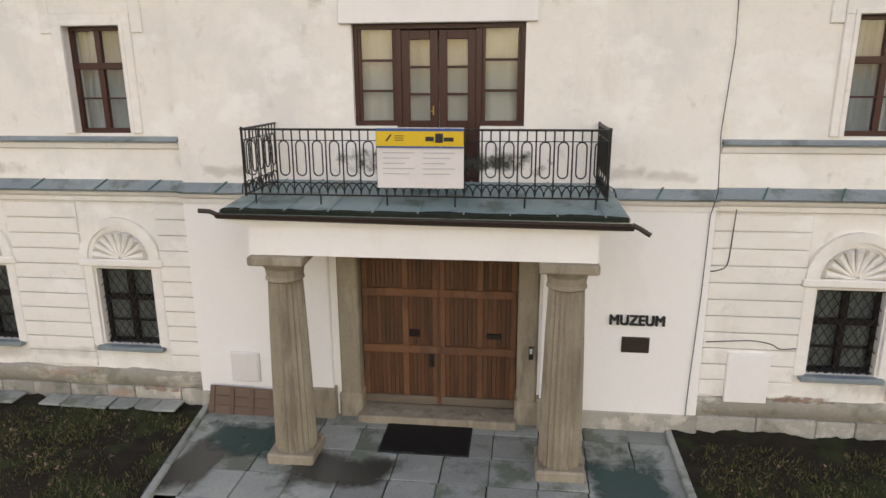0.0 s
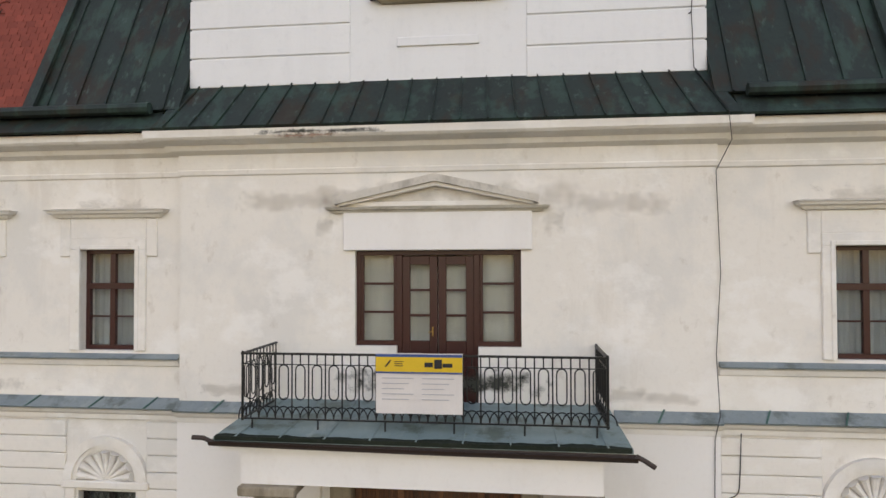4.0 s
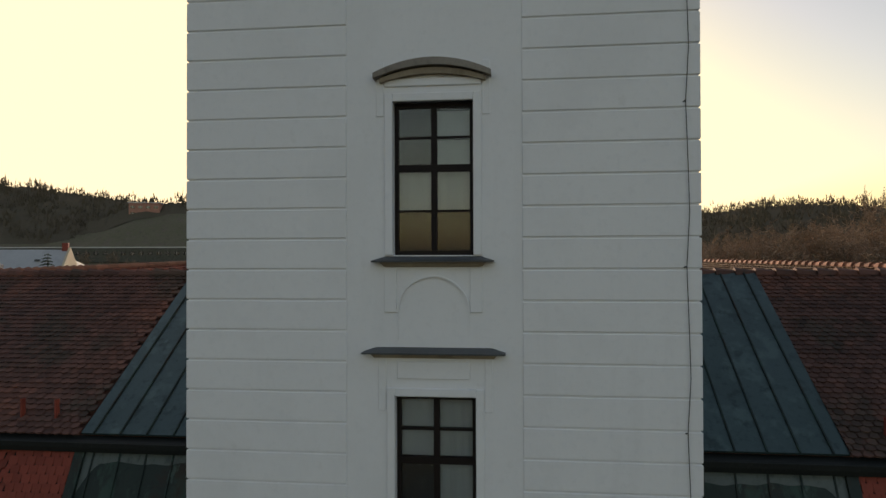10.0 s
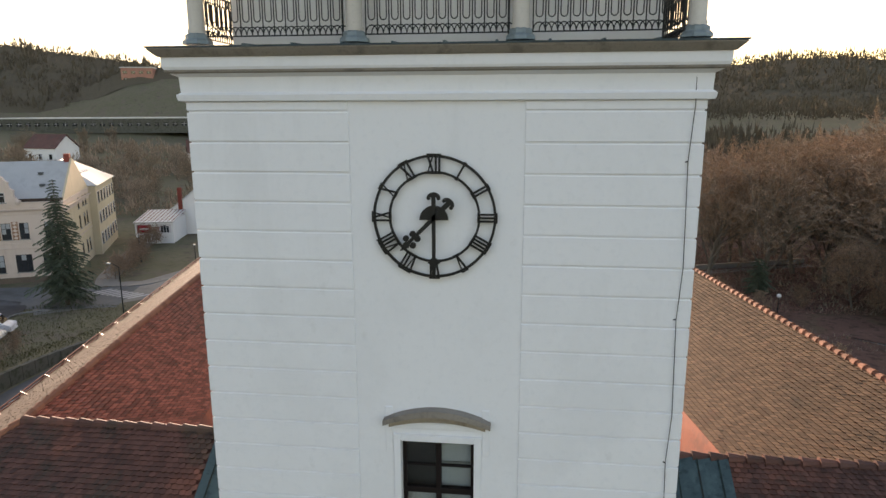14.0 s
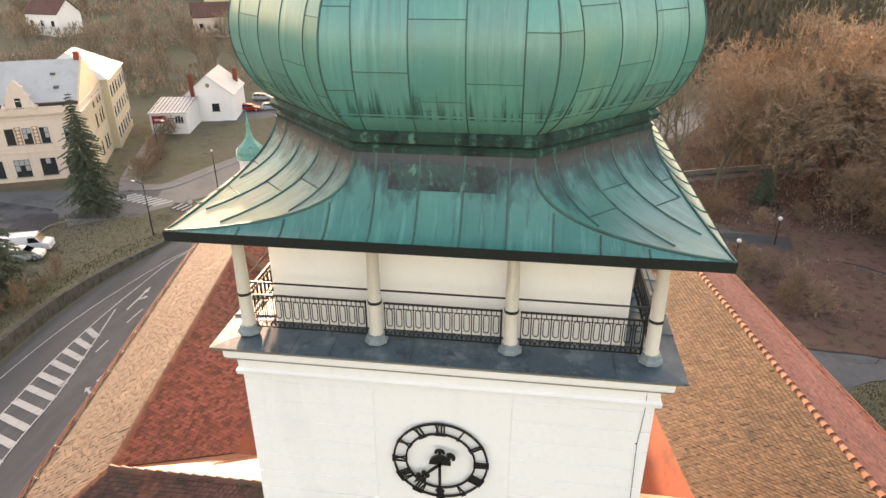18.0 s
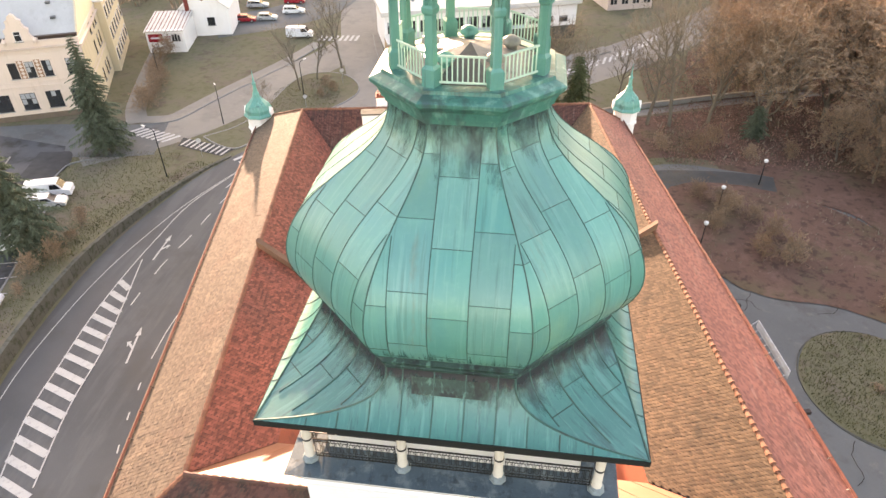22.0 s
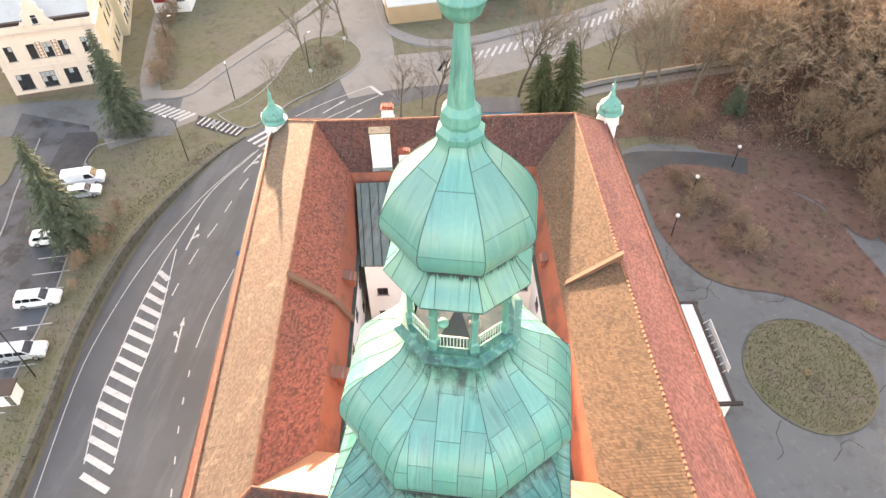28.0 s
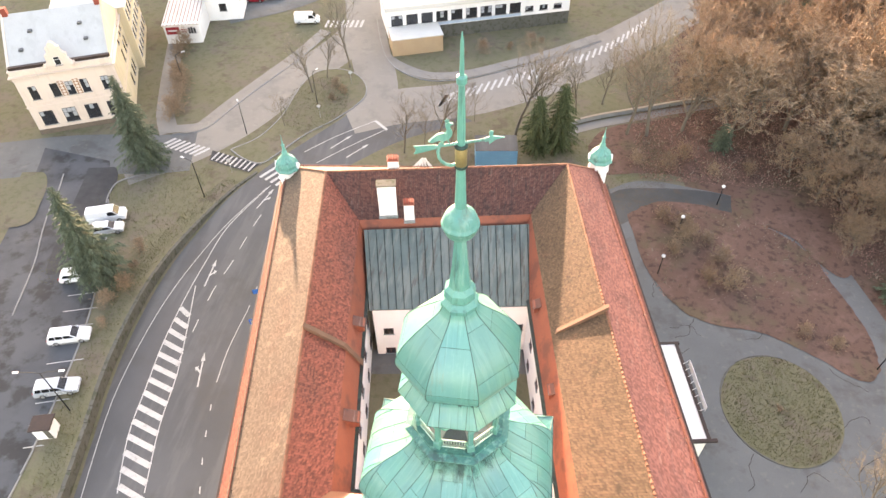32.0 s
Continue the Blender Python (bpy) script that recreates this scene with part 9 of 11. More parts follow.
def car(name, x, y, ang, paint, label, kind="wagon", category="car"):
    c = empty(name, label, category, "parked cars")
    if kind == "van":
        L, W, H, sill = 5.0, 1.9, 2.0, 0.3
        low = [(-2.5, sill), (2.45, sill), (2.5, 0.9), (2.3, 1.05), (1.75, 1.15), (-2.5, 1.15)]
        cab = [(-2.48, 1.15), (1.75, 1.15), (1.15, 1.95), (0.9, 2.0), (-2.45, 2.0)]
        win = [((0.35, 1.2), (1.6, 1.2), (1.1, 1.8), (0.4, 1.8))]
        wheels = (-1.6, 1.65)
    elif kind == "hatch":
        L, W, H, sill = 4.1, 1.7, 1.5, 0.25
        low = [(-2.0, sill), (2.0, sill), (2.05, 0.62), (1.85, 0.78), (0.95, 0.92), (-1.98, 0.95), (-2.05, 0.6)]
        cab = [(-1.95, 0.95), (1.0, 0.92), (0.25, 1.42), (-1.4, 1.47), (-1.75, 1.35)]
        win = [((-0.45, 0.98), (0.8, 0.98), (0.2, 1.36), (-0.45, 1.38)), ((-1.6, 0.98), (-0.52, 0.98), (-0.52, 1.38), (-1.35, 1.38))]
        wheels = (-1.25, 1.3)
    else:
        L, W, H, sill = 4.5, 1.78, 1.5, 0.27
        low = [(-2.25, sill), (2.2, sill), (2.28, 0.65), (2.05, 0.8), (1.05, 0.95), (-2.22, 0.98), (-2.3, 0.6)]
        cab = [(-2.2, 0.98), (1.1, 0.95), (0.35, 1.45), (-1.8, 1.52), (-2.05, 1.42)]
        win = [((-0.35, 1.0), (0.9, 1.0), (0.3, 1.4), (-0.35, 1.43)), ((-1.2, 1.0), (-0.42, 1.0), (-0.42, 1.43), (-1.2, 1.45)), ((-1.95, 1.02), (-1.28, 1.0), (-1.28, 1.45), (-1.8, 1.45))]
        wheels = (-1.4, 1.38)
    bm = bmesh.new()
    prism(bm, low, "y", -W / 2, W / 2)
    part("body", bevelled(bm, 0.07, 2), paint, c, smooth=False)
    bm = bmesh.new()
    v0 = len(bm.verts)
    prism(bm, cab, "y", -W / 2 + 0.06, W / 2 - 0.06)
    top = max(p[1] for p in cab)
    base = min(p[1] for p in cab)
    for v in bm.verts:
        v.co.y *= 1 - 0.14 * (v.co.z - base) / (top - base)
    part("cabin", bevelled(bm, 0.05, 2), paint, c)
    for s in (-1, 1):
        for wq in win:
            bm = bmesh.new()
            yy = lambda z: s * ((W / 2 - 0.06) * (1 - 0.14 * (z - base) / (top - base)) + 0.004)
            bm.faces.new([bm.verts.new((px, yy(pz), pz)) for px, pz in wq])
            bmesh.ops.solidify(bm, geom=list(bm.faces), thickness=0.01)
            part("side_window", bm, M_DARKGLASS, c)
        for px in wheels:
            bm = bmesh.new()
            n = 18
            for r, nm, mt, w0, w1 in ((0.32, "tyre", M_TYRE, 0.0, 0.2), (0.2, "rim", M_RIM, -0.012, 0.1)):
                bm = bmesh.new()
                prism(bm, [(px + r * math.cos(2 * math.pi * k / n), 0.32 + r * math.sin(2 * math.pi * k / n)) for k in range(n)], "y", s * (W / 2 - w1), s * (W / 2 - w0 + 0.01))
                part(nm, bm, mt, c)
        part("headlight", bevelled(boxes((L / 2 - 0.22, L / 2 - 0.02, s * (W / 2 - 0.28) - 0.16, s * (W / 2 - 0.28) + 0.16, 0.62, 0.74)), 0.03), M_LAMPW, c)
        part("tail_light", bevelled(boxes((-L / 2 - 0.01, -L / 2 + 0.12, s * (W / 2 - 0.12) - 0.08, s * (W / 2 - 0.12) + 0.08, 0.75, 1.05)), 0.02), M_LAMPR, c)
        part("wing_mirror", bevelled(boxes((0.75, 0.9, s * (W / 2 + 0.06) - 0.08, s * (W / 2 + 0.06) + 0.08, 0.98, 1.1)), 0.02), paint, c)
    # windscreen and rear window, laid on the cabin
    f = [p for p in cab]
    a, b = (f[1], f[2])
    bm = bmesh.new()
    quad = []
    for (px, pz), sg in (((a[0] * 0.93 + b[0] * 0.07, a[1] * 0.93 + b[1] * 0.07), -1), ((a[0] * 0.93 + b[0] * 0.07, a[1] * 0.93 + b[1] * 0.07), 1), ((b[0] * 0.9 + a[0] * 0.1, b[1] * 0.9 + a[1] * 0.1), 1), ((b[0] * 0.9 + a[0] * 0.1, b[1] * 0.9 + a[1] * 0.1), -1)):
        yy = (W / 2 - 0.13) * (1 - 0.14 * (pz - base) / (top - base))
        quad.append(bm.verts.new((px + 0.012, sg * yy, pz + 0.014)))
    bm.faces.new(quad)
    bmesh.ops.solidify(bm, geom=list(bm.faces), thickness=0.008)
    part("windscreen", bm, M_DARKGLASS, c)
    part("bumper", bevelled(boxes((L / 2 - 0.12, L / 2 + 0.03, -W / 2 + 0.05, W / 2 - 0.05, 0.3, 0.5)), 0.03), paint, c)
    part("licence_plate", boxes((L / 2 + 0.03, L / 2 + 0.04, -0.26, 0.26, 0.36, 0.47)), M_PAINT, c)
    if kind == "wagon":
        for s in (-1, 1):
            part("roof_rail", bevelled(boxes((-1.6, 0.1, s * 0.62 - 0.02, s * 0.62 + 0.02, 1.5, 1.55)), 0.008), M_RIM, c)
    c.matrix_basis = pose(x, y, gz(x, y) + 0.06, 0, 0, ang)
    return c


car("parked_car", -48.0, 28.4, 17, M_CARW, "white estate car parked in a bay", "wagon")
car("parked_car", -45.7, 21.7, 17, M_CARS, "silver estate car parked in a bay", "wagon")
car("parked_car", -52.0, 37.4, 17, M_CARW, "white hatchback half hidden by a spruce", "hatch")
car("parked_car", -52.8, 46.4, 20, M_CARS, "pale hatchback beside a white van", "hatch")
car("parked_van", -54.2, 48.9, 20, M_CARW, "white delivery van parked in a bay", "van", "van")
car("parked_truck", -42.6, 109.5, 10, M_CARW, "white box van parked by the side street", "van", "van")
car("parked_car", -56.5, 117.5, 10, M_CARR, "red hatchback on the far car park", "hatch")
car("parked_car", -52.5, 119.0, 10, M_CARS, "pale hatchback on the far car park", "hatch")
car("parked_car", -48.5, 124.0, 10, M_CARW, "white estate car on the far car park", "wagon")
car("parked_car", -57.5, 127.0, 10, M_CARS, "silver estate car on the far car park", "wagon")
car("parked_car", -50.5, 131.0, 10, M_CARR, "dark red estate car on the far car park", "wagon")
wl, wr = ribbon(line2([(-62, 113), (-52, 120), (-46, 128), (-44, 140)], 5), 14)
sheet("car_park_far", wl, wr, M_PATH, 0.07, "grey asphalt car park beyond the lawn", "parking lot")

# ---- lamps, signs, hut, container ----
def street_lamp(x, y, h, arm, ang, label, globe=False):
    l = empty("street_lamp", label, "street lamp", "street lamps")
    bm = bmesh.new()
    tube(bm, ((0, 0, -0.2), (0, 0, h * 0.5), (0, 0, h)), 0.08, 8, 0.045)
    part("pole", bm, M_IRON, l)
    if globe:
        bm = bmesh.new()
        lathe(bm, [(0.05, 0), (0.2, 0.1), (0.26, 0.26), (0.2, 0.42), (0.03, 0.5)], (0, 0, h), 14)
        part("globe", bm, M_LAMPW, l, "white glass globe", True)
    else:
        for s in ((1,) if arm > 0 else (1, -1)):
            e = Vector((s * abs(arm), 0, h + 0.25))
            bm = bmesh.new()
            tube(bm, bez((0, 0, h - 0.1), (s * abs(arm) * 0.4, 0, h + 0.25), e, 6), 0.035, 6)
            part("arm", bm, M_IRON, l)
            part("head", bevelled(boxes((e.x - 0.05 if s > 0 else e.x - 0.55, e.x + 0.55 if s > 0 else e.x + 0.05, -0.12, 0.12, e.z - 0.06, e.z + 0.07)), 0.04), M_LAMPW, l, "pale lamp head")
    l.matrix_basis = pose(x, y, gz(x, y), 0, 0, ang)


street_lamp(-43.3, 19.5, 7.2, -2.0, 10, "double-armed steel street lamp by the retaining wall")
street_lamp(-42.9, 55.4, 6.5, 1.4, 160, "steel street lamp on the verge")
street_lamp(-42.1, 71.3, 5.5, 0.8, 120, "steel street lamp by the lawn")
street_lamp(-32.9, 81.0, 6.0, 0.8, 60, "steel street lamp on the traffic island")
street_lamp(-58, 84, 6.0, 1.2, 40, "steel street lamp beside the lawn")
for p in ((24.2, 55.6), (20.9, 48.0), (43.9, 36.2), (30.5, 62.5)):
    street_lamp(p[0], p[1], 3.2, 0.0, 0, "park lamp with a white glass globe", True)
sg = empty("road_sign", "blue rectangular lane sign on a post", "sign")
bm = bmesh.new()
tube(bm, ((0, 0, 0), (0, 0, 2.9)), 0.04, 8)
part("post", bm, M_RIM, sg)
part("panel", bevelled(boxes((-0.45, 0.45, -0.06, -0.03, 1.9, 2.9)), 0.02), plain("blue sign", (0.02, 0.12, 0.42), 0.4), sg)
part("arrow_bars", boxes((-0.25, -0.17, -0.07, -0.06, 2.0, 2.75), (0.1, 0.18, -0.07, -0.06, 2.0, 2.75), (0.1, 0.3, -0.07, -0.06, 2.55, 2.63)), M_PAINT, sg)
sg.matrix_basis = pose(-27.2, 32.6, gz(-27.2, 32.6) + 0.03, 0, 0, 8)
for x, y in ((-31.3, 77), (-41, 61.5), (-28.5, 87.8)):
    rs = empty("round_sign", "round white traffic sign on a post", "sign", "round signs")
    bm = bmesh.new()
    tube(bm, ((0, 0, 0), (0, 0, 2.6)), 0.035, 6)
    part("post", bm, M_RIM, rs)
    bm = bmesh.new()
    prism(bm, [(0.33 * math.cos(2 * math.pi * k / 20), 2.4 + 0.33 * math.sin(2 * math.pi * k / 20)) for k in range(20)], "y", -0.06, -0.04)
    part("disc", bm, M_PAINT, rs)
    rs.matrix_basis = pose(x, y, gz(x, y), 0, 0, 20)
hut = empty("utility_hut", "small pale utility hut with a dark flat roof", "hut")
part("walls", bevelled(boxes((-0.9, 0.9, -0.75, 0.75, 0, 1.9)), 0.02), M_WALL_CLEAN, hut)
part("roof", bevelled(boxes((-1.1, 1.1, -0.95, 0.95, 1.9, 2.05)), 0.02), M_GUTTER, hut)
part("door", bevelled(boxes((0.2, 0.75, -0.79, -0.74, 0.1, 1.6)), 0.01), M_CONCRETE, hut)
hut.matrix_basis = pose(-44.2, 16.9, gz(-44.9, 16.9), 0, 0, 14)
M_BLUEBOX = material("faded blue container paint", (0.10, 0.30, 0.46), (0.085, 0.25, 0.39), (0.2, 0.2, 0.2), 0.6, 10, 0.5, bump=0.05)
ct = empty("container", "blue site container with a grey roof behind the back wing", "container")
part("box", bevelled(boxes((-3.1, 3.1, -1.9, 1.9, 0, 3.7)), 0.03), M_BLUEBOX, ct)
for k in range(20):
    part("rib", boxes((-3.0 + 0.31 * k, -2.88 + 0.31 * k, -1.93, -1.9, 0.1, 3.6)), M_BLUEBOX, ct)
part("roof", bevelled(boxes((-3.15, 3.15, -1.95, 1.95, 3.7, 3.78)), 0.02), M_ASPHALT, ct)
ct.matrix_basis = pose(-1.5, 68.4, 1.1, 0, 0, 7)
pallets = empty("board_stack", "pale boards and rubble stacked behind the back wing", "boards")
for k in range(7):
    bm = bmesh.new()
    box(bm, -1.4, 1.4, -0.14, 0.14, 0, 0.05, pose(-13.5 + 0.35 * k, 66.5 + 0.2 * (k % 3), 1.15 + 0.05 * k, 0, 6, 70 + 9 * k))
    part("board", bm, M_COL, pallets)

# canopy on the park side of the east wing
pc = empty("side_canopy", "white flat side canopy with a dark edge and white railing", "canopy")
part("block", bevelled(boxes((-1.1, 1.2, -5.6, 5.6, 0, 4.3)), 0.03), M_WALL, pc)
part("deck", bevelled(boxes((-1.25, 1.1, -5.75, 5.75, 4.3, 4.42)), 0.02), M_BANNER, pc)
for r in ((-1.3, 2.0, -5.95, -5.6), (-1.3, 1.6, 5.6, 5.9), (1.05, 1.4, -5.7, 5.7)):
    part("edge", bevelled(boxes((r[0], r[1], r[2], r[3], 4.25, 4.55)), 0.02), M_GUTTER, pc)
for z in (4.75, 5.15):
    part("rail", boxes((1.75, 1.81, -2.6, 3.0, z, z + 0.06)), M_BANNER, pc)
part("screen", boxes((1.78, 1.8, -2.6, 3.0, 4.4, 5.2)), M_BANNER, pc)
for k in range(8):
    bm = bmesh.new()
    tube(bm, ((1.78, -2.6 + 0.8 * k, 5.18), (1.2, -2.6 + 0.8 * k, 4.5)), 0.03, 5)
    part("strut", bm, M_BANNER, pc)
pc.matrix_basis = pose(20.3, 28.0, 1.04, 0, 0, 9.5)

# ---- houses round the square ----
M_OCHREWALL = material("yellow-cream stucco", (0.62, 0.52, 0.36), (0.56, 0.46, 0.31), (0.42, 0.36, 0.26), 0.3, 8, 0.85, bump=0.1, streak=((1, 1, 0.15), (0.45, 0.38, 0.28), 0.5, 0.56))
M_STUCCO = material("cream stucco", (0.660, 0.539, 0.464), (0.601, 0.490, 0.416), (0.446, 0.358, 0.302), 0.4, 8, 0.85, bump=0.12, streak=((1, 1, 0.15), (0.466, 0.367, 0.302), 0.4, 0.58))
M_ROOFGREY = material("pale grey sheet roof", (0.44, 0.445, 0.44), (0.38, 0.385, 0.38), (0.29, 0.29, 0.285), 0.4, 8, 0.75, bump=0.08, spec=0.15, streak=((0.8, 0.1, 0.8), (0.34, 0.34, 0.33), 0.5, 0.55))
M_ROOFPALE = material("frosted pale roof", (0.62, 0.60, 0.56), (0.54, 0.52, 0.48), (0.42, 0.40, 0.37), 0.3, 7, 0.6, bump=0.1)
M_ORN = material("brown mosaic panel", (0.34, 0.19, 0.12), (0.25, 0.13, 0.08), (0.42, 0.28, 0.19), 3, 14, 0.8, bump=0.1)
M_BASEBROWN = material("dark brown base course", (0.16, 0.12, 0.09), (0.12, 0.09, 0.07), (0.08, 0.065, 0.05), 1, 10, 0.9, bump=0.3)
M_PALEPANE = material("pale pane for a blind and mirrored sky", (0.36, 0.37, 0.38), (0.30, 0.31, 0.33), (0.24, 0.25, 0.26), 2, 12, 0.3, bump=0.0)
blinds = random.Random(41)


def framed_window(parent, x, z, w, h, y=0.0, cols=2, name="window", trim=None):
    """A window in a front at y: surround, frame bars, panes, sill; it faces -y."""
    e = new(name)
    e.parent = parent
    if trim:
        part("surround", boxes((x - w / 2 - 0.14, x - w / 2, y - 0.05, y + 0.02, z - 0.05, z + h + 0.12), (x + w / 2, x + w / 2 + 0.14, y - 0.05, y + 0.02, z - 0.05, z + h + 0.12), (x - w / 2, x + w / 2, y - 0.05, y + 0.02, z + h, z + h + 0.14)), trim, e)
    part("pane", boxes((x - w / 2, x + w / 2, y - 0.012, y + 0.01, z, z + h)), M_DARKGLASS, e)
    for k in range(cols):
        # random pale panels stand for blinds and for sky reflected in the glass
        if cols > 1 and blinds.random() < 0.45:
            a = x - w / 2 + w * k / cols
            drop = blinds.choice((0.34, 0.34, 0.66))
            part("blind", boxes((a, a + w / cols, y - 0.0135, y - 0.0125, z + h * (1 - drop), z + h)), M_PALEPANE, e, "pale panel for a blind and mirrored sky")
    bm = bmesh.new()
    for k in range(cols + 1):
        c = x - w / 2 + 0.03 + (w - 0.06) * k / cols
        box(bm, c - 0.03, c + 0.03, y - 0.04, y - 0.013, z, z + h)
    for zz in (z + 0.03, z + h * 0.66, z + h - 0.03):
        box(bm, x - w / 2, x + w / 2, y - 0.041, y - 0.014, zz - 0.03, zz + 0.03)
    part("window_frame", bm, M_WOOD_DARK if cols > 1 else M_BANNER, e)
    part("window_sill", boxes((x - w / 2 - 0.15, x + w / 2 + 0.15, y - 0.16, y, z - 0.1, z)), M_KERB, e)
    return e


def gable_roof(parent, x0, x1, y0, y1, z, ridge, axis, mat, over=0.35, name="roof", thick=0.14):
    """A saddle roof over a rectangle with its ridge along the axis."""
    if axis == "x":
        m = (y0 + y1) / 2
        slab(name, (x0 - over, y0 - over, z), (x1 + over, y0 - over, z), (x1 + over, m, ridge), (x0 - over, m, ridge), mat, parent, thick)
        slab(name, (x1 + over, y1 + over, z), (x0 - over, y1 + over, z), (x0 - over, m, ridge), (x1 + over, m, ridge), mat, parent, thick)
    else:
        m = (x0 + x1) / 2
        slab(name, (x0 - over, y1 + over, z), (x0 - over, y0 - over, z), (m, y0 - over, ridge), (m, y1 + over, ridge), mat, parent, thick)
        slab(name, (x1 + over, y0 - over, z), (x1 + over, y1 + over, z), (m, y1 + over, ridge), (m, y0 - over, ridge), mat, parent, thick)


# the ornate town house with its rear wing
A = empty("town_house", "ornate cream three-storey town house with a curved gable and grey roof", "house")
WA, DA, HA = 14.6, 17.0, 11.3
part("wall", boxes((0, WA, 0.0, DA, -0.4, HA)), M_STUCCO, A)
part("side_wall", boxes((WA - 0.02, WA + 0.06, 0.3, DA, -0.4, HA + 0.2)), M_OCHREWALL, A, "yellow stucco side wall")
part("plinth", bevelled(boxes((-0.06, WA + 0.1, -0.08, 0.05, -0.4, 0.75)), 0.02), M_BASEBROWN, A, "dark brown stone base")
for k in range(9):
    part("stucco_course", bevelled(boxes((0.0, WA, -0.03, 0.02, 0.8 + 0.44 * k, 1.2 + 0.44 * k)), 0.015), M_STUCCO, A)
for nm, z, pr in (("string_course", 4.8, [(0, 0), (0.14, 0.04), (0.16, 0.16), (0, 0.2)]), ("string_course", 5.5, [(0, 0), (0.08, 0.02), (0.1, 0.1), (0, 0.12)]), ("main_cornice", 9.6, [(0, 0), (0.08, 0.05), (0.12, 0.5), (0.35, 0.6), (0.45, 0.8), (0, 0.85)]), ("parapet", 10.6, [(0, 0), (0.1, 0.0), (0.1, 0.6), (0.2, 0.65), (0.2, 0.75), (0, 0.78)])):
    bm = bmesh.new()
    sweep(bm, pr, [(0, 2, z), (0, 0, z), (WA, 0, z), (WA, DA, z)])
    part(nm, bm, M_STUCCO, A)
for x in (2.2, 5.6, 9.0, 12.4):
    framed_window(A, x, 1.5, 2.0, 2.5, -0.03, 3)
for x, w in ((2.0, 1.15), (5.1, 1.15), (7.3, 1.15), (9.5, 1.15), (12.6, 1.15)):
    framed_window(A, x, 6.2, w, 2.3, 0.0, 2, trim=M_STUCCO)
for x in (6.2, 8.4):
    part("ornament_panel", bevelled(boxes((x - 0.42, x + 0.42, -0.05, 0.02, 6.1, 8.7)), 0.02), M_ORN, A, "brown mosaic panel between the windows")
    for kz in range(5):
        bm = bmesh.new()
        cz = 6.4 + 0.52 * kz
        prism(bm, [(x, cz - 0.24), (x + 0.3, cz), (x, cz + 0.24), (x - 0.3, cz)], "y", -0.075, -0.045)
        part("lozenge", bm, M_STUCCO, A)
bm = bmesh.new()
outline = [(5.0, 10.9), (9.6, 10.9), (9.55, 11.6), (9.0, 11.8), (8.75, 12.4), (8.85, 13.0), (8.4, 13.3), (8.2, 13.9), (8.3, 14.2), (7.9, 14.4), (7.65, 14.9), (7.3, 15.1), (6.95, 14.9), (6.7, 14.4), (6.3, 14.2), (6.4, 13.9), (6.2, 13.3), (5.75, 13.0), (5.85, 12.4), (5.6, 11.8), (5.05, 11.6)]
prism(bm, outline, "y", -0.2, 0.5)
part("gable", bm, M_STUCCO, A, "curved baroque gable")
framed_window(A, 7.3, 11.4, 0.9, 1.4, -0.2, 1)
for x in (5.4, 9.2):
    bm = bmesh.new()
    lathe(bm, [(0.16, 11.0), (0.26, 11.2), (0.3, 11.5), (0.18, 11.75), (0.1, 11.9), (0.02, 12.1)], (x, -0.35, 0), 10)
    part("urn", bm, M_STUCCO, A)
slab("roof", (-0.2, 0.3, HA), (WA - 0.1, 0.3, HA), (WA - 0.1, 8.6, 16.4), (-0.2, 8.6, 16.4), M_ROOFGREY, A, 0.15)
slab("roof", (WA - 0.1, DA, HA), (-0.2, DA, HA), (-0.2, 8.6, 16.4), (WA - 0.1, 8.6, 16.4), M_ROOFGREY, A, 0.15)
bm = bmesh.new()
prism(bm, [(0.1, HA), (DA, HA), (8.6, 16.75)], "x", WA - 0.2, WA + 0.1)
part("gable_wall", bm, M_OCHREWALL, A)
bm = bmesh.new()
prism(bm, [(0.1, HA), (DA, HA), (8.6, 16.5)], "x", -0.1, 0.2)
part("gable_wall", bm, M_STUCCO, A)
part("roof_foot", boxes((0, WA, 0.25, 0.9, 11.3, 11.75)), M_GUTTER, A, "dark sheet strip at the roof foot")
for x, yy in ((2.2, 3.0), (11.6, 3.4), (3.8, 5.6), (11.0, 5.8)):
    z = HA + (yy - 0.3) * (16.4 - HA) / 8.3
    bm = bmesh.new()
    box(bm, x - 0.3, x + 0.3, yy - 0.4, yy + 0.3, z, z + 0.28)
    part("skylight", bm, M_SLATE, A)
part("chimney", bevelled(boxes((WA - 1.0, WA - 0.2, 8.2, 9.2, 15.6, 17.4)), 0.03), M_TILE_PART, A, "brick chimney")
part("chimney", bevelled(boxes((0.2, 1.0, 8.2, 9.2, 15.6, 17.4)), 0.03), M_TILE_PART, A, "brick chimney")
side = new("side_front")
side.parent = A
side.matrix_basis = pose(WA + 0.06, 0, 0, 0, 0, 90)
for y in (9.0, 12.2, 14.2):
    for z, h in ((1.5, 2.0), (5.9, 2.0), (9.0, 1.6)):
        framed_window(side, y, z, 0.9, h, 0.0, 2, trim=M_OCHREWALL)
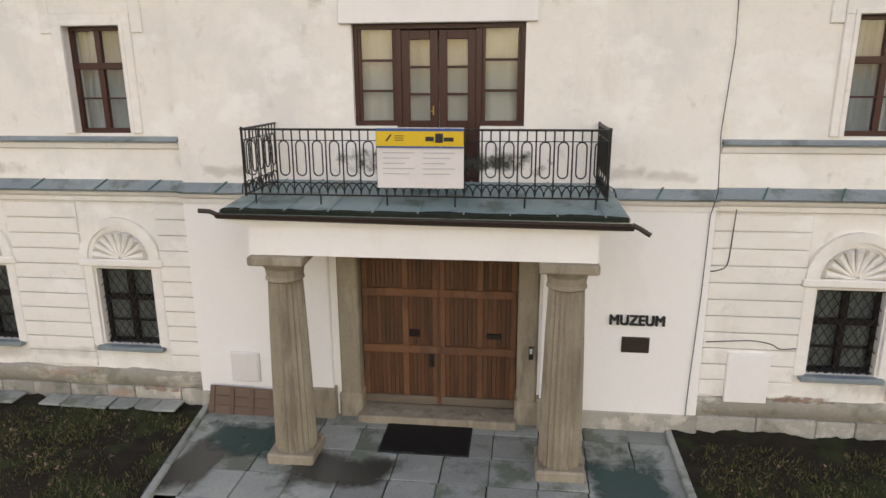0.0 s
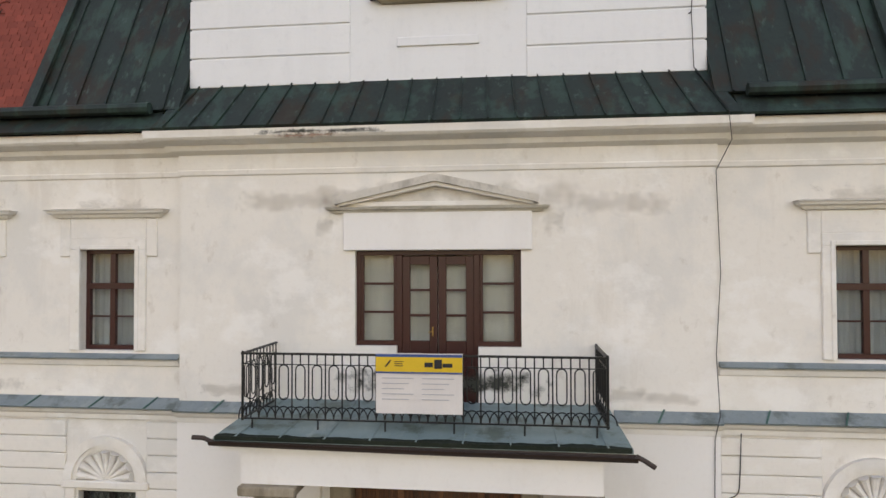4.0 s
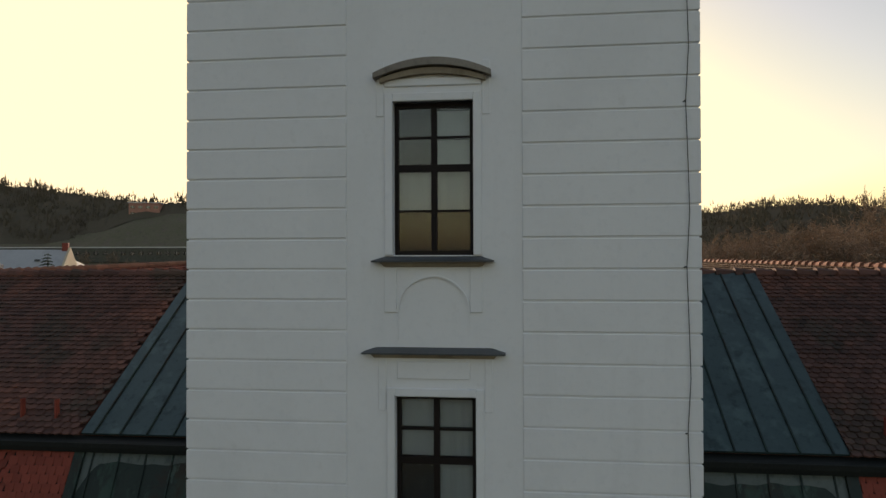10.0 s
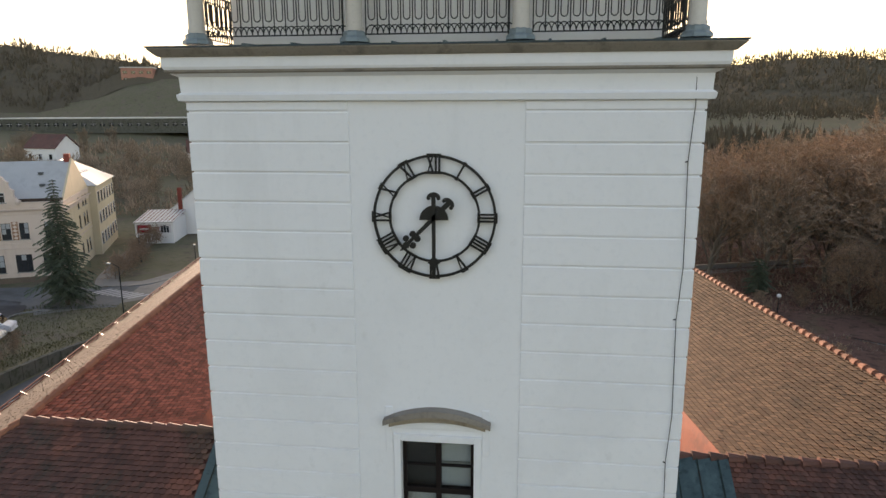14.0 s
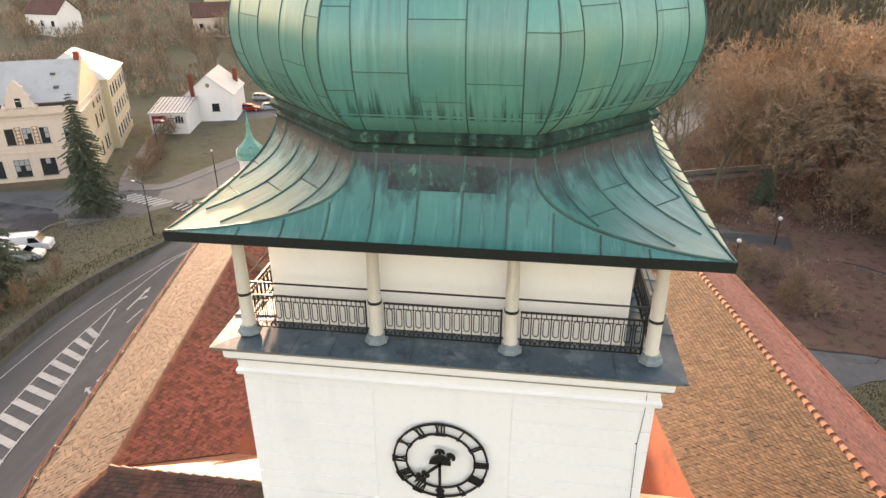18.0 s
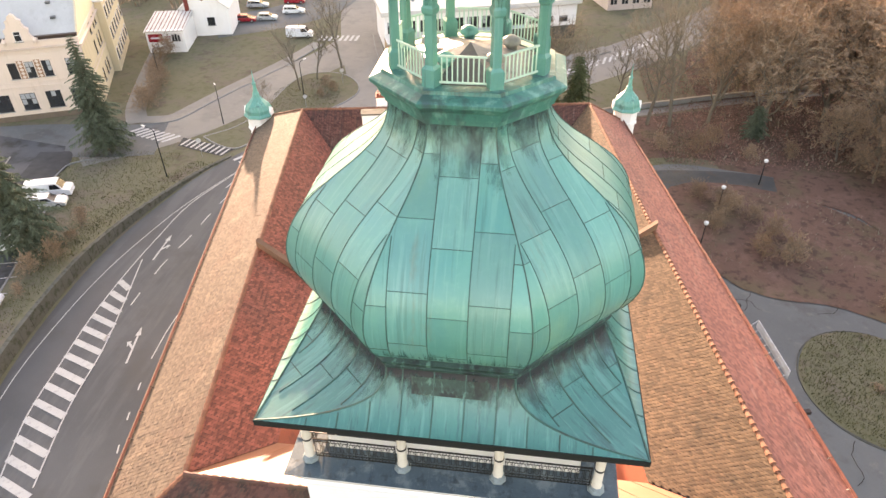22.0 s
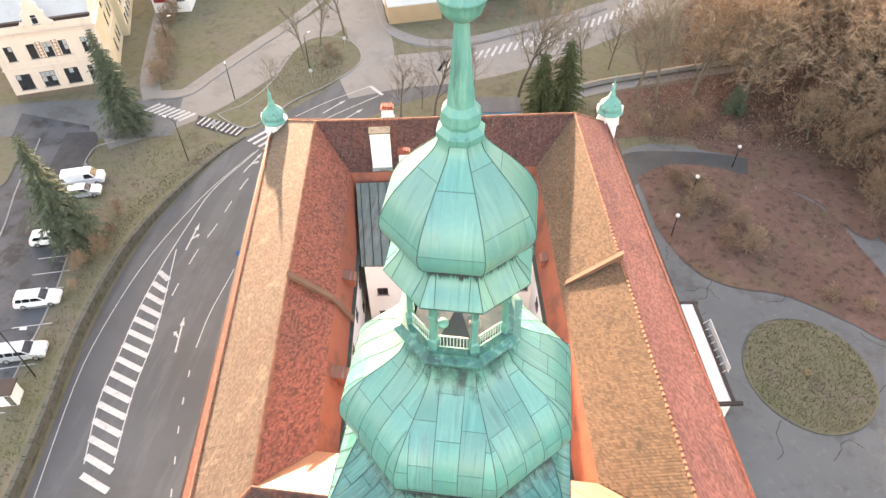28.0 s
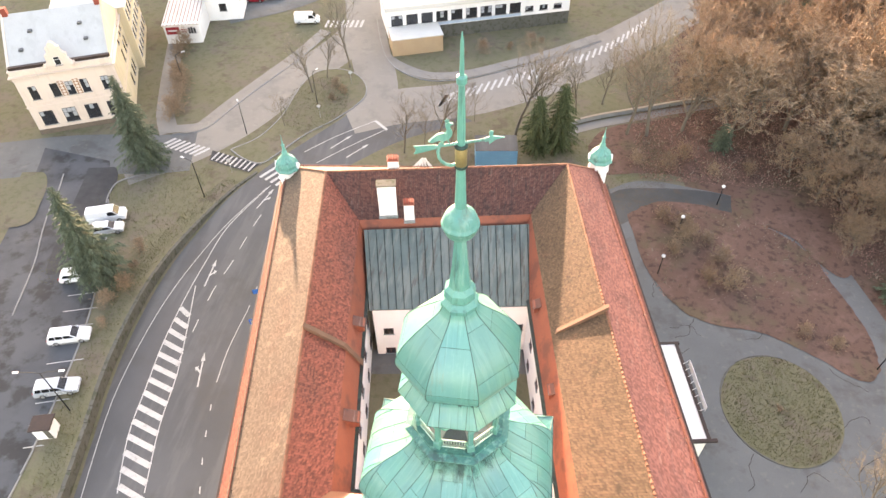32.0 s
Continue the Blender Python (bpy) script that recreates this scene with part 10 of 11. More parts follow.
# rear wing
part("rear_wall", boxes((4.0, WA + 1.2, DA, DA + 16, -0.4, 11.6)), M_OCHREWALL, A)
slab("rear_roof", (3.6, DA - 0.3, 11.6), (WA + 1.6, DA - 0.3, 11.6), (9.8, DA + 5, 15.4), (9.4, DA + 5, 15.4), M_ROOFPALE, A)
slab("rear_roof", (WA + 1.6, DA - 0.3, 11.6), (WA + 1.6, DA + 16.3, 11.6), (9.8, DA + 11, 15.4), (9.8, DA + 5, 15.4), M_ROOFPALE, A)
slab("rear_roof", (WA + 1.6, DA + 16.3, 11.6), (3.6, DA + 16.3, 11.6), (9.4, DA + 11, 15.4), (9.8, DA + 11, 15.4), M_ROOFPALE, A)
slab("rear_roof", (3.6, DA + 16.3, 11.6), (3.6, DA - 0.3, 11.6), (9.4, DA + 5, 15.4), (9.4, DA + 11, 15.4), M_ROOFPALE, A)
rs_ = new("rear_front")
rs_.parent = A
rs_.matrix_basis = pose(WA + 1.2, DA, 0, 0, 0, 90)
for y in (2, 4.6, 7.2, 9.8, 12.4, 15):
    for z in (1.6, 5.2, 8.6):
        framed_window(rs_, y - 0.4, z, 1.1, 1.8, 0.0, 2, trim=M_BANNER)
for k in range(4):
    bm = bmesh.new()
    box(bm, -0.3, 0.3, -0.6, 0.6, 0, 0.12, pose(13.0, DA + 4.5 + 1.6 * k, 13.5, 0, 32, 0))
    part("skylight", bm, M_BANNER, A)
A.matrix_basis = pose(-75.6, 67.4, 1.1, 0, 0, 24)

# garage with a sign, and the gabled house behind it
Bg = empty("garage", "low white garage with a red and white sign board", "garage")
part("wall", boxes((0, 6.6, 0, 8.6, -0.3, 4.1)), M_WALL_CLEAN, Bg)
slab("roof", (-0.2, -0.3, 4.0), (6.8, -0.3, 4.0), (6.8, 8.8, 5.0), (-0.2, 8.8, 5.0), M_ROOFPALE, Bg, 0.15)
seams("seam", (-0.2, -0.3, 4.0), (6.8, -0.3, 4.0), (6.8, 8.8, 5.0), (-0.2, 8.8, 5.0), 0.7, M_TILE_RED, Bg, 0.05, 0.05)
part("sign_board", boxes((0.3, 6.3, -0.12, -0.02, 2.0, 3.6)), M_BANNER, Bg)
part("red_panel", boxes((0.4, 2.9, -0.15, -0.12, 2.1, 3.5)), M_CARR, Bg)
part("text_bar", boxes((0.8, 2.4, -0.17, -0.15, 2.65, 2.95)), M_BANNER, Bg)
for xb, za in ((4.3, 2.9), (4.2, 2.5)):
    part("text_bar", boxes((3.2, xb, -0.15, -0.12, za, za + 0.15)), M_CARR, Bg)
for xa, zb in ((4.5, 3.3), (5.0, 3.4), (5.5, 3.2)):
    part("picture_bar", boxes((xa, xa + 0.4, -0.15, -0.12, 2.1, zb)), M_BLK, Bg)
Bg.matrix_basis = pose(-67.2, 97.9, 1.0, 0, 0, 13)
Bh = empty("gabled_house", "small white gabled house with a pale roof and brick chimney", "house")
part("wall", boxes((0, 9, 0, 11, -0.3, 5.2)), M_WALL_CLEAN, Bh)
for ya in (0.0, 10.75):
    bm = bmesh.new()
    prism(bm, [(0, 5.2), (9, 5.2), (4.5, 8.8)], "y", ya, ya + 0.25)
    part("gable_wall", bm, M_WALL_CLEAN, Bh)
gable_roof(Bh, 0, 9, 0, 11, 5.1, 9.0, "y", M_ROOFPALE)
part("chimney", bevelled(boxes((1.2, 1.9, -0.5, 0.2, 0, 9.2)), 0.03), M_TILE_PART, Bh, "tall brick chimney on the gable")
part("chimney", bevelled(boxes((7.6, 8.4, 8.5, 9.3, 5.5, 8.6)), 0.03), M_TILE_PART, Bh, "brick chimney")
framed_window(Bh, 5.5, 2.0, 1.4, 1.5)
bm = bmesh.new()
lathe(bm, [(0.4, 0), (0.4, 0.06)], (0, 0, 0), 16)
part("round_vent", bm, M_ORN, Bh).matrix_basis = pose(4.5, -0.03, 7.0, 90, 0, 0)
Bh.matrix_basis = pose(-65.0, 107.5, 1.0, 0, 0, 13)

# low school building with a flat roof
C = empty("school_building", "long low white flat-roofed building with a window band", "building")
part("wall", boxes((0, 36, 0, 12, -0.3, 6.6)), M_WALL_CLEAN, C)
part("roof", bevelled(boxes((-0.6, 36.6, -0.8, 12.6, 6.6, 7.4)), 0.05), M_ROOFPALE, C, "pale flat roof with a white edge")
part("base", boxes((8, 36, -0.05, 0.03, -0.3, 2.6)), M_CONCRETE, C)
for k in range(12):
    x = 1.6 + 2.9 * k
    if 13.5 < x < 15.5:
        part("entrance_door", boxes((x - 0.7, x + 0.7, -0.05, 0.02, 2.6, 5.2)), plain("purple door", (0.22, 0.06, 0.25), 0.5), C)
        continue
    framed_window(C, x, 3.4, 2.2 if k < 9 else 1.6, 2.0 if k < 9 else 1.0, 0.0, 3)
part("spandrel", boxes((0, 26, -0.04, 0.01, 2.7, 3.3)), plain("pale blue panel", (0.4, 0.5, 0.6), 0.6), C)
part("annex", bevelled(boxes((-0.2, 9.4, -5.2, 0, -0.3, 3.2)), 0.04), material("tan plaster", (0.46, 0.32, 0.19), (0.40, 0.27, 0.165), (0.30, 0.21, 0.14), 0.5, 8, 0.85, bump=0.1), C, "tan plastered terrace")
part("annex_top", bevelled(boxes((-0.3, 9.5, -5.3, 0, 3.2, 3.4)), 0.03), M_ROOFPALE, C)
for k in range(3):
    bm = bmesh.new()
    lathe(bm, [(0.25, 0), (0.25, 0.8), (0.4, 0.85), (0.1, 1.1)], (6 + 11 * k, 5, 7.4), 10)
    part("roof_vent", bm, M_LEAD, C)
C.matrix_basis = pose(-24.4, 103.0, 1.0, 0, 0, 19.5)
# smaller block beside it and flats far behind
def block(name, x, y, w, d, h, ang, wall, roofm, label, cols, rows, cat="building"):
    b = empty(name, label, cat)
    part("wall", boxes((0, w, 0, d, -2, h)), wall, b)
    part("roof", bevelled(boxes((-0.4, w + 0.4, -0.4, d + 0.4, h, h + 0.5)), 0.05), roofm, b)
    for r in range(rows):
        for k in range(cols):
            e = new("window")
            e.parent = b
            cx, cz = (k + 0.5) * w / cols, 1.2 + r * (h - 0.6) / rows
            part("pane", boxes((cx - w / cols * 0.28, cx + w / cols * 0.28, -0.06, 0.02, cz, cz + 1.5)), M_DARKGLASS, e)
            part("window_frame", boxes((cx - 0.05, cx + 0.05, -0.09, -0.06, cz, cz + 1.5), (cx - w / cols * 0.28, cx + w / cols * 0.28, -0.09, -0.06, cz + 0.95, cz + 1.03)), M_BANNER, e)
    b.matrix_basis = pose(x, y, gz(x, y), 0, 0, ang)


block("annex_building", 17, 133, 10, 9, 3.6, 19, M_STUCCO, M_ROOFPALE, "small cream flat-roofed annex with a yellow wall", 4, 2)
block("apartment_block", -62, 190, 26, 11, 8, 16, M_STUCCO, M_ROOFPALE, "pale three-storey apartment block among trees", 9, 3)
block("apartment_block", 34, 250, 16, 14, 20, -8, M_STUCCO, M_ROOFGREY, "tall pale apartment block beyond the wood", 5, 7)
block("factory_hall", -232, 262, 96, 18, 4.5, 12, M_CONCRETE, M_ROOFPALE, "long low factory hall with a pale roof under the hill", 24, 1)
block("factory_hall", -139, 268, 18, 12, 7.5, 10, M_OCHREWALL, M_ROOFPALE, "boxy plastered factory building", 2, 1)
block("hill_house", -212, 330, 16, 10, 8, 20, material("pink plaster", (0.45, 0.22, 0.16), (0.38, 0.18, 0.13), (0.3, 0.16, 0.12), 0.4, 6, 0.85), M_ROOFPALE, "pink two-storey house on the hillside", 4, 2, "house")
block("town_side_house", -88, 48, 12, 14, 8, 96, M_WALL_CLEAN, M_ROOFGREY, "pale house beside the car park", 4, 2, "house")
for x, y, w, ang in ((-150, 176, 12, -10), (-104, 190, 13, 30), (-40, 172, 12, 10)):
    hs = empty("town_house_small", "plain plastered house with a saddle roof", "house", "far houses")
    part("wall", boxes((0, w, 0, 9, -2, 5.5)), M_STUCCO if w > 12 else M_WALL_CLEAN, hs)
    bm = bmesh.new()
    prism(bm, [(0, 5.5), (9, 5.5), (4.5, 9.3)], "x", 0.0, w)
    part("gable_wall", bm, M_WALL_CLEAN, hs)
    gable_roof(hs, 0, w, 0, 9, 5.5, 9.6, "x", M_TILE_OLD, 0.4)
    for k in range(3):
        framed_window(hs, 2 + k * (w - 4) / 2, 2.2, 1.1, 1.5)
    hs.matrix_basis = pose(x, y, gz(x, y), 0, 0, ang)

# ---- trees ----
def limb_tube(V, F, pts, r0, r1, sides):
    """Append a tapered tube to plain lists."""
    n = len(pts)
    base = len(V)
    for i, p in enumerate(pts):
        d = (pts[min(i + 1, n - 1)] - pts[max(i - 1, 0)]).normalized()
        u = d.orthogonal().normalized()
        w = d.cross(u)
        r = r0 + (r1 - r0) * i / (n - 1)
        for k in range(sides):
            a = 2 * math.pi * k / sides
            V.append(p + u * (r * math.cos(a)) + w * (r * math.sin(a)))
    for i in range(n - 1):
        for k in range(sides):
            F.append((base + i * sides + k, base + i * sides + (k + 1) % sides, base + (i + 1) * sides + (k + 1) % sides, base + (i + 1) * sides + k))


def bare_tree(seed, h, spread, trunk_r, first, kids, twigs, leaves, rise=0.12, wide=0.016, leaf=0.07):
    """Lists for trunk and limbs, for twigs and for dry leaves of a bare tree."""
    R = random.Random(seed)
    TV, TF, WV, WF, LV, LF = [], [], [], [], [], []
    levels = len(kids)

    def vec(s):
        return Vector((R.gauss(0, s), R.gauss(0, s), R.gauss(0, s)))

    def twig(s, nd, length, w):
        e = s + nd * length
        o = nd.orthogonal().normalized() * w
        j = len(WV)
        WV.extend((s - o, s + o, e))
        WF.append((j, j + 1, j + 2))
        return e

    def grow(p, d, length, r, lev):
        n = 6 if lev == 0 else (4 if lev == 1 else 3)
        pts, q, dd = [p.copy()], p.copy(), d.copy()
        for i in range(n):
            wob = 0.08 if lev == 0 else 0.2
            dd = (dd + Vector((R.gauss(0, wob), R.gauss(0, wob), R.gauss(0, wob * 0.6) + (rise if lev else 0)))).normalized()
            q = q + dd * (length / n)
            pts.append(q.copy())
        limb_tube(TV, TF, pts, r, r * (0.35 if lev == 0 else 0.3), 7 if lev == 0 else (5 if lev == 1 else 3))
        if lev < levels:
            count = kids[lev]
            for k in range(count):
                t = first + (1 - first) * (k + R.random()) / count if lev == 0 else 0.2 + 0.8 * (k + R.random()) / count
                f = min(t, 0.999) * n
                i = int(f)
                s = pts[i].lerp(pts[i + 1], f - i)
                ax = (pts[i + 1] - pts[i]).normalized()
                a = R.random() * 0.8 + k * 2.4
                u = ax.orthogonal().normalized()
                side = u * math.cos(a) + ax.cross(u) * math.sin(a)
                nd = (ax * 0.7 + side * (0.8 * spread)).normalized()
                grow(s, nd, length * R.uniform(0.45, 0.68) * (1.2 - 0.6 * t if lev == 0 else 1), max(0.03 if h > 10 else 0.012, r * (0.45 if lev == 0 else 0.4) * (1.15 - 0.4 * t)), lev + 1)
        if lev >= levels - 1:
            for k in range(twigs if lev == levels else twigs // 2):
                f = (R.random() ** 0.7) * (n - 0.01)
                i = int(f)
                s = pts[i].lerp(pts[i + 1], f - i)
                nd = (vec(0.62) + (pts[i + 1] - pts[i]).normalized() * 0.75 + Vector((0, 0, rise))).normalized()
                e = twig(s, nd, R.uniform(0.5, 1.25) * (h / 16), wide)
                m = s.lerp(e, R.uniform(0.3, 0.7))
                twig(m, (nd + vec(0.5)).normalized(), R.uniform(0.3, 0.7) * (h / 16), wide * 0.7)
                for g in range(leaves):
                    c = s.lerp(e, R.uniform(0.2, 1.05)) + vec(0.05)
                    a, b = vec(1).normalized() * leaf * R.uniform(0.6, 1.2), vec(1).normalized() * leaf * 0.8
                    j = len(LV)
                    LV.extend((c - a, c + b, c + a))
                    LF.append((j, j + 1, j + 2))
    grow(Vector((0, 0, -0.3)), Vector((0, 0, 1)), h * 0.76, trunk_r, 0)
    return TV, TF, WV, WF, LV, LF


def tree_thing(name, data, label, group, bark=M_BARK, twig=M_TWIG, leaf=M_BUD):
    t = empty(name, label, "tree" if "shrub" not in name else "shrub", group)
    TV, TF, WV, WF, LV, LF = data
    raw("trunk", TV, TF, bark, t, "trunk and limbs", True)
    cr = raw("crown", WV, WF, twig, t, "fine bare twigs")
    cr["kind"] = "stuff"
    if LV:
        raw("foliage", LV, LF, leaf, t, "dry russet leaves")["kind"] = "stuff"
    return t


PROTO = {
    "beech": ("beech_tree", "broad bare tree still holding dry russet leaves", "park trees", ((1, 2, 3), (17, 1.0, 0.32, 0.14, (15, 7, 4), 9, 2, 0.14, 0.035, 0.15))),
    "bare": ("bare_tree", "tall bare winter tree with fine twigs", "park trees", ((11, 12, 13), (17, 0.62, 0.27, 0.3, (9, 5, 3), 6, 0, 0.16, 0.022))),
    "wood": ("woodland_tree", "slim bare woodland tree with a russet haze of twigs", "woodland trees", ((41, 42, 43, 44), (17, 0.85, 0.26, 0.2, (14, 8), 15, 0, 0.12, 0.055))),
    "small": ("young_tree", "slender young bare tree", "street trees", ((21, 22), (8.5, 0.62, 0.085, 0.3, (10, 6), 14, 0, 0.15, 0.012))),
    "shrub": ("shrub", "low brown winter shrub", "shrubs", ((31, 32, 33), (3.2, 1.3, 0.035, 0.03, (22, 7), 14, 1, 0.1, 0.012, 0.05))),
}
protos = {}
used = set()


def plant(kind, x, y, size=1.0, i=None):
    name, label, group, (seeds, shape) = PROTO[kind]
    key = (kind, (rnd.randrange(9) if i is None else i) % len(seeds))
    if key not in protos:
        protos[key] = tree_thing(name, bare_tree(seeds[key[1]], *shape), label, group, twig=M_TWIG_GREY if kind in ("bare", "small") else M_TWIG)
    pr = protos[key]
    m = pose(x, y, gz(x, y), rnd.uniform(-3, 3), rnd.uniform(-3, 3), rnd.uniform(0, 360)) @ Matrix.Diagonal((size, size, size * rnd.uniform(0.92, 1.1), 1))
    if pr.name not in used:
        used.add(pr.name)
        pr.matrix_basis = m
    else:
        c = copy_thing(pr, Matrix.Identity(4))
        c.matrix_basis = m


# trees one can pick out
for x, y, s in ((-34.6, 84.4, 0.62), (-30.1, 93.4, 0.8), (-33.3, 89.2, 0.55), (-36.5, 74.0, 0.45), (-15.8, 69.4, 0.62), (-10.9, 70.3, 0.7), (-8.7, 72.5, 0.55), (-5.7, 79.1, 0.5), (1.1, 75.0, 0.95), (4.2, 77.0, 0.85), (11.0, 83.4, 0.6), (15.3, 86.4, 0.65), (18.9, 78.2, 1.05), (22.0, 78.0, 1.1), (-13.0, 71.8, 0.5)):
    plant("bare" if s > 0.52 else "small", x, y, s if s > 0.52 else s * 1.7)
for x, y, s in ((34.6, 76.7, 1.0), (27.7, 80.0, 0.9), (41.7, 86.8, 1.15), (51, 82, 1.3), (47.6, 72, 1.0), (60, 92, 1.3), (31, 90, 0.9), (38, 98, 1.0), (54.2, 100, 1.1), (57, 66, 1.05), (66, 78, 1.2)):
    plant("beech", x, y, s)
for x, y, q in ((44.5, 64.6, 0.5), (48.2, 59.8, 0.55), (47.5, 66.5, 0.55), (52.0, 63.0, 0.6), (42.0, 70.0, 0.5), (46.2, 54.2, 0.4), (51.5, 57.0, 0.5)):
    plant("beech", x, y, q)
plant("bare", 50.5, 50.0, 0.9)
plant("bare", 41.5, 22.5, 0.62)
plant("bare", 36.5, 18.0, 0.6)
for k in range(105):
    a, r = rnd.uniform(0, 1), rnd.uniform(0, 1)
    x, y = 26 + 105 * a, 68 + 110 * r - 22 * a
    if y < 84 and x < 44 or (x < 60 and y > 100 and x < (y - 70) * 0.9):
        continue
    plant("wood" if rnd.random() < 0.8 else "beech", x, y, rnd.uniform(0.75, 1.15))
for k in range(40):
    plant("wood", rnd.uniform(56, 125), rnd.uniform(18, 75), rnd.uniform(0.8, 1.1))
for x, y in ((22.5, 58.5), (25, 57.5), (24.6, 55), (26.9, 47.6), (28.5, 51), (27.5, 54), (23, 52), (30, 46.5), (37, 40), (40, 38.5), (31.0, 69), (36, 70), (44, 68), (24.5, 70), (20, 70.5), (27, 73)):
    plant("shrub", x, y, rnd.uniform(0.7, 1.3))
for x, y in ((-30.5, 82.5), (-29.0, 84.6), (-30.8, 86.0), (-56.4, 76.7), (-57.2, 79.5), (-58.0, 81.8), (-62.2, 92.5), (-63.5, 96.5), (-58.7, 84.4), (-59.4, 86.6), (-56.0, 74.0), (-6.0, 101), (-1.5, 103), (2.5, 105), (4.5, 106), (-50.5, 41.5), (-48.2, 39), (-46.5, 43), (-46.0, 40.2), (-45.4, 36.5), (-46.4, 33.6), (-45.2, 30.5), (32.0, 29.6), (-10, 100)):
    plant("shrub", x, y, (1.3 if x < -55 else rnd.uniform(0.5, 1.0)) if x < 30 else 0.35)
# wooded lawn behind the houses
for x, y, q in ((-88, 118, 0.4), (-94, 124, 0.45), (-101, 120, 0.4), (-84, 130, 0.5), (-110, 128, 0.5), (-76, 140, 0.45), (-97, 137, 0.55), (-118, 140, 0.5), (-70, 128, 0.35), (-62, 142, 0.45), (-125, 125, 0.5), (-80, 152, 0.5)):
    plant("wood", x, y, q)
for k in range(34):
    x, y = rnd.uniform(-170, -25), rnd.uniform(135, 235)
    if x > -75 and y < 165:
        continue
    plant("wood", x, y, rnd.uniform(0.4, 0.6))


def spruce(name, x, y, h, r, seed, label, blunt=0.75, needles=M_NEEDLE):
    """A spruce: trunk, and whorls of drooping boughs with needle sprays."""
    R = random.Random(seed)
    t = empty(name, label, "tree", "spruces")
    TV, TF, V, F = [], [], [], []
    limb_tube(TV, TF, [Vector((0, 0, -0.3)), Vector((0, 0, h * 0.5)), Vector((0.05, 0, h * 0.97))], h * 0.017, 0.02, 8)
    n = int(h * 2.6)
    for i in range(n):
        q = i / n
        z = h * (0.07 + 0.91 * q)
        rad = r * (1 - q) ** blunt * R.uniform(0.75, 1.15) * (0.75 + 0.25 * min(1, q * 6)) + 0.12
        for k in range(9):
            a = k * 2 * math.pi / 9 + i * 0.9 + R.uniform(-0.25, 0.25)
            L = rad * R.uniform(0.5, 1.2)
            d = Vector((math.cos(a), math.sin(a), 0))
            s = Vector((-d.y, d.x, 0))
            pts = [Vector((0, 0, z)) + d * (L * u) + Vector((0, 0, -L * 0.42 * u * u + L * 0.1 * u * u * u)) for u in (0.1, 0.45, 0.75, 1.0)]
            limb_tube(TV, TF, [pts[0], pts[-1]], 0.03, 0.01, 3)
            for u0 in range(3):
                for m in range(6):
                    c = pts[u0].lerp(pts[u0 + 1], (m + R.random()) / 5)
                    wd = L * 0.2 * (1.15 - 0.25 * u0) * R.uniform(0.7, 1.3)
                    for sg in (-1, 1):
                        e = c + s * (sg * wd) + d * (wd * 0.7) + Vector((0, 0, -wd * R.uniform(0.3, 0.8)))
                        j = len(V)
                        o = d * 0.1 + Vector((0, 0, R.uniform(-0.05, 0.05)))
                        V.extend((c - o, c + o, e))
                        F.append((j, j + 1, j + 2))
    raw("trunk", TV, TF, M_BARK, t, "", True)
    raw("needle_sprays", V, F, needles, t, "drooping dark green needle sprays")["kind"] = "stuff"
    t.matrix_basis = pose(x, y, gz(x, y))
    return t


spruce("spruce_tree", -54.4, 61.6, 16.3, 3.7, 5, "tall grey-green spruce on the lawn")
spruce("spruce_tree", -48.6, 37.2, 16.2, 3.8, 6, "grey-green spruce between parked cars")
spruce("spruce_tree", 4.6, 72.0, 10.5, 2.9, 7, "bushy green conifer behind the back wing", 0.5, M_THUJA)
spruce("spruce_tree", 8.0, 73.2, 12.0, 2.9, 8, "bushy green conifer behind the back wing", 0.5, M_THUJA)
for k, (x, y, h) in enumerate(((49, 47, 6), (51.5, 44, 5.5), (58, 120, 18), (66, 126, 17), (33, 76, 5))):
    spruce("spruce_tree", x, y, h, h * 0.42, 40 + k, "dark conifer in the park", 0.55)

# undergrowth, fallen leaves and grass
def scatter(name, count, where, size, mat, label, category, upright):
    """Many small single blades or leaves lying on the land."""
    V, F = [], []
    R = random.Random(count)
    for k in range(count):
        x, y, z0 = where(R)
        c = Vector((x, y, gz(x, y) + z0))
        a = R.uniform(0, 6.283)
        q = size * R.uniform(0.5, 1.3)
        if upright:
            w = Vector((math.cos(a), math.sin(a), 0)) * q * 0.16
            tip = c + Vector((R.gauss(0, 0.4) * q, R.gauss(0, 0.4) * q, q))
        else:
            w = Vector((math.cos(a), math.sin(a), R.uniform(-0.3, 0.3))) * q * 0.5
            tip = c + Vector((-math.sin(a), math.cos(a), R.uniform(0.0, 0.8))) * q
        j = len(V)
        V.extend((c - w, c + w, tip))
        F.append((j, j + 1, j + 2))
    return tagged(raw(name, V, F, mat), label, category, kind="stuff")


def in_park(R):
    while True:
        x, y = R.uniform(20, 75), R.uniform(44, 105)
        if ((x - 31) / 12) ** 2 + ((y - 50) / 11) ** 2 < 0.9 or y > 67 and x > 20 or x > 47 and y > 50:
            return x, y, 0.1


def in_bed(R):
    while True:
        x, y = (R.uniform(-13, -4.0) if R.random() < 0.5 else R.uniform(4.2, 13)), -0.7 - 5.5 * R.random()
        if (x > 0 or x < -4.55 + 0.14 * (-0.15 - y)) and noise.noise((x * 0.9, y * 0.9, 4)) + 0.5 * noise.noise((x * 3, y * 3, 1)) > R.uniform(-0.5, 0.25):
            break
    return x, y, 0.06


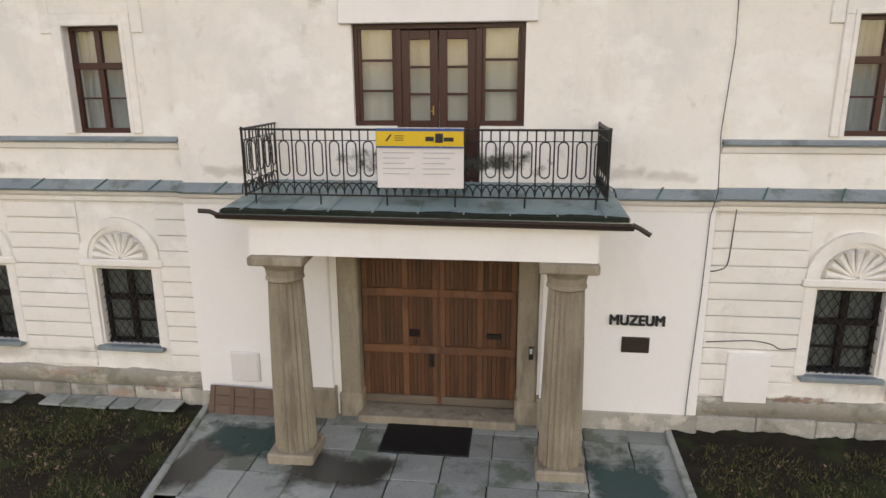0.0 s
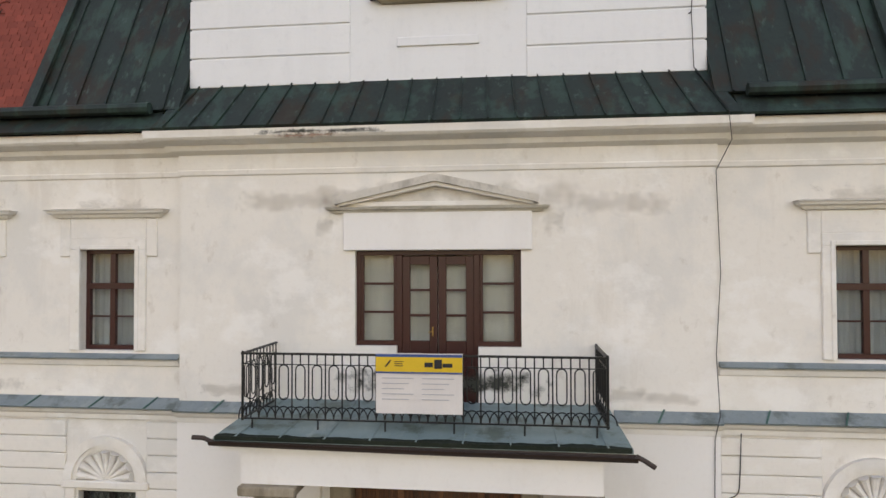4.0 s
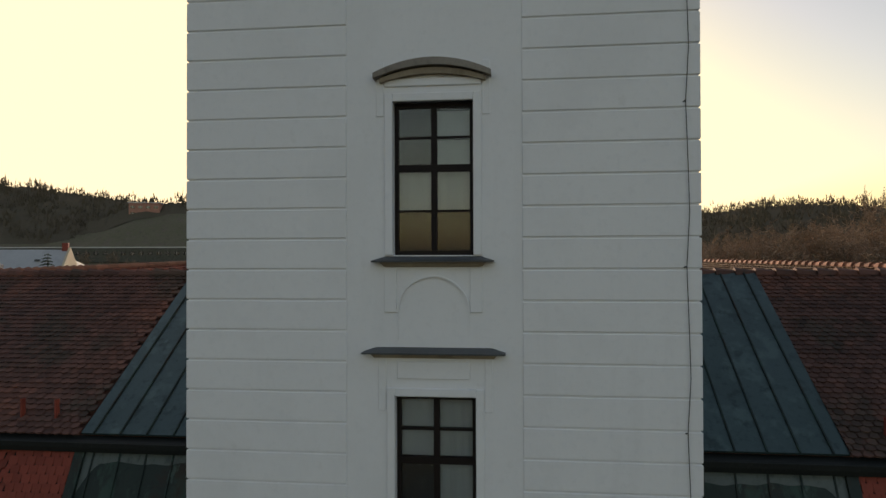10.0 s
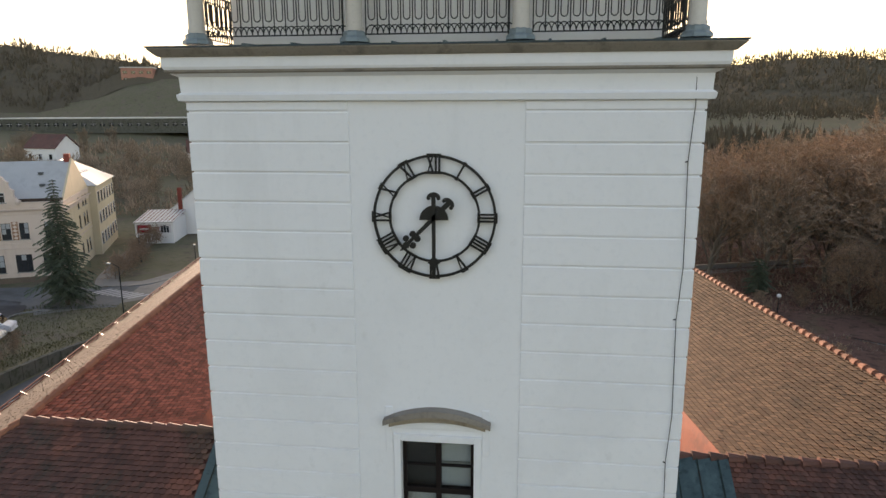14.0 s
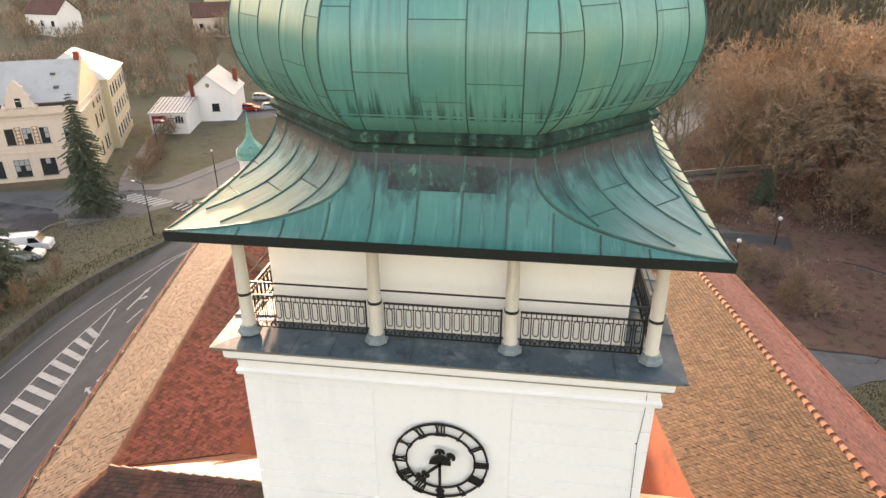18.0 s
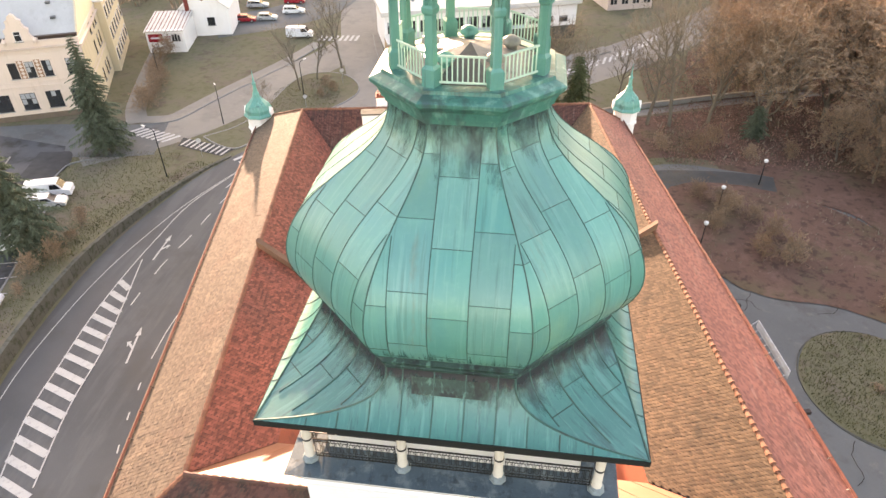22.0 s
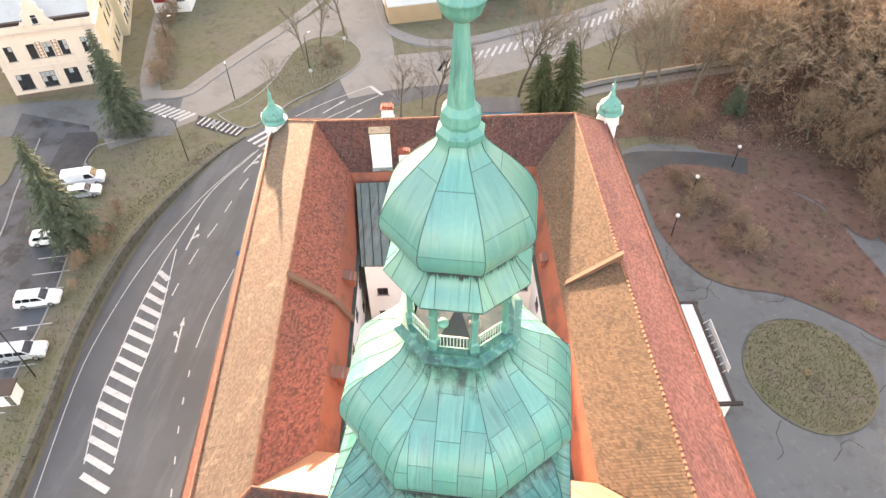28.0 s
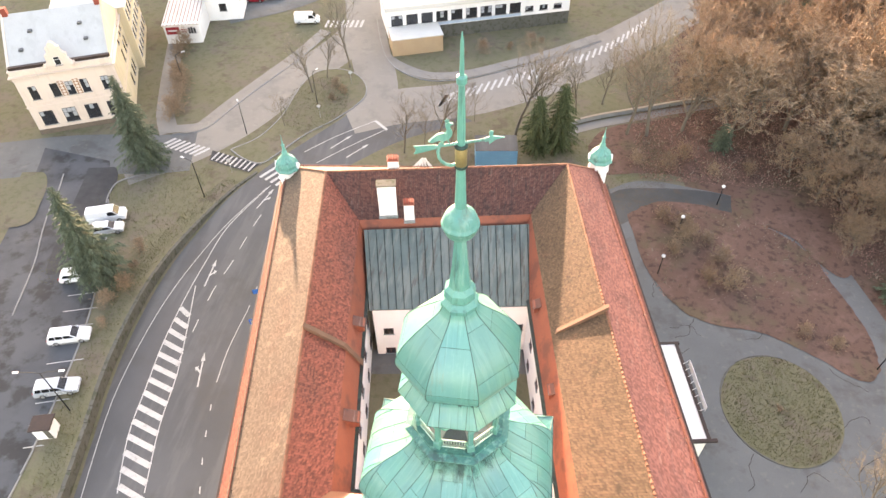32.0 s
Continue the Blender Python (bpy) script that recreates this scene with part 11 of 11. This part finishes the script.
def on_lawn(R):
    k = R.random()
    if k < 0.25:
        a, q = R.uniform(0, 6.283), math.sqrt(R.random())
        return 32.1 + 6.0 * q * math.cos(a), 29.8 + 6.6 * q * math.sin(a), 0.16
    if k < 0.4:
        y = R.uniform(0, 60)
        return wall_x(y) - R.uniform(0.6, 3.2), y, 0.05
    if k < 0.5:
        a, q = R.uniform(0, 6.283), math.sqrt(R.random())
        return -33 + 5.5 * q * math.cos(a), 81 + 8.5 * q * math.sin(a), 0.12
    if k < 0.7:
        return R.uniform(-58, -44), R.uniform(36, 62), 0.03
    return R.uniform(-8, 24), R.uniform(59, 76), 0.03


scatter("fallen_leaves", 70000, in_park, 0.17, M_FLECK, "scattered reddish fallen leaves under the trees", "leaves", False)
scatter("undergrowth", 5000, in_park, 0.5, M_TWIG_GREY, "thin brown undergrowth stems", "undergrowth", True)
scatter("grass_tufts", 42000, in_bed, 0.075, M_BLADE, "sparse winter grass in the soil", "grass", True)
scatter("bed_leaves", 5000, in_bed, 0.06, M_FLECK, "small brown leaves lying on the soil", "leaves", False)
scatter("lawn_blades", 30000, on_lawn, 0.2, M_BLADE, "rough winter grass", "grass", True)


# far woods on the hills: crowns of loose upright sprays
def woods(name, spots, label, mat, blades=14):
    V, F = [], []
    R = random.Random(3)
    for x, y, s in spots:
        z = gz(x, y)
        h = s * R.uniform(0.8, 1.4)
        for k in range(blades):
            u = R.random()
            rr = s * 0.5 * math.sin(0.5 + 2.4 * u) * R.random() ** 0.5
            a, b = R.uniform(0, 6.283), R.uniform(0, 6.283)
            c = Vector((x + rr * math.cos(a), y + rr * math.sin(a), z + h * (0.05 + 0.75 * u)))
            w = Vector((math.cos(b), math.sin(b), R.uniform(-0.3, 0.3))) * s * R.uniform(0.03, 0.08)
            j = len(V)
            V.extend((c - w, c + w, c + Vector((R.gauss(0, 0.07) * s + 0.25 * (c.x - x), R.gauss(0, 0.07) * s + 0.25 * (c.y - y), h * R.uniform(0.18, 0.4)))))
            F.append((j, j + 1, j + 2))
    ob = raw(name, V, F, mat)
    return tagged(ob, label, "woods", kind="stuff")


spots = []
for k in range(7000):
    a = radians(rnd.uniform(-62, 48))
    d = 270 + 560 * rnd.random() ** 1.3
    x, y = d * math.sin(a), d * math.cos(a)
    deg = math.degrees(a)
    if -12 < deg < 60 and d < 470:
        continue
    if -50 < deg < -16 and d < 385 or (abs(x + 204) < 26 and 300 < y < 345):
        continue
    spots.append((x, y, rnd.uniform(6, 11)))
def canopy(name, a0, a1, d0, d1, rings, label):
    """The closed roof of leafless crowns over a wooded hillside."""
    V, F = [], []
    cols = int((a1 - a0) / 0.22)
    for j in range(rings + 1):
        d = d0 * (d1 / d0) ** (j / rings)
        for i in range(cols + 1):
            a = radians(a0 + (a1 - a0) * i / cols)
            x, y = d * math.sin(a), d * math.cos(a)
            edge = min(1.0, j / 3)
            up_ = 5 + 2.2 * noise.noise((x * 0.05, y * 0.05, 1)) + 2.0 * noise.noise((x * 0.17, y * 0.17, 5)) + 1.5 * noise.noise((x * 0.5, y * 0.5, 5))
            V.append((x, y, gz(x, y) - 1 + up_ * edge * 1.1))
    for j in range(rings):
        F += [(j * (cols + 1) + i, j * (cols + 1) + i + 1, (j + 1) * (cols + 1) + i + 1, (j + 1) * (cols + 1) + i) for i in range(cols)]
    return tagged(raw(name, V, F, M_FOREST), label, "woods", kind="stuff")


# these woods also cover the added hill that keeps sun off the ground
canopy("hill_canopy", -75, -2, 385, 900, 60, "brown leafless woods on the near hill")
canopy("ridge_canopy", -20, 66, 620, 1700, 60, "brown leafless woods on the far ridge")
woods("hill_woods", spots, "brown bare woods covering the hillside", M_FOREST)
spots = []
for k in range(4200):
    a = radians(rnd.uniform(-70, 62))
    d = 800 + 900 * rnd.random()
    spots.append((d * math.sin(a), d * math.cos(a), rnd.uniform(12, 22)))
woods("far_woods", spots, "dark woods on the far ridge", M_FOREST)
spots = []
for k in range(1500):
    a, d = radians(rnd.uniform(8, 75)), rnd.uniform(150, 330)
    spots.append((d * math.sin(a), d * math.cos(a), rnd.uniform(8, 13)))
woods("park_woods", spots, "dense bare wood beyond the park", M_FOREST)
spots = []
for k in range(1500):
    x, y = rnd.uniform(-190, -52), rnd.uniform(118, 262)
    if noise.noise((x * 0.03, y * 0.03, 7)) > -0.12 and math.hypot(x, y) < 285:
        spots.append((x, y, rnd.uniform(2.0, 4.2)))
woods("scrub", spots, "brown scrub and hedges behind the houses", M_TWIG, 26)
